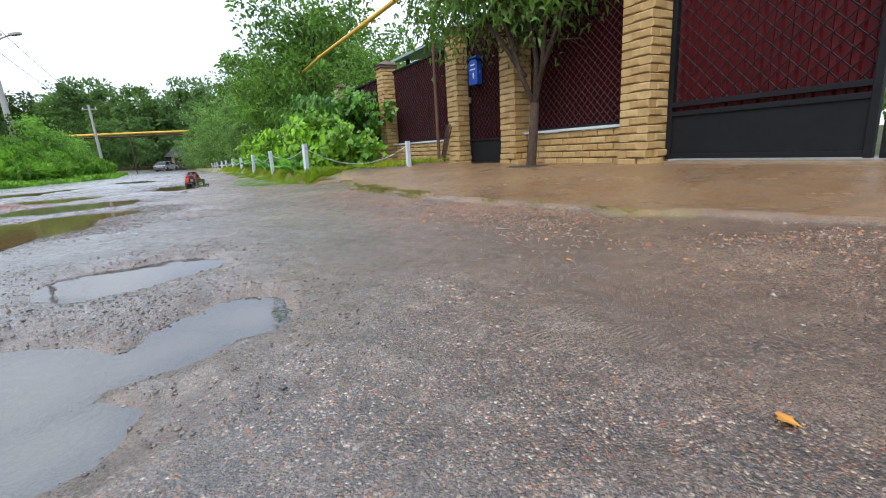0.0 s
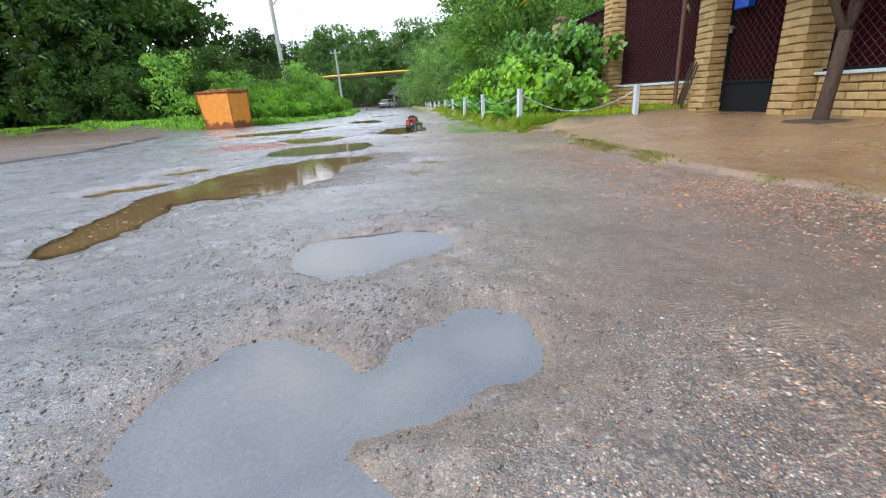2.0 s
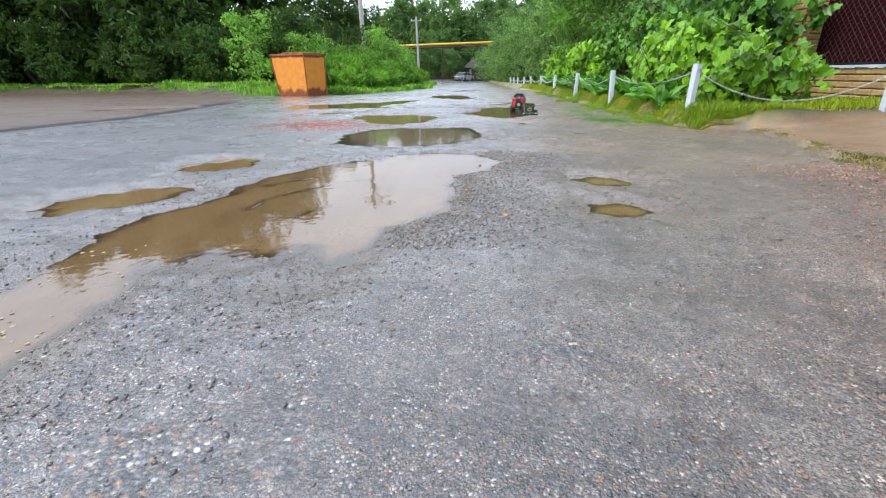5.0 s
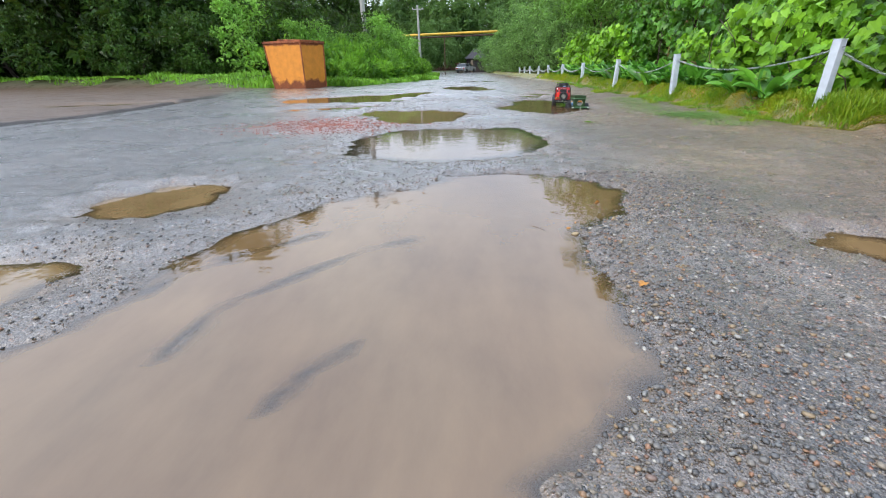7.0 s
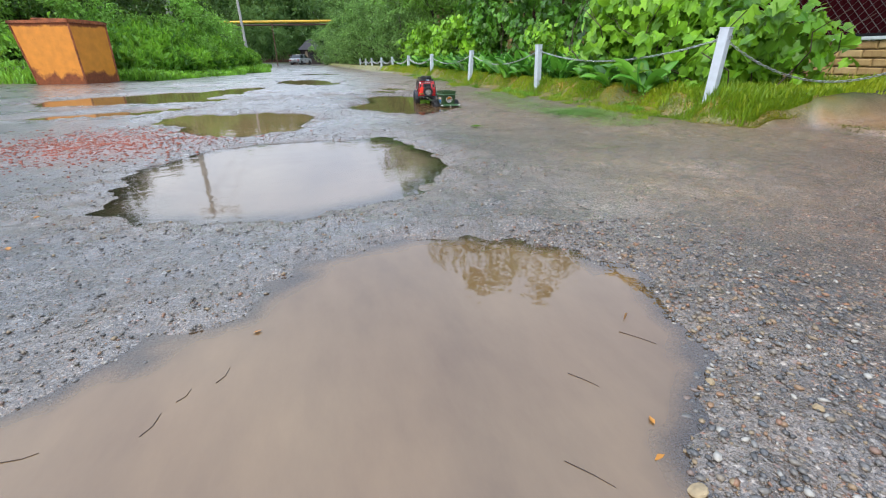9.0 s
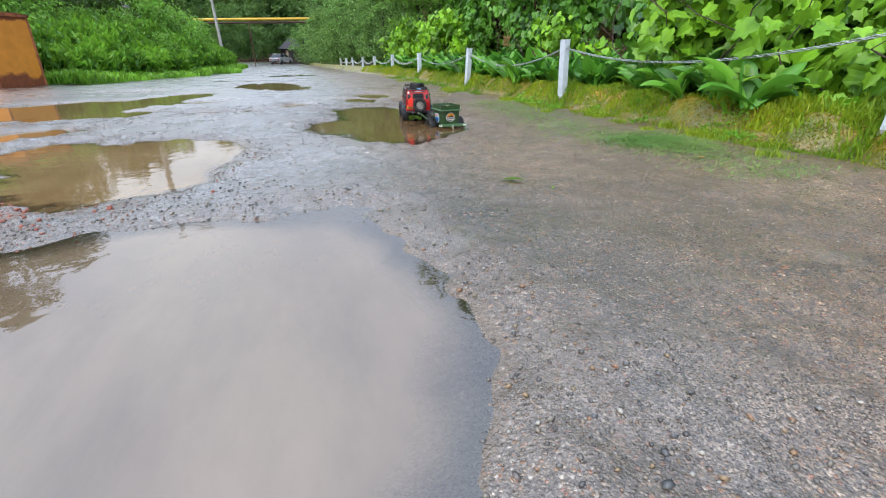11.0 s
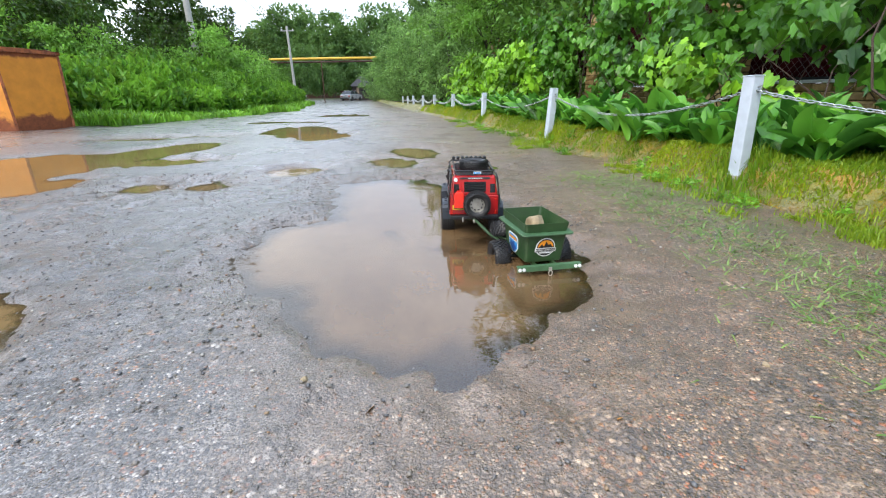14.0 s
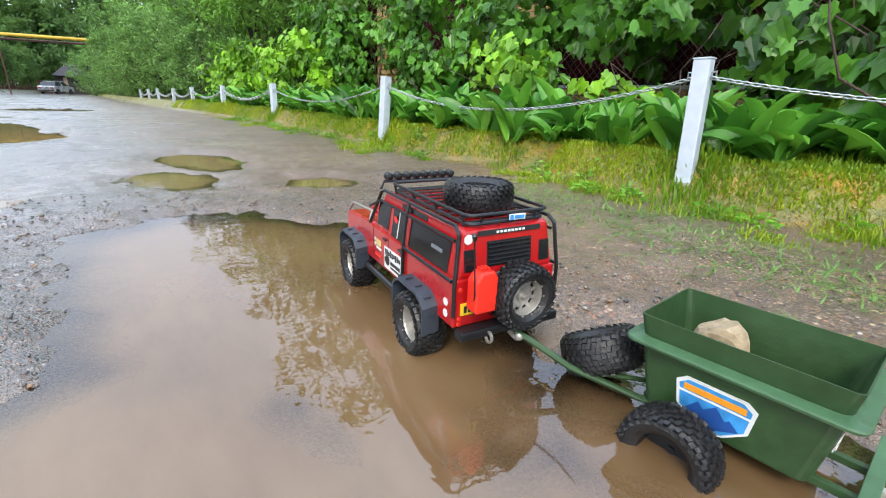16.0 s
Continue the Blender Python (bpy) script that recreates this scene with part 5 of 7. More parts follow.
# ---- the wall: brick pillars, red panels behind mesh, gate ----
def brick_mesh(l, d, h, seed):
    """A split-faced brick: the front (towards -y) is rough."""
    rr = random.Random(seed)
    bm = bmesh.new()
    xs, zs = [-l / 2, -l / 2 + 0.012, -l / 6, l / 6, l / 2 - 0.012, l / 2], [-h / 2, -h / 2 + 0.010, h / 2 - 0.010, h / 2]
    g = []
    for j, z in enumerate(zs):
        row = []
        for i, x in enumerate(xs):
            edge = i in (0, 5) or j in (0, 3)
            row.append(bm.verts.new((x, -d / 2 - (0 if edge else rr.uniform(0.006, 0.014)), z)))
        g.append(row)
    back = [bm.verts.new((x, d / 2, z)) for x, z in ((-l / 2, -h / 2), (l / 2, -h / 2), (l / 2, h / 2), (-l / 2, h / 2))]
    for j in range(3):
        for i in range(5):
            bm.faces.new((g[j][i], g[j][i + 1], g[j + 1][i + 1], g[j + 1][i]))
    bm.faces.new((back[0], back[1], *[g[0][i] for i in range(5, -1, -1)]))
    bm.faces.new((back[2], back[3], *[g[3][i] for i in range(6)]))
    bm.faces.new((back[3], back[0], *[g[j][0] for j in range(4)]))
    bm.faces.new((back[1], back[2], *[g[j][5] for j in range(3, -1, -1)]))
    tidy(bm)
    me = bpy.data.meshes.new("brick")
    bm.to_mesh(me)
    bm.free()
    me.materials.append(M_BRICK)
    return me


BRICK_H, COURSE = 0.070, 0.080
LONG = [brick_mesh(0.214, 0.12, BRICK_H, s) for s in range(4)]
SHORT = [brick_mesh(0.102, 0.12, BRICK_H, s + 9) for s in range(3)]
WALL_X = 3.98


def pillar(y, z0, top, capped=True, side=0.33):
    p = thing("brick_pillar", pose(WALL_X, y, z0), "square pillar of yellow split-faced brick with a pyramid cap" if capped else "tall square gate pillar of yellow split-faced brick", "pillar", "brick pillars of the wall")
    n = int((top - z0) / COURSE)
    core = bmesh.new()
    box(core, (0, 0, n * COURSE / 2 - 0.03), (side - 0.022, side - 0.022, n * COURSE + 0.06))
    part("mortar_core", core, M_MORTAR, p)
    h = side / 2
    rr = random.Random(int(y * 100))
    for c in range(n):
        z = (c + 0.5) * COURSE
        for k in range(4):
            # each course runs round the pillar the other way
            shift = (side - 0.214) / 2 * (1 if c % 2 else -1)
            face = pose(0, 0, 0, 0, 0, k * 90)
            grow = 0.02 if c < 2 else 0.0
            part_of("brick", rr.choice(LONG), None, p, m=face @ pose(shift, -h + 0.06 - grow, z, 0, 0, rr.uniform(-0.6, 0.6)))
    if capped:
        bm = bmesh.new()
        t = n * COURSE
        box(bm, (0, 0, t + 0.03), (side + 0.07, side + 0.07, 0.06), bevel=0.008)
        rim, tip = [bm.verts.new((sx * (h + 0.06), sy * (h + 0.06), t + 0.062)) for sx, sy in ((-1, -1), (1, -1), (1, 1), (-1, 1))], bm.verts.new((0, 0, t + 0.19))
        for i in range(4):
            bm.faces.new((rim[i], rim[(i + 1) % 4], tip))
        part("cap", bm, M_CAP, p, "brown pyramid cap")
    return p


def diamond_mesh(bm, x, y0, y1, z0, z1, pitch, r):
    """Crossing wires, cut to the panel."""
    w, h = y1 - y0, z1 - z0
    for sgn in (1, -1):
        c = -h
        while c < w:
            a, b = max(0, c), min(w, c + h)
            if b - a > 0.02:
                ya, yb, za, zb = a, b, a - c, b - c
                if sgn < 0:
                    ya, yb = w - ya, w - yb
                tube(bm, [(x + 0.003 * sgn, y0 + ya, z0 + za), (x + 0.003 * sgn, y0 + yb, z0 + zb)], r, 4)
            c += pitch
    return bm


def ribbed_sheet(bm, x, y0, y1, z0, z1, pitch=0.11, depth=0.018):
    """Profiled steel sheet with upright ribs."""
    y, pts, k = y0, [], 0
    while y < y1:
        for dy, dx in ((0, 0), (0.30, 0), (0.42, 1), (0.86, 1), (0.98, 0)):
            if y + dy * pitch < y1:
                pts.append((x + dx * depth, y + dy * pitch))
        y += pitch
    pts.append((x, y1))
    lo = [bm.verts.new((a, b, z0)) for a, b in pts]
    hi = [bm.verts.new((a, b, z1)) for a, b in pts]
    lo2 = [bm.verts.new((a + 0.004, b, z0)) for a, b in pts]
    hi2 = [bm.verts.new((a + 0.004, b, z1)) for a, b in pts]
    for i in range(len(pts) - 1):
        bm.faces.new((lo[i], lo[i + 1], hi[i + 1], hi[i]))
        bm.faces.new((lo2[i + 1], lo2[i], hi2[i], hi2[i + 1]))
    return bm


def wall_panel(y0, y1, z0, top, label, backed=True):
    """One bay of the wall between two pillars."""
    p = thing("wall_panel", pose(0, 0, 0), label, "wall panel", "panels of the wall")
    x, rr = WALL_X + 0.02, random.Random(int(y0 * 77))
    sill = z0 + 5 * COURSE
    bm = bmesh.new()
    box(bm, (x + 0.075, (y0 + y1) / 2, (z0 + sill) / 2 - 0.04), (0.10, y1 - y0, sill - z0 + 0.08))
    part("mortar_core", bm, M_MORTAR, p)
    for c in range(5):
        y = y0 + (0.112 if c % 2 else 0.0)
        while y < y1 - 0.05:
            me, ln = (rr.choice(LONG), 0.214) if y + 0.214 < y1 else (rr.choice(SHORT), 0.102)
            if y + ln <= y1 + 0.01:
                part_of("brick", me, None, p, m=pose(x + 0.06, y + ln / 2, z0 + (c + 0.5) * COURSE, 0, 0, -90))
            y += ln + 0.010
    bm = bmesh.new()
    box(bm, (x + 0.05, (y0 + y1) / 2, sill + 0.02), (0.17, y1 - y0 - 0.004, 0.03), bevel=0.005)
    part("sill", bm, M_SILL, p, "pale metal sill")
    if backed:
        bm = bmesh.new()
        ribbed_sheet(bm, x + 0.09, y0 + 0.01, y1 - 0.01, sill + 0.06, top)
        part("sheet", bm, M_REDSHEET, p)
    bm = bmesh.new()
    diamond_mesh(bm, x + 0.07, y0 + 0.02, y1 - 0.02, sill + 0.06, top, 0.095, 0.0028)
    part("wire_mesh", bm, M_WIRE, p, "woven wire mesh")
    bm = bmesh.new()
    for zz in (sill + 0.05, top):
        box(bm, (x + 0.075, (y0 + y1) / 2, zz), (0.04, y1 - y0 - 0.006, 0.03))
    part("frame_rail", bm, M_BLACKSTEEL, p)
    return p


BASE = 0.15
PILLARS = [3.25, 5.30, 6.78, 9.88, 13.2, 16.7, 20.25, 24.4]
pillar(3.25, BASE, 2.75, False)
pillar(5.30, BASE, 2.55, False)
for _y in PILLARS[2:]:
    pillar(_y, BASE - 0.02, 2.28)
wall_panel(3.425, 5.13, BASE, 2.35, "dark red ribbed panel behind wire mesh on a low yellow brick base")
for _a, _b in zip(PILLARS[2:-2], PILLARS[3:-1]):
    wall_panel(_a + 0.17, _b - 0.17, BASE, 2.12, "dark red ribbed panel behind wire mesh on a low brick base, partly overgrown")
wall_panel(PILLARS[-2] + 0.17, PILLARS[-1] - 0.17, BASE, 2.12, "open woven wire panel on a low brick base", False)


def wicket(y0, y1):
    """The small door with the mail box."""
    p = thing("door_1", pose(WALL_X + 0.06, 0, BASE), "closed dark red metal door with a black kick plate", "door", kind="structure")
    w, mid = y1 - y0, (y0 + y1) / 2
    bm = bmesh.new()
    ribbed_sheet(bm, 0.03, y0 + 0.03, y1 - 0.03, 0.36, 2.15)
    part("sheet", bm, M_REDSHEET, p)
    bm = bmesh.new()
    diamond_mesh(bm, 0.015, y0 + 0.03, y1 - 0.03, 0.40, 2.1, 0.095, 0.0028)
    part("wire_mesh", bm, M_WIRE, p)
    bm = bmesh.new()
    box(bm, (0.02, mid, 0.20), (0.02, w - 0.06, 0.34), bevel=0.004)
    part("kick_plate", bm, M_BLACKSTEEL, p, "black steel kick plate")
    bm = bmesh.new()
    for yy in (y0 + 0.02, y1 - 0.02):
        box(bm, (0.015, yy, 1.08), (0.05, 0.04, 2.16))
    for zz in (0.025, 0.385, 2.15):
        box(bm, (0.012, mid, zz), (0.05, w, 0.03))
    part("door_frame", bm, M_BLACKSTEEL, p)
    bm = bmesh.new()
    box(bm, (-0.03, y1 - 0.07, 1.02), (0.03, 0.05, 0.09), bevel=0.006)
    tube(bm, [(-0.05, y1 - 0.08, 1.03), (-0.07, y1 - 0.09, 1.03), (-0.07, y1 - 0.18, 1.03)], 0.008, 8)
    part("door_handle", bm, plain("worn_steel", (0.55, 0.55, 0.55), 0.3, 0.9), p, "worn pale steel lock and handle")


wicket(5.47, 6.61)

M_MAILBLUE, M_WHITEPAINT = plain("blue_enamel", (0.012, 0.085, 0.52), 0.4), plain("white_paint", (0.75, 0.77, 0.80), 0.5)
mail = thing("mail_box", pose(WALL_X + 0.055, 6.33, 1.38), "blue metal mail box with white marks on the door", "mail box")
bm = bmesh.new()
prism(bm, [(-0.12, 0), (0.12, 0), (0.12, 0.33), (0.06, 0.37), (-0.06, 0.37), (-0.12, 0.33)], -0.09, 0.0)
rounded(part("box", bm, M_MAILBLUE, mail), 0.006)
bm = bmesh.new()
box(bm, (-0.045, 0, 0.39), (0.13, 0.28, 0.025), (0, 6, 0), 0.006)
part("lid", bm, M_MAILBLUE, mail)
for _i, (_yy, _z, _w, _h) in enumerate(((0, 0.29, 0.13, 0.022), (0, 0.225, 0.15, 0.018), (-0.02, 0.13, 0.035, 0.085))):
    bm = bmesh.new()
    box(bm, (-0.0925, _yy, _z), (0.004, _w, _h))
    part("marking", bm, M_WHITEPAINT, mail)


def gate(y0, y1, x):
    """A leaf of the big gate: red ribbed sheet behind a black lattice, black lower plate."""
    p = thing("gate_leaf", pose(x, 0, BASE + 0.05), "red ribbed steel gate leaf behind black lattice, black lower plate", "gate", "leaves of the big gate")
    w, mid = y1 - y0, (y0 + y1) / 2
    bm = bmesh.new()
    ribbed_sheet(bm, 0.05, y0 + 0.04, y1 - 0.04, 0.42, 2.5, 0.13, 0.022)
    part("sheet", bm, M_GATERED, p)
    bm = bmesh.new()
    diamond_mesh(bm, 0.025, y0 + 0.03, y1 - 0.03, 0.54, 2.5, 0.135, 0.0055)
    part("lattice", bm, M_BLACKSTEEL, p, "black diamond lattice")
    bm = bmesh.new()
    box(bm, (0.02, mid, 0.22), (0.02, w - 0.08, 0.40), bevel=0.004)
    part("lower_plate", bm, M_BLACKSTEEL, p, "black steel lower plate, stained")
    for yy in (y0 + 0.025, y1 - 0.025):
        bm = bmesh.new()
        box(bm, (0.02, yy, 1.26), (0.06, 0.05, 2.52), bevel=0.004)
        part("stile", bm, M_BLACKSTEEL, p)
    for zz in (0.03, 0.435, 0.52, 2.5):
        bm = bmesh.new()
        box(bm, (0.015, mid, zz), (0.05, w - 0.10, 0.045), bevel=0.004)
        part("rail", bm, M_BLACKSTEEL, p)
    return p


gate(1.48, 3.075, WALL_X + 0.12)
gate(-0.12, 1.44, WALL_X + 0.12)
pillar(-0.38, BASE, 2.75, False)
bm = bmesh.new()
box(bm, (0, 0, 1.2), (0.12, 8.0, 2.4))
tagged(part("wall_south", bm, M_MORTAR, m=pose(WALL_X, -4.65, BASE)), "plain yellowish wall that runs on past the gate", "wall", kind="structure")

# threshold and roof edge behind the wall
bm = bmesh.new()
box(bm, (0, 0, 0), (0.45, 3.1, 0.06), bevel=0.01)
tagged(part("threshold", bm, M_SLAB, m=pose(WALL_X + 0.17, 1.43, BASE + 0.012)), "pale concrete threshold under the gate", "threshold", kind="structure")
M_ROOFGREEN = plain("pale_green_roof", (0.34, 0.46, 0.45), 0.4)
lean = thing("lean_to_roof", pose(4.55, 8.4, 0.1), "pale green lean-to roof on posts just behind the wall", "roof")
bm = bmesh.new()
box(bm, (0.35, 0, 2.42), (1.3, 3.6, 0.05), (0, -8, 0))
part("roof_sheet", bm, M_ROOFGREEN, lean)
for _x in (0.0, 0.75):
    for _y in (-1.5, 1.5):
        bm = bmesh.new()
        box(bm, (_x, _y, 1.15), (0.07, 0.07, 2.42 + _x * 0.24))
        part("post", bm, M_BLACKSTEEL, lean)

# rusty pipe upright with sticks leaning at the pillar
pole = thing("rusty_upright", pose(3.66, 7.05, 0.10), "tall rusty steel pipe upright carrying the gas pipe", "pole")
bm = bmesh.new()
tube(bm, [(0, 0, -0.05), (0.005, 0.01, 1.5), (0.01, 0.0, 3.0)], 0.028, 10)
part("shaft", bm, M_RUSTPOLE, pole)
bm = bmesh.new()
tube(bm, [(0.09 * math.cos(a), 0, 3.0 + 0.09 * math.sin(a)) for a in np.linspace(-2.6, -0.5, 8)], 0.012, 6)
part("saddle", bm, M_RUSTPOLE, pole)
for _i in range(5):
    bm = bmesh.new()
    tube(bm, [(0, 0, 0), (0.05 + 0.015 * _i, -0.24 + 0.03 * _i, 0.62 + 0.05 * (_i % 3))], 0.011, 6)
    tagged(part("leaning_stick", bm, M_BARK, m=pose(3.70 + 0.012 * _i, 6.98 + 0.05 * _i, 0.15)), "thin weathered stick leaning against the brick pillar", "stick", "sticks at the pillar")

gas = thing("gas_pipe", pose(3.66, 0, 0), "yellow overhead gas pipe running along the wall", "pipe")
bm = bmesh.new()
tube(bm, [(0, -5.0, 3.06), (0, 7.0, 3.14), (0, 10.0, 3.17), (0, 14.0, 3.23), (0.2, 18.0, 3.3)], 0.045, 12)
part("pipe_run", bm, M_YELLOW, gas, smooth=True)
for _y in (10.0, 14.0):
    bm = bmesh.new()
    lathe(bm, [(0.046, -0.03), (0.06, -0.03), (0.06, 0.03), (0.046, 0.03)], 12, pose(0, _y, 3.17 + (_y - 10) * 0.015, 0, 0, 90))
    part("collar", bm, M_YELLOW, gas)


# ---- chain fence along the verge ----
def gz(x, y):
    return float(ground_z(np.array([x]), np.array([y]))[0])


def fence_post_mesh():
    bm = bmesh.new()
    box(bm, (0, 0, 0.12), (0.062, 0.062, 0.66), bevel=0.006)
    return bm


# places and heights of the post tops
FENCE = [(1.45, 7.35, 0.615), (1.32, 9.84, 0.567), (1.22, 12.16, 0.53), (1.19, 14.75, 0.485), (1.14, 17.2, 0.46), (1.10, 19.6, 0.43), (1.05, 22.0, 0.40), (1.0, 24.4, 0.38), (0.98, 26.8, 0.35), (0.95, 29.2, 0.33)]
SPUR = [(3.02, 6.93, 0.58)]
M_POSTDIRT = plain("post_dirt", (0.30, 0.29, 0.26), 0.8)
first_post = None
TOPS = []
for _i, (_x, _y, _top) in enumerate(FENCE + SPUR):
    _rx, _ry = random.Random(_i).uniform(-2.5, 2.5), random.Random(_i + 50).uniform(-2.0, 2.5)
    _m = pose(_x, _y, _top - 0.455, _rx, _ry, 8 if _i else 20)
    if first_post is None:
        first_post = thing("fence_post", _m, "pale grey-blue square steel fence post carrying a chain", "fence post", "chain fence posts")
        part("shaft", fence_post_mesh(), M_POST, first_post)
        bm = bmesh.new()
        box(bm, (0, 0, -0.10), (0.064, 0.064, 0.16), bevel=0.004)
        part("muddy_foot", bm, M_POSTDIRT, first_post, "mud-splashed foot of the post")
        bm = bmesh.new()
        box(bm, (0, 0, 0.4525), (0.066, 0.066, 0.006), bevel=0.002)
        part("end_cap", bm, M_POST, first_post)
        for _s in (1, -1):
            bm = bmesh.new()
            tube(bm, [(0, 0.028 * _s, 0.40), (0, 0.05 * _s, 0.405), (0, 0.05 * _s, 0.385), (0, 0.03 * _s, 0.385)], 0.004, 6)
            part("chain_eye", bm, M_CHAIN, first_post)
    else:
        copy_thing(first_post, _m)
    TOPS.append(_m @ Vector((0, 0, 0.39)))


def chain(a, b, sag, link=0.03):
    """Oval links, each turned a quarter against the last."""
    d = b - a
    n = max(6, int(d.length * 1.03 / link))
    bm = bmesh.new()
    at = lambda s: a + d * s - Vector((0, 0, sag * 4 * s * (1 - s)))
    for i in range(n):
        s0, s1 = i / n, (i + 1) / n
        p, q = at(s0), at(s1)
        along = (q - p).normalized()
        side = along.cross(Vector((0, 0, 1))).normalized()
        up = side.cross(along)
        flat = (side + up).normalized() if i % 2 else (side - up).normalized()
        mid, hl, hw = (p + q) / 2, (q - p).length * 0.66, link * 0.24
        ring = [mid + along * (hl * math.cos(t)) + flat * (hw * math.sin(t)) for t in (k * math.tau / 8 for k in range(8))]
        tube(bm, ring, link * 0.1, 5, True)
    ob = part("chain", bm, M_CHAIN, smooth=True)
    return tagged(ob, "galvanised link chain hanging slack between fence posts", "chain", "fence chains")


for _i in range(len(FENCE) - 1):
    chain(TOPS[_i], TOPS[_i + 1], 0.13 if _i != 1 else 0.15, 0.03 if _i < 3 else 0.08)
chain(TOPS[0], TOPS[-1], 0.27)

# ---- rusting waste container beside the road ----
bin_ = thing("waste_container", pose(-6.0, 16.0, gz(-5.98, 15.3) - 0.03, 0, 0, -18), "rust-stained orange steel waste container with sloping ends", "container")
BW, BD, BH, FLARE = 0.50, 0.44, 1.14, 0.15
ring = lambda z, k: [(-BW - FLARE * k, -BD - 0.03 * k, z), (BW + 0.02 * k, -BD - 0.03 * k, z), (BW + 0.02 * k, BD + 0.03 * k, z), (-BW - FLARE * k, BD + 0.03 * k, z)]
bm = bmesh.new()
_n = 9
_r = [[bm.verts.new(v) for v in ring(BH * i / _n, i / _n)] for i in range(_n + 1)]
_in = [bm.verts.new((v[0] * 0.96, v[1] * 0.96, v[2])) for v in ring(BH, 1)]
_bot = [bm.verts.new((v[0] * 0.96, v[1] * 0.96, 0.05)) for v in ring(0, 0)]
for _a, _b in zip(_r + [_in], _r[1:] + [_in, _bot]):
    for _k in range(4):
        bm.faces.new((_a[_k], _a[(_k + 1) % 4], _b[(_k + 1) % 4], _b[_k]))
bm.faces.new(_bot)
bm.faces.new(_r[0][::-1])
tidy(bm)
bmesh.ops.subdivide_edges(bm, edges=[e for e in bm.edges if e.calc_length() > 0.6], cuts=22, use_grid_fill=True)
body = part("body", bm, M_BIN, bin_)
_co = np.array([v.co[:] for v in body.data.vertices])
_rust = np.clip(np.maximum(step(0.36, 0.02, _co[:, 2] + (field(_co[:, 0] + _co[:, 1], _co[:, 2], 5, 3) - 0.5) * 0.34 + (field(_co[:, 0] + _co[:, 1], _co[:, 2], 14, 4) - 0.5) * 0.12), step(1.03, 1.10, _co[:, 2])) * 0.8, 0, 1)
body.data.attributes.new("rust", "FLOAT", "POINT").data.foreach_set("value", _rust.astype(np.float32))
bm = bmesh.new()
for _p, _q in zip(ring(BH, 1), ring(BH, 1)[1:] + ring(BH, 1)[:1]):
    _p, _q = Vector(_p), Vector(_q)
    _d = _q - _p
    box(bm, ((_p + _q) / 2)[:], (_d.length + 0.05, 0.05, 0.05), (0, 0, math.degrees(math.atan2(_d.y, _d.x))))
M_RIM = rust_paint("rusty_container_rim", (0.36, 0.10, 0.03), (0.17, 0.05, 0.02), 0.35, 5)
part("rim", bm, M_RIM, bin_, "rust-brown rim")
for _sx in (-1, 1):
    for _sy in (-1, 1):
        bm = bmesh.new()
        _b, _t = ring(0, 0), ring(BH, 1)
        _k = {(-1, -1): 0, (1, -1): 1, (1, 1): 2, (-1, 1): 3}[(_sx, _sy)]
        tube(bm, [_b[_k], _t[_k]], 0.022, 4)
        part("corner_rib", bm, M_RIM, bin_)
bm = bmesh.new()
box(bm, (0.12, 0, BH + 0.04), (0.7, 0.84, 0.03), (0, 2, 0), 0.005)
part("lid", bm, M_RIM, bin_, "rusty sheet lid")

# ---- distance: gas pipe bridge, poles, car, shed ----
FAR = lambda y: -0.0105 * min(70, max(0, y - 15))
bridge = thing("pipe_bridge", pose(-3.6, 51.0, FAR(51)), "yellow gas pipe crossing high over the road on thin uprights", "pipe")
bm = bmesh.new()
tube(bm, [(-11.0, 0, 3.52), (0, 0, 3.72), (9, 0, 3.85)], 0.11, 10)
part("pipe_run", bm, M_YELLOW, bridge, smooth=True)
bm = bmesh.new()
tube(bm, [(-11.0, 0.3, 3.30), (0, 0.3, 3.47), (9, 0.3, 3.6)], 0.07, 8)
part("carrier_beam", bm, M_RUSTPOLE, bridge)
for _x in (-9.0, -1.0, 7.5):
    bm = bmesh.new()
    tube(bm, [(_x, 0, -0.1), (_x, 0, 3.68)], 0.04, 8)
    part("upright", bm, M_RUSTPOLE, bridge)


def utility_pole(x, y, h, lamp):
    p = thing("utility_pole", pose(x, y, FAR(y) + 0.1, 0.5, -1.2, 0), "grey concrete power line pole" + (" with a street lamp" if lamp else ""), "pole", "power line poles")
    bm = bmesh.new()
    tube(bm, [(0, 0, -0.2), (0, 0, h)], 0.13, 8, r2=0.09)
    part("shaft", bm, M_CONCRETE, p)
    bm = bmesh.new()
    box(bm, (0, 0, h - 0.35), (1.1, 0.08, 0.08))
    part("cross_arm", bm, M_CONCRETE, p)
    for sx in (-0.45, 0.0, 0.45):
        bm = bmesh.new()
        lathe(bm, [(0, 0), (0.03, 0), (0.045, 0.05), (0.03, 0.09), (0.04, 0.12), (0, 0.14)], 8, pose(sx, 0, h - 0.31, 0, -90, 0))
        part("insulator", bm, M_WHITEPAINT, p)
    if lamp:
        bm = bmesh.new()
        tube(bm, [(0, 0, h - 1.0), (0.6, -0.5, h - 0.6), (1.0, -0.9, h - 0.55)], 0.03, 6)
        part("lamp_arm", bm, M_CONCRETE, p)
        bm = bmesh.new()
        box(bm, (1.2, -1.1, h - 0.55), (0.5, 0.2, 0.10), (0, 0, -42), 0.03)
        part("lamp_head", bm, M_CONCRETE, p)
    return p


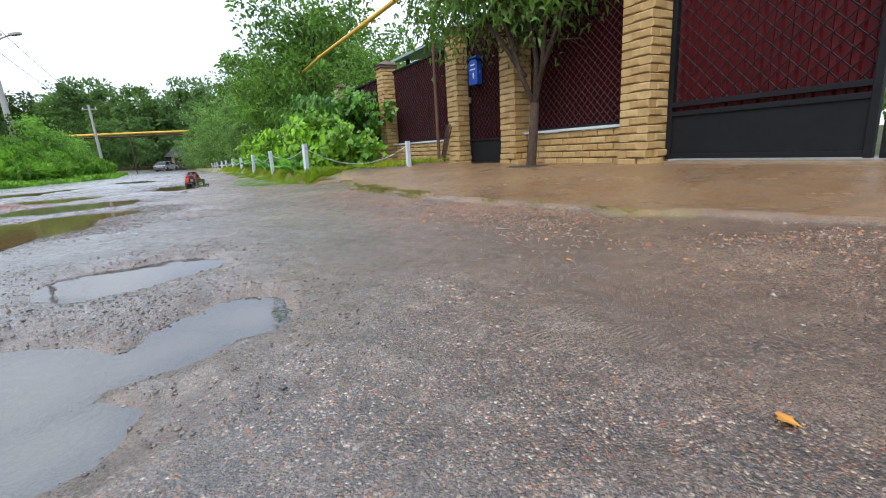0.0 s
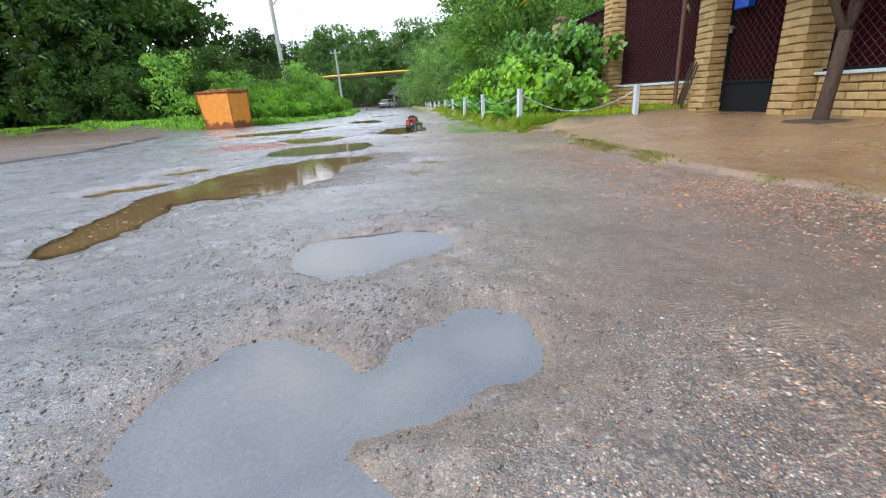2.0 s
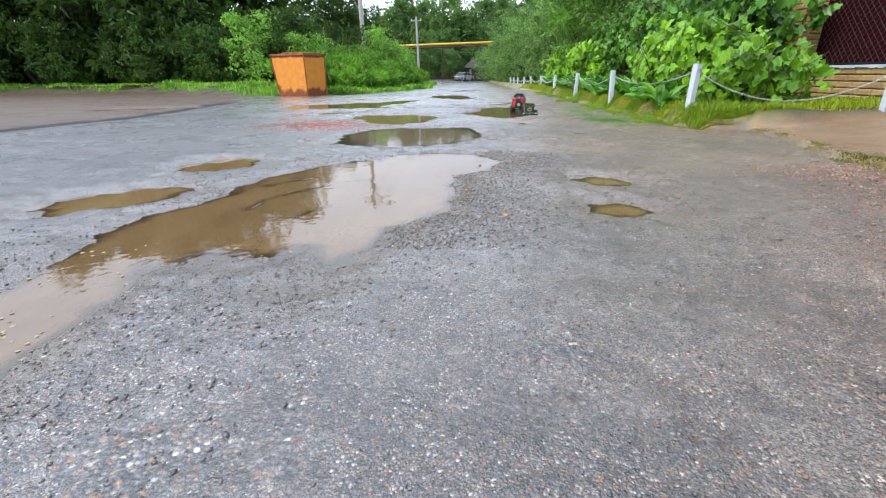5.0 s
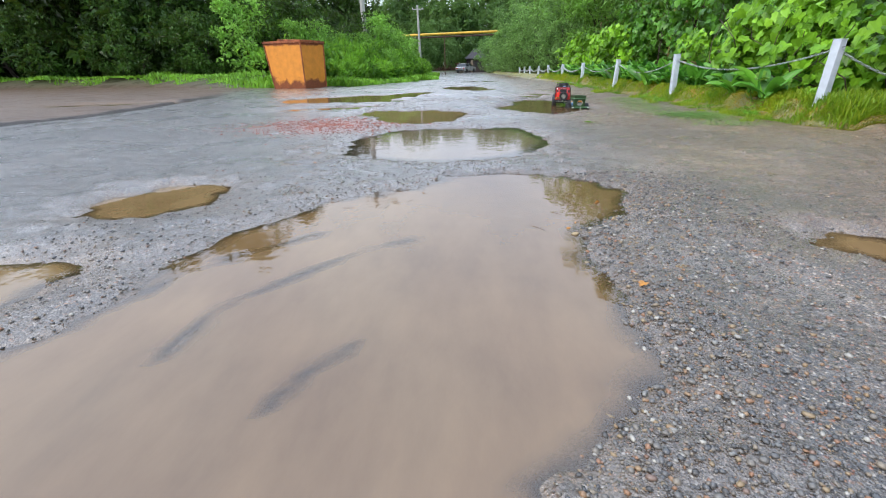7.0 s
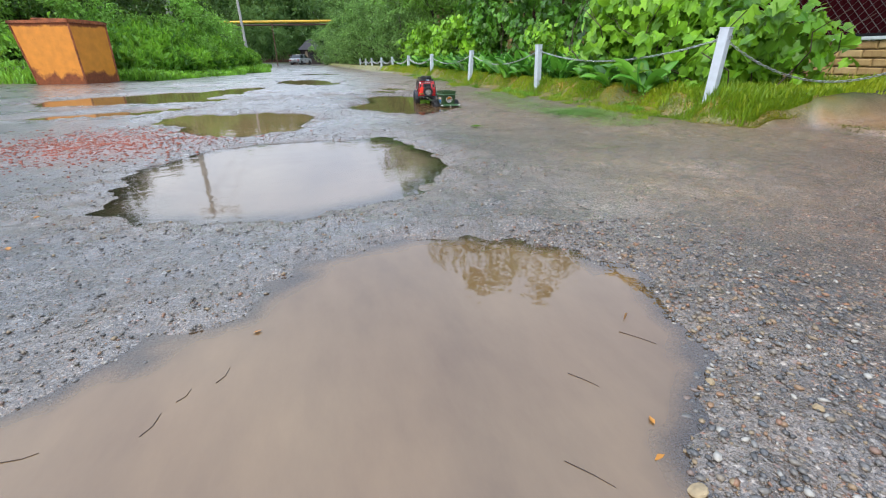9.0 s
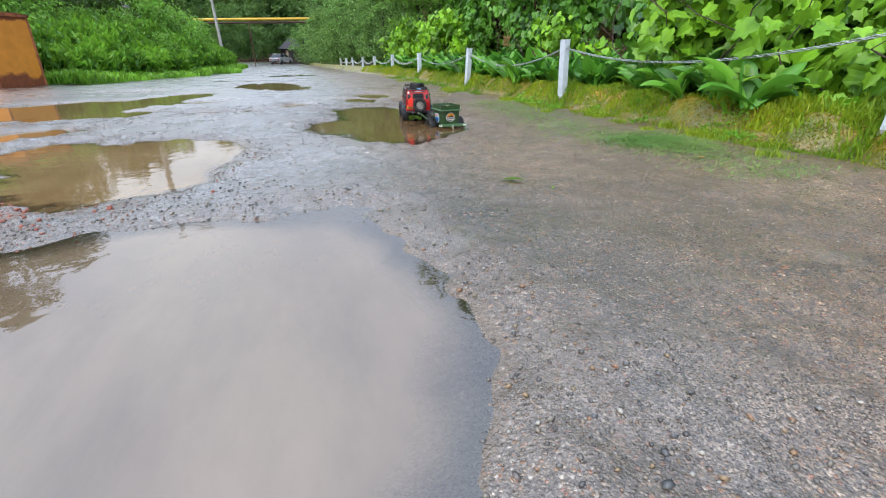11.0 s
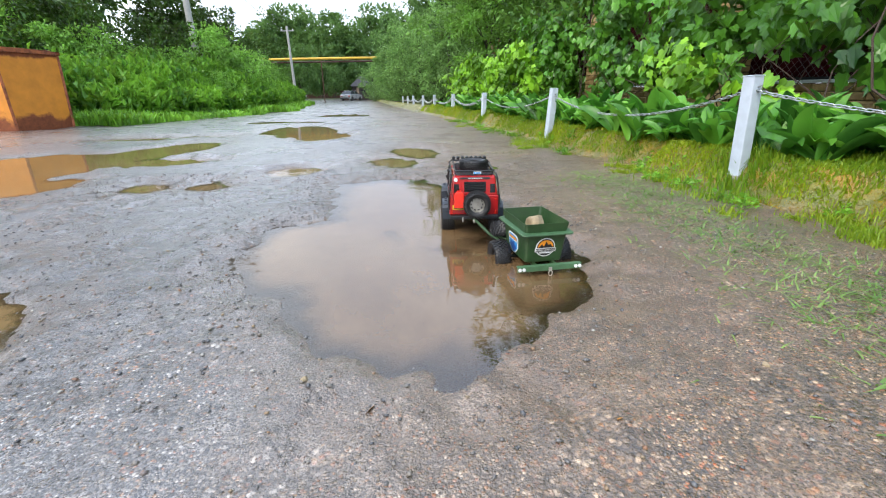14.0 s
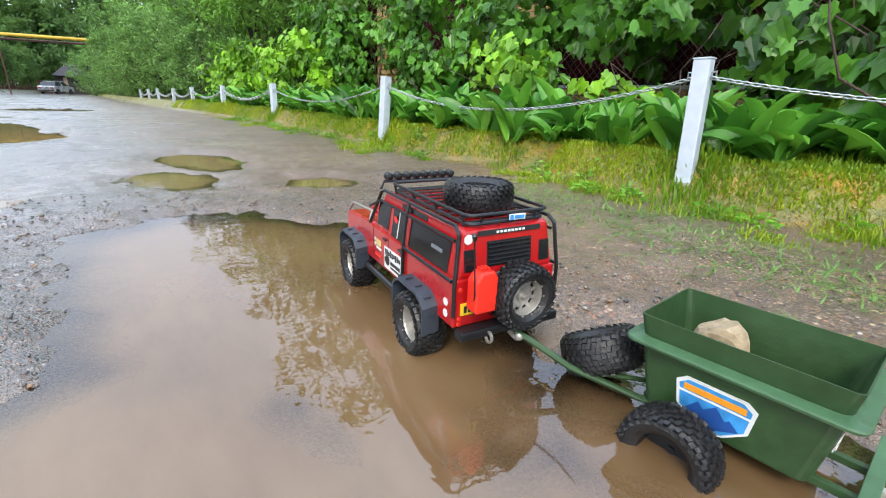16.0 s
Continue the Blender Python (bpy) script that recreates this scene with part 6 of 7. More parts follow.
utility_pole(-6.45, 26.0, 6.3, True)
utility_pole(-6.9, 50.0, 6.0, False)
for _k, _sx in enumerate((-0.45, 0.45)):
    bm = bmesh.new()
    _a, _b = Vector((-6.5 + _sx, 26, 6.1)), Vector((-7.0 + _sx, 50, 5.5))
    tube(bm, [_a.lerp(_b, s) - Vector((0, 0, 1.6 * s * (1 - s) * 0.8)) for s in np.linspace(0, 1, 14)], 0.012, 5)
    tagged(part("power_cable", bm, M_BLACKSTEEL), "thin dark overhead power cable between the poles", "cable", "overhead cables")


def far_car():
    p = thing("parked_car", pose(-3.35, 80, FAR(80), 0, 0, -24), "silver saloon car parked at the end of the road", "car")
    silver, glass, black = plain("silver_car_paint", (0.50, 0.52, 0.54), 0.3, 0.6), plain("car_glass", (0.02, 0.025, 0.03), 0.08), plain("car_tyre", (0.02, 0.02, 0.02), 0.8)
    bm = bmesh.new()
    prism(bm, [(-2.1, 0.3), (-2.1, 0.82), (-1.95, 0.9), (-1.2, 0.95), (1.0, 0.95), (2.0, 0.80), (2.1, 0.55), (2.1, 0.3), (1.72, 0.3), (1.6, 0.55), (1.3, 0.66), (1.0, 0.55), (0.9, 0.3), (-0.95, 0.3), (-1.05, 0.55), (-1.35, 0.66), (-1.65, 0.55), (-1.75, 0.3)], -0.82, 0.82)
    rounded(part("body", tidy(bm), silver, p), 0.06)
    bm = bmesh.new()
    a = [bm.verts.new((sx * 0.78, y, 0.94)) for sx, y in ((-1, -1.7), (1, -1.7), (1, 1.05), (-1, 1.05))]
    b = [bm.verts.new((sx * 0.60, y, 1.40)) for sx, y in ((-1, -1.15), (1, -1.15), (1, 0.35), (-1, 0.35))]
    for k in range(4):
        bm.faces.new((a[k], a[(k + 1) % 4], b[(k + 1) % 4], b[k]))
    bm.faces.new(b)
    cab = part("cabin", tidy(bm), glass, p)
    bm = bmesh.new()
    box(bm, (0, -0.4, 1.41), (1.22, 1.55, 0.05), bevel=0.02)
    part("roof", bm, silver, p)
    for sx in (-1, 1):
        bm = bmesh.new()
        box(bm, (sx * 0.71, -0.35, 1.17), (0.05, 0.08, 0.48), (0, -21 * sx, 0))
        part("door_pillar", bm, silver, p)
        for y in (-1.35, 1.3):
            bm = bmesh.new()
            lathe(bm, [(0, -0.1), (0.2, -0.1), (0.31, -0.08), (0.31, 0.08), (0.2, 0.1), (0, 0.1)], 16, pose(sx * 0.74, y, 0.31))
            w = part("wheel", bm, black, p)
        for y, name, col in ((-2.105, "tail_light", (0.35, 0.02, 0.02)), (2.105, "headlight", (0.7, 0.7, 0.7))):
            bm = bmesh.new()
            box(bm, (sx * 0.6, y, 0.70), (0.3, 0.02, 0.14), bevel=0.008)
            part(name, bm, plain(name, col, 0.2), p)
    bm = bmesh.new()
    box(bm, (0, -2.11, 0.42), (1.5, 0.06, 0.12), bevel=0.02)
    part("bumper", bm, black, p)


far_car()
shed = thing("gate_house", pose(-1.75, 87.0, FAR(87)), "dark gate house with a grey pitched roof", "building")
M_SHED, M_SHEDROOF = plain("dark_timber", (0.028, 0.022, 0.020), 0.8), plain("grey_roofing", (0.045, 0.045, 0.052), 0.8)
bm = bmesh.new()
box(bm, (0, 0, 1.1), (3.3, 2.8, 2.3))
part("wall", bm, M_SHED, shed)
bm = bmesh.new()
_lo = [bm.verts.new((sx * 2.0, sy * 1.8, 2.2)) for sx, sy in ((-1, -1), (1, -1), (1, 1), (-1, 1))]
_hi = [bm.verts.new((sx * 0.35, 0, 3.75)) for sx in (-1, 1)]
for _f in ((_lo[0], _lo[1], _hi[1], _hi[0]), (_lo[2], _lo[3], _hi[0], _hi[1]), (_lo[1], _lo[2], _hi[1]), (_lo[3], _lo[0], _hi[0]), _lo[::-1]):
    bm.faces.new(_f)
part("roof", tidy(bm), M_SHEDROOF, shed)
bm = bmesh.new()
box(bm, (-0.75, -1.42, 1.05), (0.4, 0.05, 1.9))
part("door", bm, plain("pale_door", (0.26, 0.20, 0.14), 0.6), shed, "pale door")
bm = bmesh.new()
box(bm, (0.1, -1.42, 1.3), (0.6, 0.04, 0.7))
part("window", bm, plain("dark_pane", (0.02, 0.02, 0.025), 0.1), shed)
far_fence = thing("board_fence", pose(-7.4, 86, FAR(86)), "brown board fence under the trees beside the gate house", "fence")
for _i in range(26):
    bm = bmesh.new()
    box(bm, (-3.2 + _i * 0.26, 0, 0.75), (0.23, 0.03, 1.5 + 0.05 * (_i % 3)))
    part("board", bm, M_RUSTPOLE, far_fence)


# ---- plants ----
def leaves_mesh(name, pos, nrm, size, rng, fold=0.25, slim=0.5, droop=0.0, jit=0.35):
    """Pointed leaves, each of two folded halves, at pos, growing along nrm."""
    n = len(pos)
    d = nrm + rng.normal(0, jit, (n, 3))
    d /= np.linalg.norm(d, axis=1)[:, None] + 1e-9
    s = np.cross(d, rng.normal(0, 1, (n, 3)) * 0.6 + np.array([0, 0, 1.0]))
    s /= np.linalg.norm(s, axis=1)[:, None] + 1e-9
    u = np.cross(s, d)
    size = np.asarray(size)[:, None]
    base, tip = pos, pos + d * size - np.array([0, 0, 1.0]) * size * droop
    mid = pos + d * size * 0.45
    l, r = mid + s * size * slim * 0.5 + u * size * fold, mid - s * size * slim * 0.5 + u * size * fold
    v = np.stack([base, r, tip, l], 1).reshape(-1, 3)
    i = np.arange(n)[:, None] * 4
    f = np.concatenate([i + [0, 1, 2], i + [0, 2, 3]], 0)
    return arrays(name, v, f)


def lobed_mesh(name, pos, nrm, size, rng, slim=0.95):
    """Broad vine leaves: a notched, lobed outline folded on the midrib."""
    out = np.array([(0, 0.0), (0.30, -0.14), (0.52, 0.10), (0.40, 0.34), (0.50, 0.62), (0.24, 0.66), (0.0, 1.0)])
    n = len(pos)
    face = nrm + rng.normal(0, 0.65, (n, 3))
    face /= np.linalg.norm(face, axis=1)[:, None]
    down = np.array([0, 0, -1.0]) + rng.normal(0, 0.55, (n, 3))
    d = down - face * (down * face).sum(1)[:, None]
    d /= np.linalg.norm(d, axis=1)[:, None] + 1e-9
    s = np.cross(face, d)
    size = np.asarray(size)[:, None]
    cup = rng.uniform(-0.05, 0.28, (n, 1))
    cols = []
    for x, y in out:
        for sg in ((1, -1) if x > 0 else (1,)):
            cols.append(pos + (d * y + s * (x * sg * slim) + face * (abs(x) * cup - 0.22 * y * y)) * size)
    v = np.stack(cols, 1)
    k = v.shape[1]
    # order: base, then right/left pairs, tip
    pairs = [(1 + 2 * j, 2 + 2 * j) for j in range(5)]
    right, left = [0] + [a for a, _ in pairs] + [k - 1], [0] + [b for _, b in pairs] + [k - 1]
    i = np.arange(n)[:, None] * k
    f = (i + np.array(right)[None]).tolist() + (i + np.array(left[::-1])[None]).tolist()
    return arrays(name, v.reshape(-1, 3), f)


def limbs(bm, rng, height, spread, count, r0, start=0.25, seg=6, lean=0.0):
    """A trunk with limbs; returns the limb ends."""
    top = Vector((rng.normal(0, 0.1) * height * 0.3 + lean, rng.normal(0, 0.1) * height * 0.3, height * 0.8))
    bend = Vector((rng.normal(0, 0.05), rng.normal(0, 0.05), 0)) * height
    stem = [top * s + bend * math.sin(s * 3.1) - Vector((0, 0, 0.15 * (1 - s))) for s in np.linspace(0, 1, 7)]
    tube(bm, stem, r0, seg, r2=r0 * 0.3)
    ends = []
    for i in range(count):
        s = start + (0.95 - start) * rng.random()
        k = min(5, int(s * 6))
        p = stem[k].lerp(stem[k + 1], s * 6 - k)
        a = rng.random() * math.tau
        out = Vector((math.cos(a), math.sin(a), rng.uniform(0.2, 0.9))) * spread * rng.uniform(0.45, 1.0) * (1.1 - 0.5 * s)
        q = p + out * 0.5 + Vector((0, 0, out.length * 0.12))
        e = p + out
        tube(bm, [p, q, e], r0 * 0.42 * (1.1 - s), 5, r2=r0 * 0.06)
        ends += [q, e]
    return ends


def tree_mesh(seed, height, spread, leaves, size, low=0.25, clump=0.30, slim=0.5, limbs_n=16, r0=0.10):
    """Trunk and leaf meshes of one tree: limbs, and leaf clumps along and round them."""
    rng = np.random.default_rng(seed)
    bm = bmesh.new()
    ends = limbs(bm, rng, height, spread, limbs_n, r0, low)
    trunk = bpy.data.meshes.new("trunk")
    bm.to_mesh(trunk)
    bm.free()
    cents = [np.array(e) for e in ends]
    extra = limbs_n * 3
    for _ in range(extra):
        a, z = rng.random() * math.tau, rng.uniform(low * 0.8, 1.0)
        r = spread * math.sqrt(rng.random()) * (0.5 + 0.75 * math.sin(math.pi * min(1, (z - low * 0.6) / (1.12 - low * 0.6)) ** 0.8))
        cents.append(np.array([r * math.cos(a), r * math.sin(a), z * height]))
    cents = np.array(cents)
    w = rng.uniform(0.4, 1.6, len(cents))
    pick = rng.choice(len(cents), leaves, p=w / w.sum())
    rad = (spread * clump) * rng.uniform(0.5, 1.25, len(cents))
    dirs = rng.normal(0, 1, (leaves, 3))
    dirs /= np.linalg.norm(dirs, axis=1)[:, None]
    rr = rng.random(leaves) ** 0.45
    pos = cents[pick] + dirs * (rad[pick] * rr)[:, None] * np.array([1, 1, 0.75])
    pos[:, 2] = np.maximum(pos[:, 2], 0.05)
    nrm = dirs * 0.8 + np.array([0, 0, 0.25])
    return trunk, leaves_mesh("crown", pos, nrm, size * rng.uniform(0.6, 1.3, leaves), rng, slim=slim, droop=0.15)


def make_tree(name, meshes, mat, bark, m, label, category="tree", group=""):
    t = thing(name, m, label, category, group)
    part_of("trunk", meshes[0], bark, t)
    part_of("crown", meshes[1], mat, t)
    return t


def grow(proto, spots, seed, lo=0.85, hi=1.2):
    rng = random.Random(seed)
    for x, y, s in spots:
        k = s * rng.uniform(lo, hi)
        copy_thing(proto, pose(x, y, gz(x, y) - 0.05, 0, 0, rng.uniform(0, 360)) @ Matrix.Diagonal((k, k, k * rng.uniform(0.92, 1.1), 1)))


broad = [tree_mesh(s, 6.2, 2.3, 6000, 0.27, 0.10, 0.22, limbs_n=22) for s in (1, 2)]
shrub = [tree_mesh(s, 2.6, 1.35, 4500, 0.145, 0.05, 0.27, limbs_n=18, r0=0.05) for s in (3, 4)]
willow = [tree_mesh(s, 6.0, 2.2, 8600, 0.20, 0.05, 0.19, slim=0.32, limbs_n=30) for s in (5, 6)]
light = tree_mesh(9, 6.4, 2.7, 7800, 0.19, 0.22, 0.25, limbs_n=22)

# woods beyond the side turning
_P = [make_tree("broadleaf_tree", broad[i], M_LEAFSHADE, M_BARKDARK, pose(-12 - 3.2 * i, 26.0, gz(-12, 26), 0, 0, 40 * i) @ Matrix.Scale(1.1, 4), "dense dark green broadleaf tree at the wood's edge, shade put into its leaf colour", "tree", "trees of the wood's edge") for i in (0, 1)]
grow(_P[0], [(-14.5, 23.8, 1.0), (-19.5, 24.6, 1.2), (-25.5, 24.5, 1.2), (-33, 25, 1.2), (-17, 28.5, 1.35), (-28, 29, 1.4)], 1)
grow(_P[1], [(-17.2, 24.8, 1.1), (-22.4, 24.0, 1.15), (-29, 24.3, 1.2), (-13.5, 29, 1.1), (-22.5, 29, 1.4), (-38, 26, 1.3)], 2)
_S = [make_tree("bush", shrub[i], (M_LEAFSHADE, M_LEAFMID)[i], M_BARKDARK, pose(-8.0 - 2 * i, 22.0, gz(-8, 22)), "leafy green bush at the wood's edge", "bush", "bushes beside the road") for i in (0, 1)]
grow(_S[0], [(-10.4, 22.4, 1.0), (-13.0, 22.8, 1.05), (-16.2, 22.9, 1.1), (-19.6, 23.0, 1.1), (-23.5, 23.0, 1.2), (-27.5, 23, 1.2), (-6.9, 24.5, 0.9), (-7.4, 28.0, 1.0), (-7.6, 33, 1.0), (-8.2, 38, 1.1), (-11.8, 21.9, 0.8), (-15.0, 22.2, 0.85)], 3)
grow(_S[1], [(-7.3, 20.6, 0.72), (-6.1, 22.4, 0.62), (-5.5, 25.2, 0.72), (-5.9, 20.2, 0.32), (-7.6, 18.9, 0.42), (-4.8, 22.6, 0.34), (-4.4, 25.0, 0.36), (-5.6, 28.5, 0.65), (-6.2, 31.5, 0.7), (-6.6, 36.0, 0.7), (-7.2, 41.0, 0.7), (-7.8, 46, 0.8)], 4)
_Q = [make_tree("broadleaf_tree", broad[i], M_LEAFMID, M_BARKDARK, pose(-9.6 - 0.4 * i, 33.0 + 6 * i, gz(-8, 33), 0, 0, 70 + 90 * i) @ Matrix.Scale(0.8, 4), "mid green broadleaf tree beside the road", "tree", "trees along the road") for i in (0, 1)]
grow(_Q[0], [(-9.4, 24.0, 0.55), (-15.2, 23.4, 0.72), (-11.2, 34, 0.7), (-10.0, 46, 0.85), (-11.2, 54, 0.9), (-12.0, 40, 1.0), (-13.5, 47, 1.1)], 5)

# overgrown side towards the wall
_W = [make_tree("willow_bush", willow[i], M_LEAFGREY, M_BARKDARK, pose(2.9 - 0.6 * i, 27.5 + 4.5 * i, gz(2.7, 28), 0, 0, 60 * i) @ Matrix.Scale(0.66, 4), "tall grey-green willow bush overhanging the verge", "bush", "willow bushes on the verge") for i in (0, 1)]
grow(_W[0], [(1.5, 34.0, 0.95), (1.2, 46.0, 1.0), (5.6, 21.0, 0.85), (2.4, 66, 1.3)], 6)
grow(_W[1], [(0.1, 61.0, 1.05), (1.7, 36.5, 0.95), (1.3, 41.0, 1.0), (4.9, 30.5, 1.2), (1.7, 54, 1.15), (4.0, 38, 1.4), (5.4, 27, 1.15)], 7)
_L = make_tree("broadleaf_tree", light, M_LEAFYARD, M_BARKDARK, pose(4.9, 17.6, 0.1, 0, 0, 10) @ Matrix.Scale(1.0, 4), "open-crowned green tree behind the wall", "tree", "trees behind the wall")
grow(_L, [(3.5, 22.0, 0.78), (7.6, 19.5, 0.80), (6.0, 24.0, 0.95), (9.5, 16.5, 0.62), (8.5, 26, 1.0), (5.2, 13.0, 0.5)], 8, 0.95, 1.08)
grow(_P[1], [(6.2, 37, 1.0), (6.0, 45, 1.1), (8.5, 31, 1.0)], 9)


# far pines close the view
_pm = [tree_mesh(s, 9.0, 2.5, 5200, 0.42, 0.16, 0.24, slim=0.42, limbs_n=26, r0=0.16) for s in (21, 22)]
_F = [make_tree("pine_tree", _pm[i], M_PINEHAZE, M_BARKDARK, pose(-8.0 + 5 * i, 93.0, FAR(93)) @ Matrix.Scale(1.2, 4), "far pine tree closing the road, haze put into its needle colour", "tree", "far pines") for i in (0, 1)]
for _k, _proto in enumerate(_F):
    grow(_proto, [(-24 + 5.2 * j + 2.6 * _k, 91 + 4 * ((j * 7 + _k * 3) % 4), 1.1 + 0.12 * ((j + _k) % 3)) for j in range(9)], 30 + _k, 0.9, 1.1)
grow(_Q[1], [(-14, 72, 1.1), (-12, 82, 1.1), (-18, 66, 1.2), (3.4, 82, 1.1), (6, 74, 1.3)], 35)
grow(_F[0], [(4.0, 62, 0.55), (-7.2, 75, 0.42), (-9.0, 73, 0.5), (-6.2, 84, 0.38)], 33)
_spruce = copy_thing(_F[1], pose(3.4, 43, FAR(43)) @ Matrix.Scale(0.62, 4))

# the far wood, a band of treetops right round the horizon, in the haze-paled green
_rng = np.random.default_rng(77)
_n = 20000
_a = _rng.random(_n) * math.tau
_d = 105 + 30 * _rng.random(_n)
_h = (5 + 7 * field(_a * 40, _d * 0.1, 0.6, 3) + 3 * field(_a * 90, 0, 1.0, 5)) * np.sqrt(_rng.random(_n))
_pos = np.stack([_d * np.cos(_a), 10 + _d * np.sin(_a), _h - 0.8], -1)
tagged(part_of("far_woods", leaves_mesh("far_woods", _pos, np.tile([0, 0, 1.0], (_n, 1)), _rng.uniform(1.4, 3.0, _n), _rng, slim=0.8, jit=1.0), M_PINEHAZE), "green band of distant woods round the horizon, colour paled as haze", "woods", kind="stuff")


# the street tree in front of the wall
def street_tree():
    t = thing("street_tree", pose(3.62, 4.58, 0.13), "small street tree with a forked grey-brown trunk and long narrow leaves", "tree")
    rng = np.random.default_rng(5)
    bm = bmesh.new()
    tube(bm, [(0, 0, -0.1), (0.0, 0, 0.06), (0.02, -0.02, 0.4), (0.05, -0.02, 0.78)], 0.068, 10, r2=0.052)
    ends = []
    for pts in ([(0.05, -0.02, 0.74), (-0.04, 0.14, 1.15), (-0.10, 0.34, 1.75), (-0.3, 0.6, 2.5)], [(0.05, -0.02, 0.74), (0.10, -0.10, 1.2), (0.06, -0.22, 1.9), (-0.1, -0.4, 2.8)],
                [(0.06, -0.02, 0.72), (0.14, 0.05, 1.3), (0.10, 0.18, 2.0), (0.2, 0.2, 2.9)], [(0.06, -0.06, 1.0), (0.15, -0.3, 1.6), (0.05, -0.75, 2.25)], [(0.0, 0.1, 1.1), (-0.15, 0.5, 1.7), (-0.1, 1.0, 2.1)], [(-0.05, 0.2, 1.4), (0.1, 0.7, 2.0), (0.1, 1.3, 2.3)]):
        tube(bm, pts, 0.038, 8, r2=0.013)
        for k in range(9):
            s = rng.uniform(0.45, 1.0) * (len(pts) - 1)
            i = min(len(pts) - 2, int(s))
            p = Vector(pts[i]).lerp(Vector(pts[i + 1]), s - i)
            a = rng.random() * math.tau
            e = p + Vector((math.cos(a) * 0.75, math.sin(a) * 1.1, rng.uniform(-0.35, 0.55)))
            q = (p + e) / 2 + Vector((0, 0, 0.14))
            tube(bm, [p, q, e], 0.013, 5, r2=0.004)
            ends += [q, e, e + Vector((0, 0, -0.15))]
    part("trunk", bm, M_BARK, t, smooth=True)
    c = np.array([e[:] for e in ends])
    c = c[c[:, 2] > 1.55]
    pick = rng.integers(0, len(c), 6500)
    pos = c[pick] + rng.normal(0, 0.16, (6500, 3))
    part_of("crown", leaves_mesh("crown", pos, rng.normal(0, 1, (6500, 3)) + [0, 0, -0.6], rng.uniform(0.06, 0.12, 6500), rng, slim=0.28, droop=0.3), M_LEAFSTREET, t)
    bm = bmesh.new()
    lathe(bm, [(0, 0.006), (0.25, 0.004), (0.31, -0.006)], 20, pose(0, 0, 0.0, 0, -90, 0))
    tagged(part("tree_pit", bm, M_BARKDARK, m=pose(3.60, 4.58, gz(3.6, 4.58) - 0.002)), "round patch of dark soil at the foot of the street tree", "soil", kind="structure")


street_tree()


# vines over the wall, and the lime-green vine bush at the corner
def vine(name, n, box_lo, box_hi, size, seed, label, face=(-0.8, -0.3, 0.5), hollow=0.5, stems=6):
    rng = np.random.default_rng(seed)
    lo, hi = np.array(box_lo), np.array(box_hi)
    k = max(8, n // 42)
    c = lo + (hi - lo) * rng.random((k, 3))
    c[:, 2] = lo[2] + (hi[2] - lo[2]) * rng.random(k) ** 0.9
    dirs = rng.normal(0, 1, (n, 3))
    dirs /= np.linalg.norm(dirs, axis=1)[:, None]
    pos = c[rng.integers(0, k, n)] + dirs * (0.26 * rng.random(n) ** 0.5)[:, None]
    pos[:, 2] = np.maximum(pos[:, 2], lo[2] - 0.05)
    t = thing(name, pose(0, 0, 0), label, "vine")
    for _ in range(stems):
        bm = bmesh.new()
        x, y = lo[0] + (hi[0] - lo[0]) * rng.random(), lo[1] + (hi[1] - lo[1]) * rng.random()
        pts = [Vector((x, y, 0.1))]
        for s in range(5):
            pts.append(pts[-1] + Vector((rng.normal(0, 0.12), rng.normal(0, 0.2), (hi[2] - 0.1) / 5)))
        tube(bm, pts, 0.007, 5, r2=0.003)
        part("stem", bm, M_BARK, t)
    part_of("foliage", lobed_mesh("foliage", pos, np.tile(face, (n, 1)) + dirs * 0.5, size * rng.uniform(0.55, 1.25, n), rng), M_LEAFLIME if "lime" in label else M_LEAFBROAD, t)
    return t


vine("vine_bush", 3300, (1.5, 7.8, 0.22), (2.6, 9.15, 0.82), 0.10, 41, "lush lime-green vine bush spilling over the chain fence")
vine("vine_bush", 1000, (1.6, 8.1, 0.6), (2.3, 9.2, 1.10), 0.105, 42, "tall lime-green vine climbing above the corner bush")
vine("wall_vine", 2500, (2.6, 9.3, 0.95), (3.75, 12.9, 1.72), 0.118, 43, "dark green vine hanging thickly over the wall")
vine("wall_vine", 200, (1.9, 9.3, 0.5), (2.5, 10.2, 0.95), 0.12, 48, "green vine leaning out over the chain fence")
vine("wall_vine", 300, (2.8, 11.0, 0.45), (3.6, 12.9, 1.2), 0.12, 47, "loose trailing green vine below the wall's overgrowth")
vine("wall_vine", 2800, (3.0, 12.9, 0.6), (3.8, 19.5, 1.95), 0.12, 44, "broad green vine covering the wall")
vine("vine_bush", 520, (1.75, 7.45, 0.14), (2.7, 8.0, 0.70), 0.10, 50, "lime-green vine shoots spilling towards the apron")
vine("wall_vine", 1300, (3.05, 15.0, 0.35), (3.6, 18.6, 2.25), 0.12, 49, "green vine hanging down over a pillar of the wall")
vine("verge_shrub", 3000, (1.9, 16.8, 0.15), (3.1, 22.5, 1.25), 0.135, 45, "rounded lime-green shrub on the verge by the wall")
vine("wall_vine", 450, (2.0, 9.8, 0.3), (2.8, 12.5, 0.8), 0.10, 46, "young lime green vine shoots among the broad leaves")


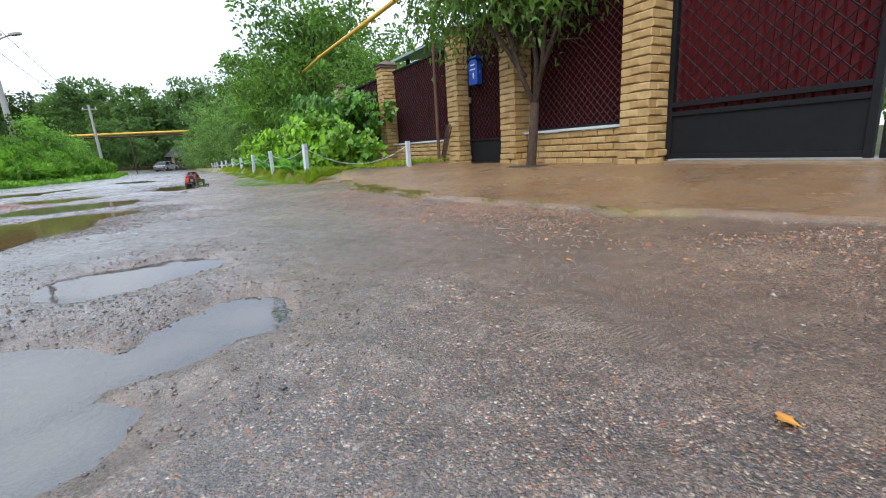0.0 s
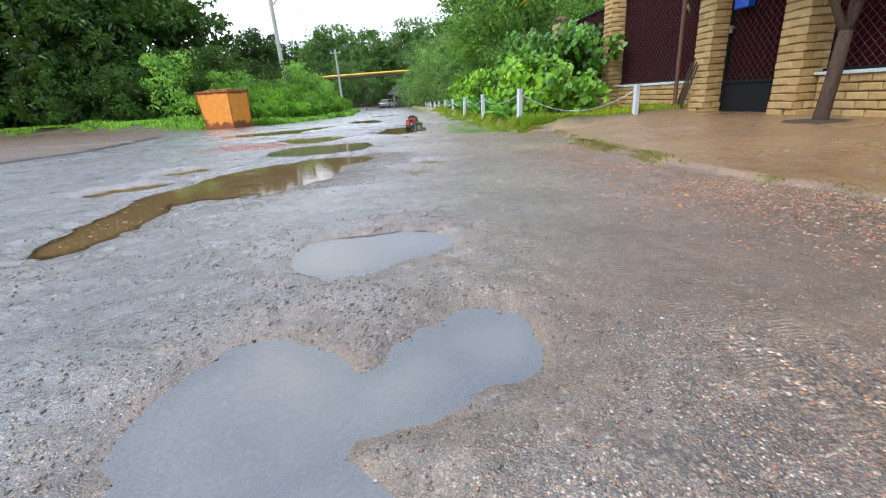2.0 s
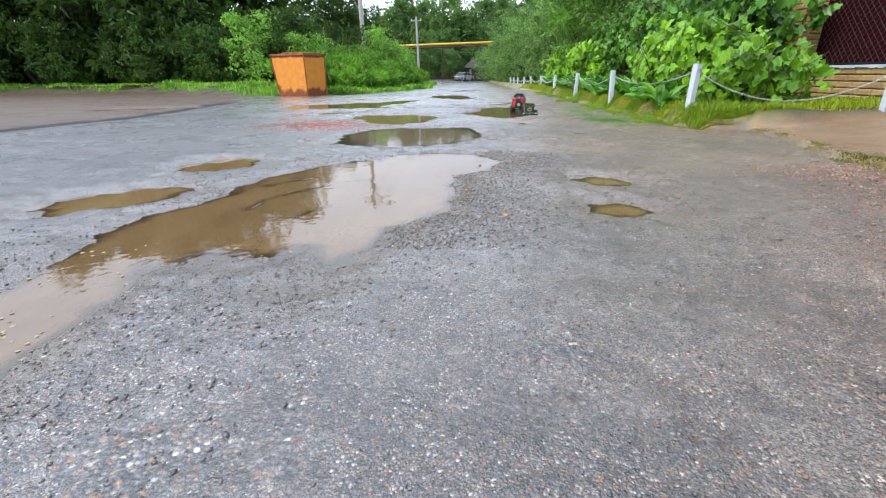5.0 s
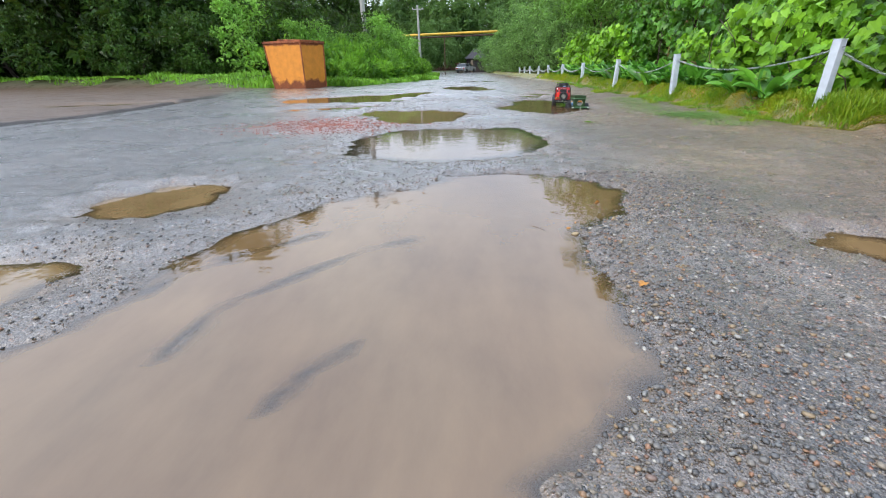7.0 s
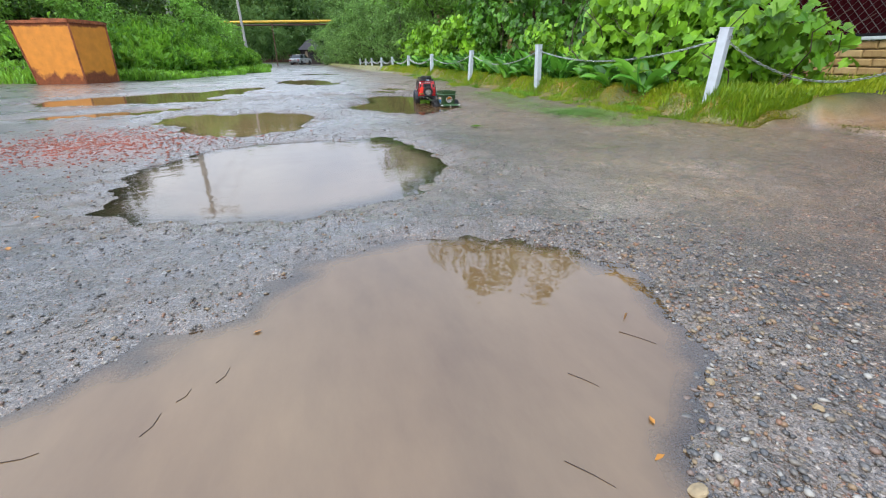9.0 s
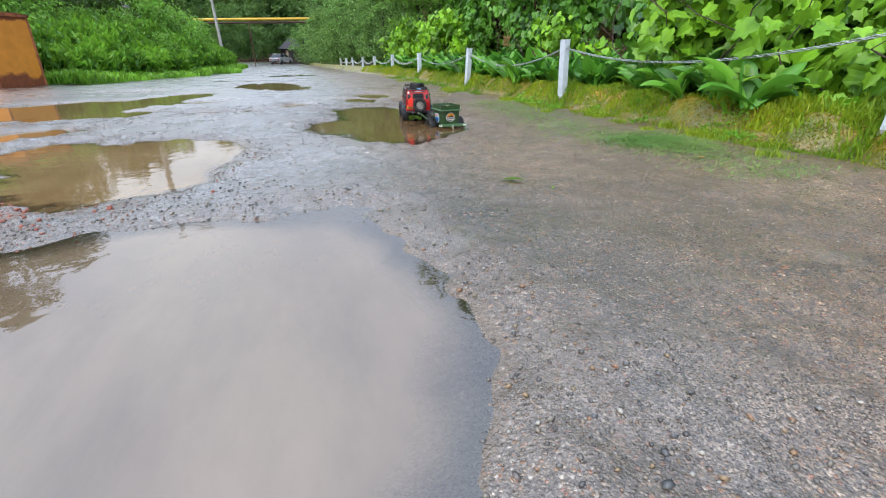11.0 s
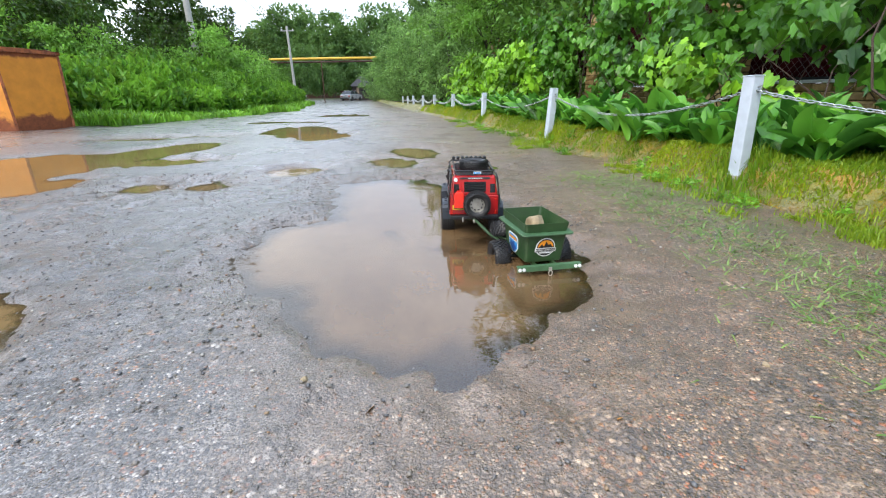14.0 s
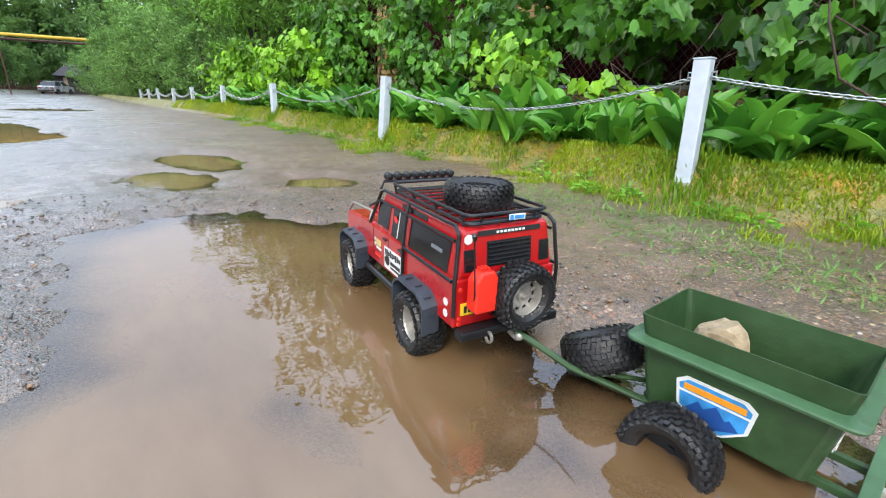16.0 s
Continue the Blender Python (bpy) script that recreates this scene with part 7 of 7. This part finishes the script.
# broad-leaved plants behind the chain
def blade_leaf(seed):
    """A long pointed leaf, arched and folded along the midrib."""
    rr = random.Random(seed)
    n, v, f = 7, [], []
    L, W, arch = 0.27, rr.uniform(0.06, 0.09), rr.uniform(0.25, 0.75)
    for i in range(n + 1):
        s = i / n
        w = W * math.sin(math.pi * min(1.0, s * 0.93 + 0.05)) ** 0.8 * (1.15 - 0.4 * s)
        y, z = L * s * math.cos(arch * s), L * s * (1 - 0.35 * s) * 0.9 - arch * L * s * s * 0.35
        z2 = z + w * 0.45
        v += [(-w / 2, y, z2), (0, y, z), (w / 2, y, z2)]
    for i in range(n):
        a = i * 3
        f += [(a, a + 1, a + 4, a + 3), (a + 1, a + 2, a + 5, a + 4)]
    me = arrays("leaf", v, f)
    me.materials.append(M_LEAFBROADP)
    me.polygons.foreach_set("use_smooth", [True] * len(me.polygons))
    return me


def piece_leaf_mat():
    m = Nodes("broad_leaf_blade")
    col = m.ramp(m.piece(), (0.0, (0.024, 0.105, 0.012)), (0.5, (0.092, 0.31, 0.03)), (1.0, (0.23, 0.54, 0.055)))
    m.set(Base_Color=m.mix(0.25, col, m.ramp(m.noise(30, 3), (0.3, (0.03, 0.1, 0.015)), (0.7, (0.14, 0.36, 0.045)))), Roughness=0.42)
    t, x = m.n.new("ShaderNodeBsdfTranslucent"), m.n.new("ShaderNodeMixShader")
    m.l.new(col, t.inputs[0])
    x.inputs[0].default_value = 0.28
    m.l.new(m.bsdf.outputs[0], x.inputs[1])
    m.l.new(t.outputs[0], x.inputs[2])
    m.l.new(x.outputs[0], m.n["Material Output"].inputs[0])
    return m.mat


M_LEAFBROADP = piece_leaf_mat()
BLADES = [blade_leaf(s) for s in range(5)]
_rr = random.Random(12)
CLUMPS = []
for _i in range(4):
    _t = thing("broadleaf_plant", pose(1.9, 8.6 + 0.4 * _i, gz(1.9, 8.6)), "clump of long pointed deep green leaves behind the chain fence", "plant", "broad-leaved plants on the verge")
    for _k in range(11):
        _sc = _rr.uniform(0.7, 1.25)
        part_of("leaf", _rr.choice(BLADES), None, _t, m=pose(_rr.uniform(-0.05, 0.05), _rr.uniform(-0.05, 0.05), 0, _rr.uniform(-8, 46), _rr.uniform(-35, 35), _rr.uniform(0, 360)) @ Matrix.Scale(_sc, 4))
    CLUMPS.append(_t)
for _i in range(300):
    _y = 8.0 + 9.5 * (_i + _rr.random()) / 250
    _x = 1.36 + 0.05 * (12 - _y) / 4 + abs(_rr.gauss(0.0, 0.42))
    if min(math.hypot(_x - p[0], _y - p[1]) for p in FENCE) < 0.24 and _x < 1.75:
        _x += 0.28
    copy_thing(_rr.choice(CLUMPS), pose(_x, _y, gz(_x, _y) - 0.01, 0, 0, _rr.uniform(0, 360)) @ Matrix.Scale(_rr.uniform(0.7, 1.25), 4))


# grass and weeds
def blades(name, x, y, h, rng, mat, label, wide=0.006, lean=0.5, category="grass"):
    n = len(x)
    z = ground_z(x, y) - 0.005
    a = rng.random(n) * math.tau
    b = np.stack([x, y, z], -1)
    side = np.stack([np.cos(a), np.sin(a), np.zeros(n)], -1) * (wide * rng.uniform(0.6, 1.4, n))[:, None]
    bend = np.stack([-np.sin(a), np.cos(a), np.zeros(n)], -1) * (h * lean * rng.uniform(0.1, 1.0, n))[:, None]
    up = np.array([0, 0, 1.0]) * h[:, None]
    v = np.stack([b - side, b + side, b + up * 0.55 + bend * 0.35 + side * 0.8, b + up * 0.55 + bend * 0.35 - side * 0.8, b + up * 0.9 + bend], 1).reshape(-1, 3)
    i = np.arange(n)[:, None] * 5
    f = (i + [0, 1, 2, 3]).tolist() + (i + [3, 2, 4]).tolist()
    return tagged(part_of(name, arrays(name, v, f), mat), label, category, kind="stuff")


_rng = np.random.default_rng(8)
_n = 80000
_y = 6.95 + 14 * _rng.random(_n) ** 1.9
_x = verge_x(_y) + 0.06 + np.abs(_rng.normal(0.16, 0.26, _n))
_ok = (_x < 2.6) & (field(_x, _y, 5, 4) > 0.28)
blades("verge_grass", _x[_ok], _y[_ok], _rng.uniform(0.010, 0.036, _ok.sum()) + 0.05 * step(0.30, 0.55, _x[_ok] - verge_x(_y[_ok])) * _rng.random(_ok.sum()), _rng, M_GRASS, "short green grass on the verge in front of the posts", 0.0044)
_n = 48000
_y = 6.9 + 12 * _rng.random(_n) ** 1.6
_x = verge_x(_y) + np.abs(_rng.normal(0.14, 0.10, _n)) - 0.01
blades("mossy_grass", _x, _y, _rng.uniform(0.005, 0.015, _n), _rng, M_GRASSDRY, "yellowed mossy grass along the road's edge", 0.0040, 1.2)
_n = 15000
_k = _rng.integers(0, 95, _n)
_cy, _cx, _cs = 7.4 + 9.0 * _rng.random(95) ** 1.3, _rng.normal(0.0, 0.10, 95) - 0.06, _rng.uniform(0.4, 1.3, 95)
_y = _cy[_k] + _rng.normal(0, 0.045, _n) * _cs[_k]
_x = verge_x(_cy)[_k] + _cx[_k] + _rng.normal(0, 0.035, _n) * _cs[_k]
blades("grass_tufts", _x, _y, _rng.uniform(0.012, 0.05, _n) * _cs[_k], _rng, M_GRASS, "ragged green tufts creeping into the road's edge", 0.0024, 1.1)
_n = 9000
_y = np.concatenate([_rng.normal(8.0, 0.13, _n // 2), _rng.uniform(7.2, 10.5, _n // 2)])
_x = np.concatenate([_rng.normal(0.82, 0.12, _n // 2), 0.42 + _rng.normal(0.18, 0.16, _n // 2) + 0.25 * field(_y[_n // 2:], 0, 1.2, 3)])
blades("cut_grass", _x, _y, _rng.uniform(0.008, 0.022, _n), _rng, M_CLIP, "mown grass strewn flat over the road's edge", 0.0024, 6.0)
_n = 24000
_y = 16.3 + 26 * _rng.random(_n) ** 1.4
_x = bank_x(_y) - np.abs(_rng.normal(0, 1.3, _n)) + 0.1
blades("bank_grass", _x, _y, _rng.uniform(0.04, 0.20, _n) * (0.35 + 1.5 * field(_x, _y, 0.8, 4)), _rng, M_WEED, "tall bright green grass and weeds on the bank", 0.022, 0.6)
_n = 11000
_x = -6 - 22 * _rng.random(_n)
_y = np.interp(_x, [-24, -15, -7, -5.1], [22, 21.0, 16.7, 16.2]) + np.abs(_rng.normal(0, 1.5, _n)) + 0.1
blades("clearing_grass", _x, _y, _rng.uniform(0.04, 0.16, _n) * (0.3 + 1.6 * field(_x, _y, 0.7, 5)), _rng, M_WEED, "bright grass in front of the wood", 0.022, 0.6)

# tall weeds on the bank
_n = 20000
_y = 17 + 26 * _rng.random(_n) ** 1.3
_x = bank_x(_y) - 0.5 - np.abs(_rng.normal(0.5, 1.0, _n))
_top = 0.35 + 0.75 * step(0.2, 1.8, bank_x(_y) - _x) * (0.6 + 0.6 * field(_x, _y, 0.9, 2))
_pos = np.stack([_x, _y, ground_z(_x, _y) + _top * _rng.random(_n) ** 0.5], -1)
tagged(part_of("bank_weeds", leaves_mesh("bank_weeds", _pos, _rng.normal(0, 0.5, (_n, 3)) + [0, 0, 0.8], _rng.uniform(0.10, 0.24, _n), _rng, slim=0.42), M_WEED), "tall nettles and weeds on the bank beside the road", "weeds", kind="stuff")

# fallen leaves
M_FALLEN = plain("fallen_leaf", (0.46, 0.20, 0.03), 0.5, vary=0.3)
for _i, (_x, _y, _s, _a) in enumerate(((0.59, 0.45, 0.032, 20), (-0.78, 4.52, 0.024, 80), (1.05, 1.36, 0.03, 140), (1.05, 2.55, 0.03, 10), (1.25, 2.9, 0.035, 60), (0.72, 7.6, 0.03, 33), (-0.62, 4.05, 0.02, 200))):
    _me = lobed_mesh("fallen_leaf", np.zeros((1, 3)), np.array([[0.0, 0.0, 12.0]]), np.array([_s]), np.random.default_rng(_i))
    tagged(part_of("fallen_leaf", _me, M_FALLEN, m=pose(_x, _y, gz(_x, _y) + 0.008, 4, 3, _a)), "yellow-orange fallen leaf lying on the wet road", "leaf", "fallen leaves")
for _i, (_x, _y, _s, _a) in enumerate(((-1.42, 5.38, 0.018, 20), (-0.85, 4.99, 0.016, 80), (-0.73, 5.23, 0.030, 40), (-0.89, 4.94, 0.018, 10), (-2.16, 6.21, 0.022, 60), (-2.08, 5.93, 0.030, 120), (-0.55, 8.45, 0.026, 50), (-0.16, 8.35, 0.014, 10))):
    _me = leaves_mesh("fallen_leaf", np.zeros((1, 3)), np.array([[1.0, 0.0, 0.05]]), np.array([_s]), np.random.default_rng(_i + 20), fold=0.06, jit=0.0)
    tagged(part_of("fallen_leaf", _me, M_FALLEN, m=pose(_x, _y, max(gz(_x, _y), WATER_Z) + 0.0012, 0, 0, _a)), "small ochre fallen leaf lying in the wet", "leaf", "fallen leaves")

# twigs afloat or sunk in the shallow water
for _i, (_x, _y, _u, _v) in enumerate(((-1.54, 5.16, -1.525, 5.20), (-1.51, 5.22, -1.495, 5.245), (-1.70, 5.16, -1.66, 5.165), (-1.46, 5.25, -1.445, 5.285), (-0.91, 5.12, -0.88, 5.08), (-1.00, 4.97, -0.96, 4.92), (-0.76, 5.20, -0.72, 5.15), (-0.24, 9.26, -0.25, 9.19))):
    _z = max(gz(_x, _y), WATER_Z) + 0.0002
    bm = bmesh.new()
    tube(bm, [(_x, _y, _z), ((_x + _u) / 2 + 0.004, (_y + _v) / 2 - 0.003, _z), (_u, _v, _z)], 0.0007, 5, r2=0.0004)
    tagged(part("twig", bm, M_BARK), "thin brown twig lying in the shallow puddle", "twig", "twigs in the puddles")

# loose stones at the water's edge
for _i, (_x, _y, _s) in enumerate(((-0.87, 4.89, 0.013), (-0.71, 5.04, 0.009), (-0.63, 4.94, 0.008), (0.2, 8.45, 0.008), (-0.84, 4.98, 0.008), (-0.66, 8.55, 0.009))):
    tagged(part("stone", rock(30 + _i, (_s, _s * 0.8, _s * 0.6)), M_STONE, m=pose(_x, _y, gz(_x, _y) + _s * 0.35, 0, 0, 50 * _i)), "rounded tan stone beside the puddle", "stone", "stones on the road")

# pale scum and petals on the long puddle; flakes also imitate glints of mirrored leaves
_rng = np.random.default_rng(61)
_c = np.array([(-2.10, 3.45), (-1.95, 3.15), (-1.86, 2.85), (-1.68, 3.42), (-1.45, 3.62), (-2.02, 3.62), (-1.78, 3.05), (-1.62, 3.25), (-1.1, 3.55), (-0.95, 3.8)])
_k = _rng.integers(0, len(_c), 190)
_p = _c[_k] + _rng.normal(0, 0.07, (190, 2))
_p = _p[ground_z(_p[:, 0], _p[:, 1]) < WATER_Z]
M_SCUMGLINT = plain("pale_scum_and_glints", (0.32, 0.27, 0.15), 0.6, vary=0.3)
tagged(part_of("floating_scum", lobed_mesh("floating_scum", np.column_stack([_p, np.full(len(_p), WATER_Z + 0.0015)]), np.tile([0.0, 0.0, 40.0], (len(_p), 1)), _rng.uniform(0.004, 0.016, len(_p)), _rng), M_SCUMGLINT), "pale yellow scum and petals on the puddle, some flakes standing for leaf glints", "scum", kind="stuff")

for _x, _y, _s, _a in ((-0.29, 7.545, 0.10, -25), (-0.16, 7.38, 0.04, 60), (0.62, 8.05, 0.05, 10)):
    _me = leaves_mesh("green_leaf", np.zeros((1, 3)), np.array([[1.0, 0.0, 0.05]]), np.array([_s]), np.random.default_rng(5), fold=0.05, slim=0.35, jit=0.0)
    tagged(part_of("green_leaf", _me, M_LEAFMID, m=pose(_x, _y, gz(_x, _y) + 0.006, 2, 2, _a)), "long green leaf torn off and lying on the gravel", "leaf", "green leaves on the road")

# undergrowth closes the foot of the wood; its near-black leaf colour stands for shade
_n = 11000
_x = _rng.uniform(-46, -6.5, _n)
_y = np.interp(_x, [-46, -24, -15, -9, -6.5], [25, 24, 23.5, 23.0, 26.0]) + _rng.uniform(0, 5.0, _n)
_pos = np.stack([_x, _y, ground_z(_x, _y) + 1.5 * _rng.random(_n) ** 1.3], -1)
tagged(part_of("undergrowth", leaves_mesh("undergrowth", _pos, _rng.normal(0, 0.6, (_n, 3)) + [0, -0.3, 0.5], _rng.uniform(0.25, 0.55, _n), _rng, slim=0.6), M_LEAFSHADE), "dense undergrowth at the foot of the wood, leaf colour blackened as shade", "undergrowth", kind="stuff")

# longer grass round the feet of the posts
_c = np.array([(p[0], p[1]) for p in FENCE[:6]])
_k = _rng.integers(0, len(_c), 2400)
_x, _y = _c[_k, 0] + _rng.normal(0, 0.07, 2400), _c[_k, 1] + _rng.normal(-0.02, 0.08, 2400)
blades("post_grass", _x, _y, _rng.uniform(0.03, 0.10, 2400), _rng, M_GRASS, "longer green grass growing round the fence posts", 0.004, 0.6)

# leaf litter on the rubble beside the apron
_rr = random.Random(90)
_litter = [leaves_mesh("litter_leaf", np.zeros((1, 3)), np.array([[1.0, 0.0, 0.08]]), np.array([1.0]), np.random.default_rng(70 + i), fold=0.08, slim=0.5 + 0.1 * i, jit=0.0) for i in range(4)]
for _me, _col in zip(_litter, ((0.48, 0.17, 0.03), (0.42, 0.26, 0.04), (0.28, 0.10, 0.035), (0.36, 0.20, 0.08))):
    _me.materials.append(plain("litter_leaf", _col, 0.5, vary=0.3))
for _i in range(44):
    _y = _rr.uniform(1.2, 3.9)
    _x = float(pad_x(_y)) - 0.12 - abs(_rr.gauss(0.0, 0.42))
    _s = _rr.uniform(0.012, 0.032)
    tagged(part_of("litter_leaf", _litter[_i % 4], None, m=pose(_x, _y, gz(_x, _y) + 0.004, _rr.uniform(-8, 8), _rr.uniform(-8, 8), _rr.uniform(0, 360)) @ Matrix.Scale(_s, 4)), "small brown and orange leaf lying among the stone chips", "leaf", "leaf litter by the apron")

# rough grass between the apron and the vine bush
_n = 6000
_x, _y = _rng.uniform(1.35, 3.8, _n), _rng.uniform(6.95, 7.95, _n)
blades("corner_grass", _x, _y, _rng.uniform(0.03, 0.11, _n) * (0.4 + 1.1 * field(_x, _y, 3.0, 6)), _rng, M_GRASS, "rough green grass at the corner beside the apron", 0.005, 0.7)

# moss and low weeds on the broken edge of the apron
_n = 12000
_k = _rng.integers(0, 26, _n)
_cy = np.concatenate([_rng.uniform(3.9, 5.3, 15), _rng.uniform(1.6, 3.9, 7), _rng.uniform(5.4, 6.8, 4)])
_cs = np.concatenate([_rng.uniform(0.7, 1.4, 15), _rng.uniform(0.3, 0.7, 7), _rng.uniform(0.4, 0.8, 4)])
_y = _cy[_k] + _rng.normal(0, 0.10, _n) * _cs[_k]
_x = pad_x(_y) + _rng.normal(0.02, 0.05, _n) * _cs[_k]
blades("edge_moss", _x, _y, _rng.uniform(0.006, 0.022, _n) * _cs[_k], _rng, M_MOSS, "olive moss and low weeds on the apron's broken edge", 0.003, 1.2)

# leafy weeds rooted in the low scarp between road and verge
_c = 46
_cy = 7.6 + 8.0 * _rng.random(_c) ** 1.2
_cx = verge_x(_cy) + _rng.normal(-0.03, 0.09, _c)
_k = np.repeat(np.arange(_c), 26)
_a = _rng.random(len(_k)) * math.tau
_r = np.abs(_rng.normal(0, 0.035, len(_k)))
_x, _y = _cx[_k] + _r * np.cos(_a), _cy[_k] + _r * np.sin(_a)
_pos = np.stack([_x, _y, ground_z(_x, _y) + _rng.uniform(0.004, 0.035, len(_k))], -1)
_out = np.stack([np.cos(_a), np.sin(_a), _rng.uniform(0.1, 1.0, len(_k))], -1)
tagged(part_of("edge_weeds", leaves_mesh("edge_weeds", _pos, _out, _rng.uniform(0.018, 0.045, len(_k)), _rng, fold=0.12, slim=0.42, droop=0.2), M_WEED), "small leafy weeds rooted in the scarp of the verge", "weeds", kind="stuff")
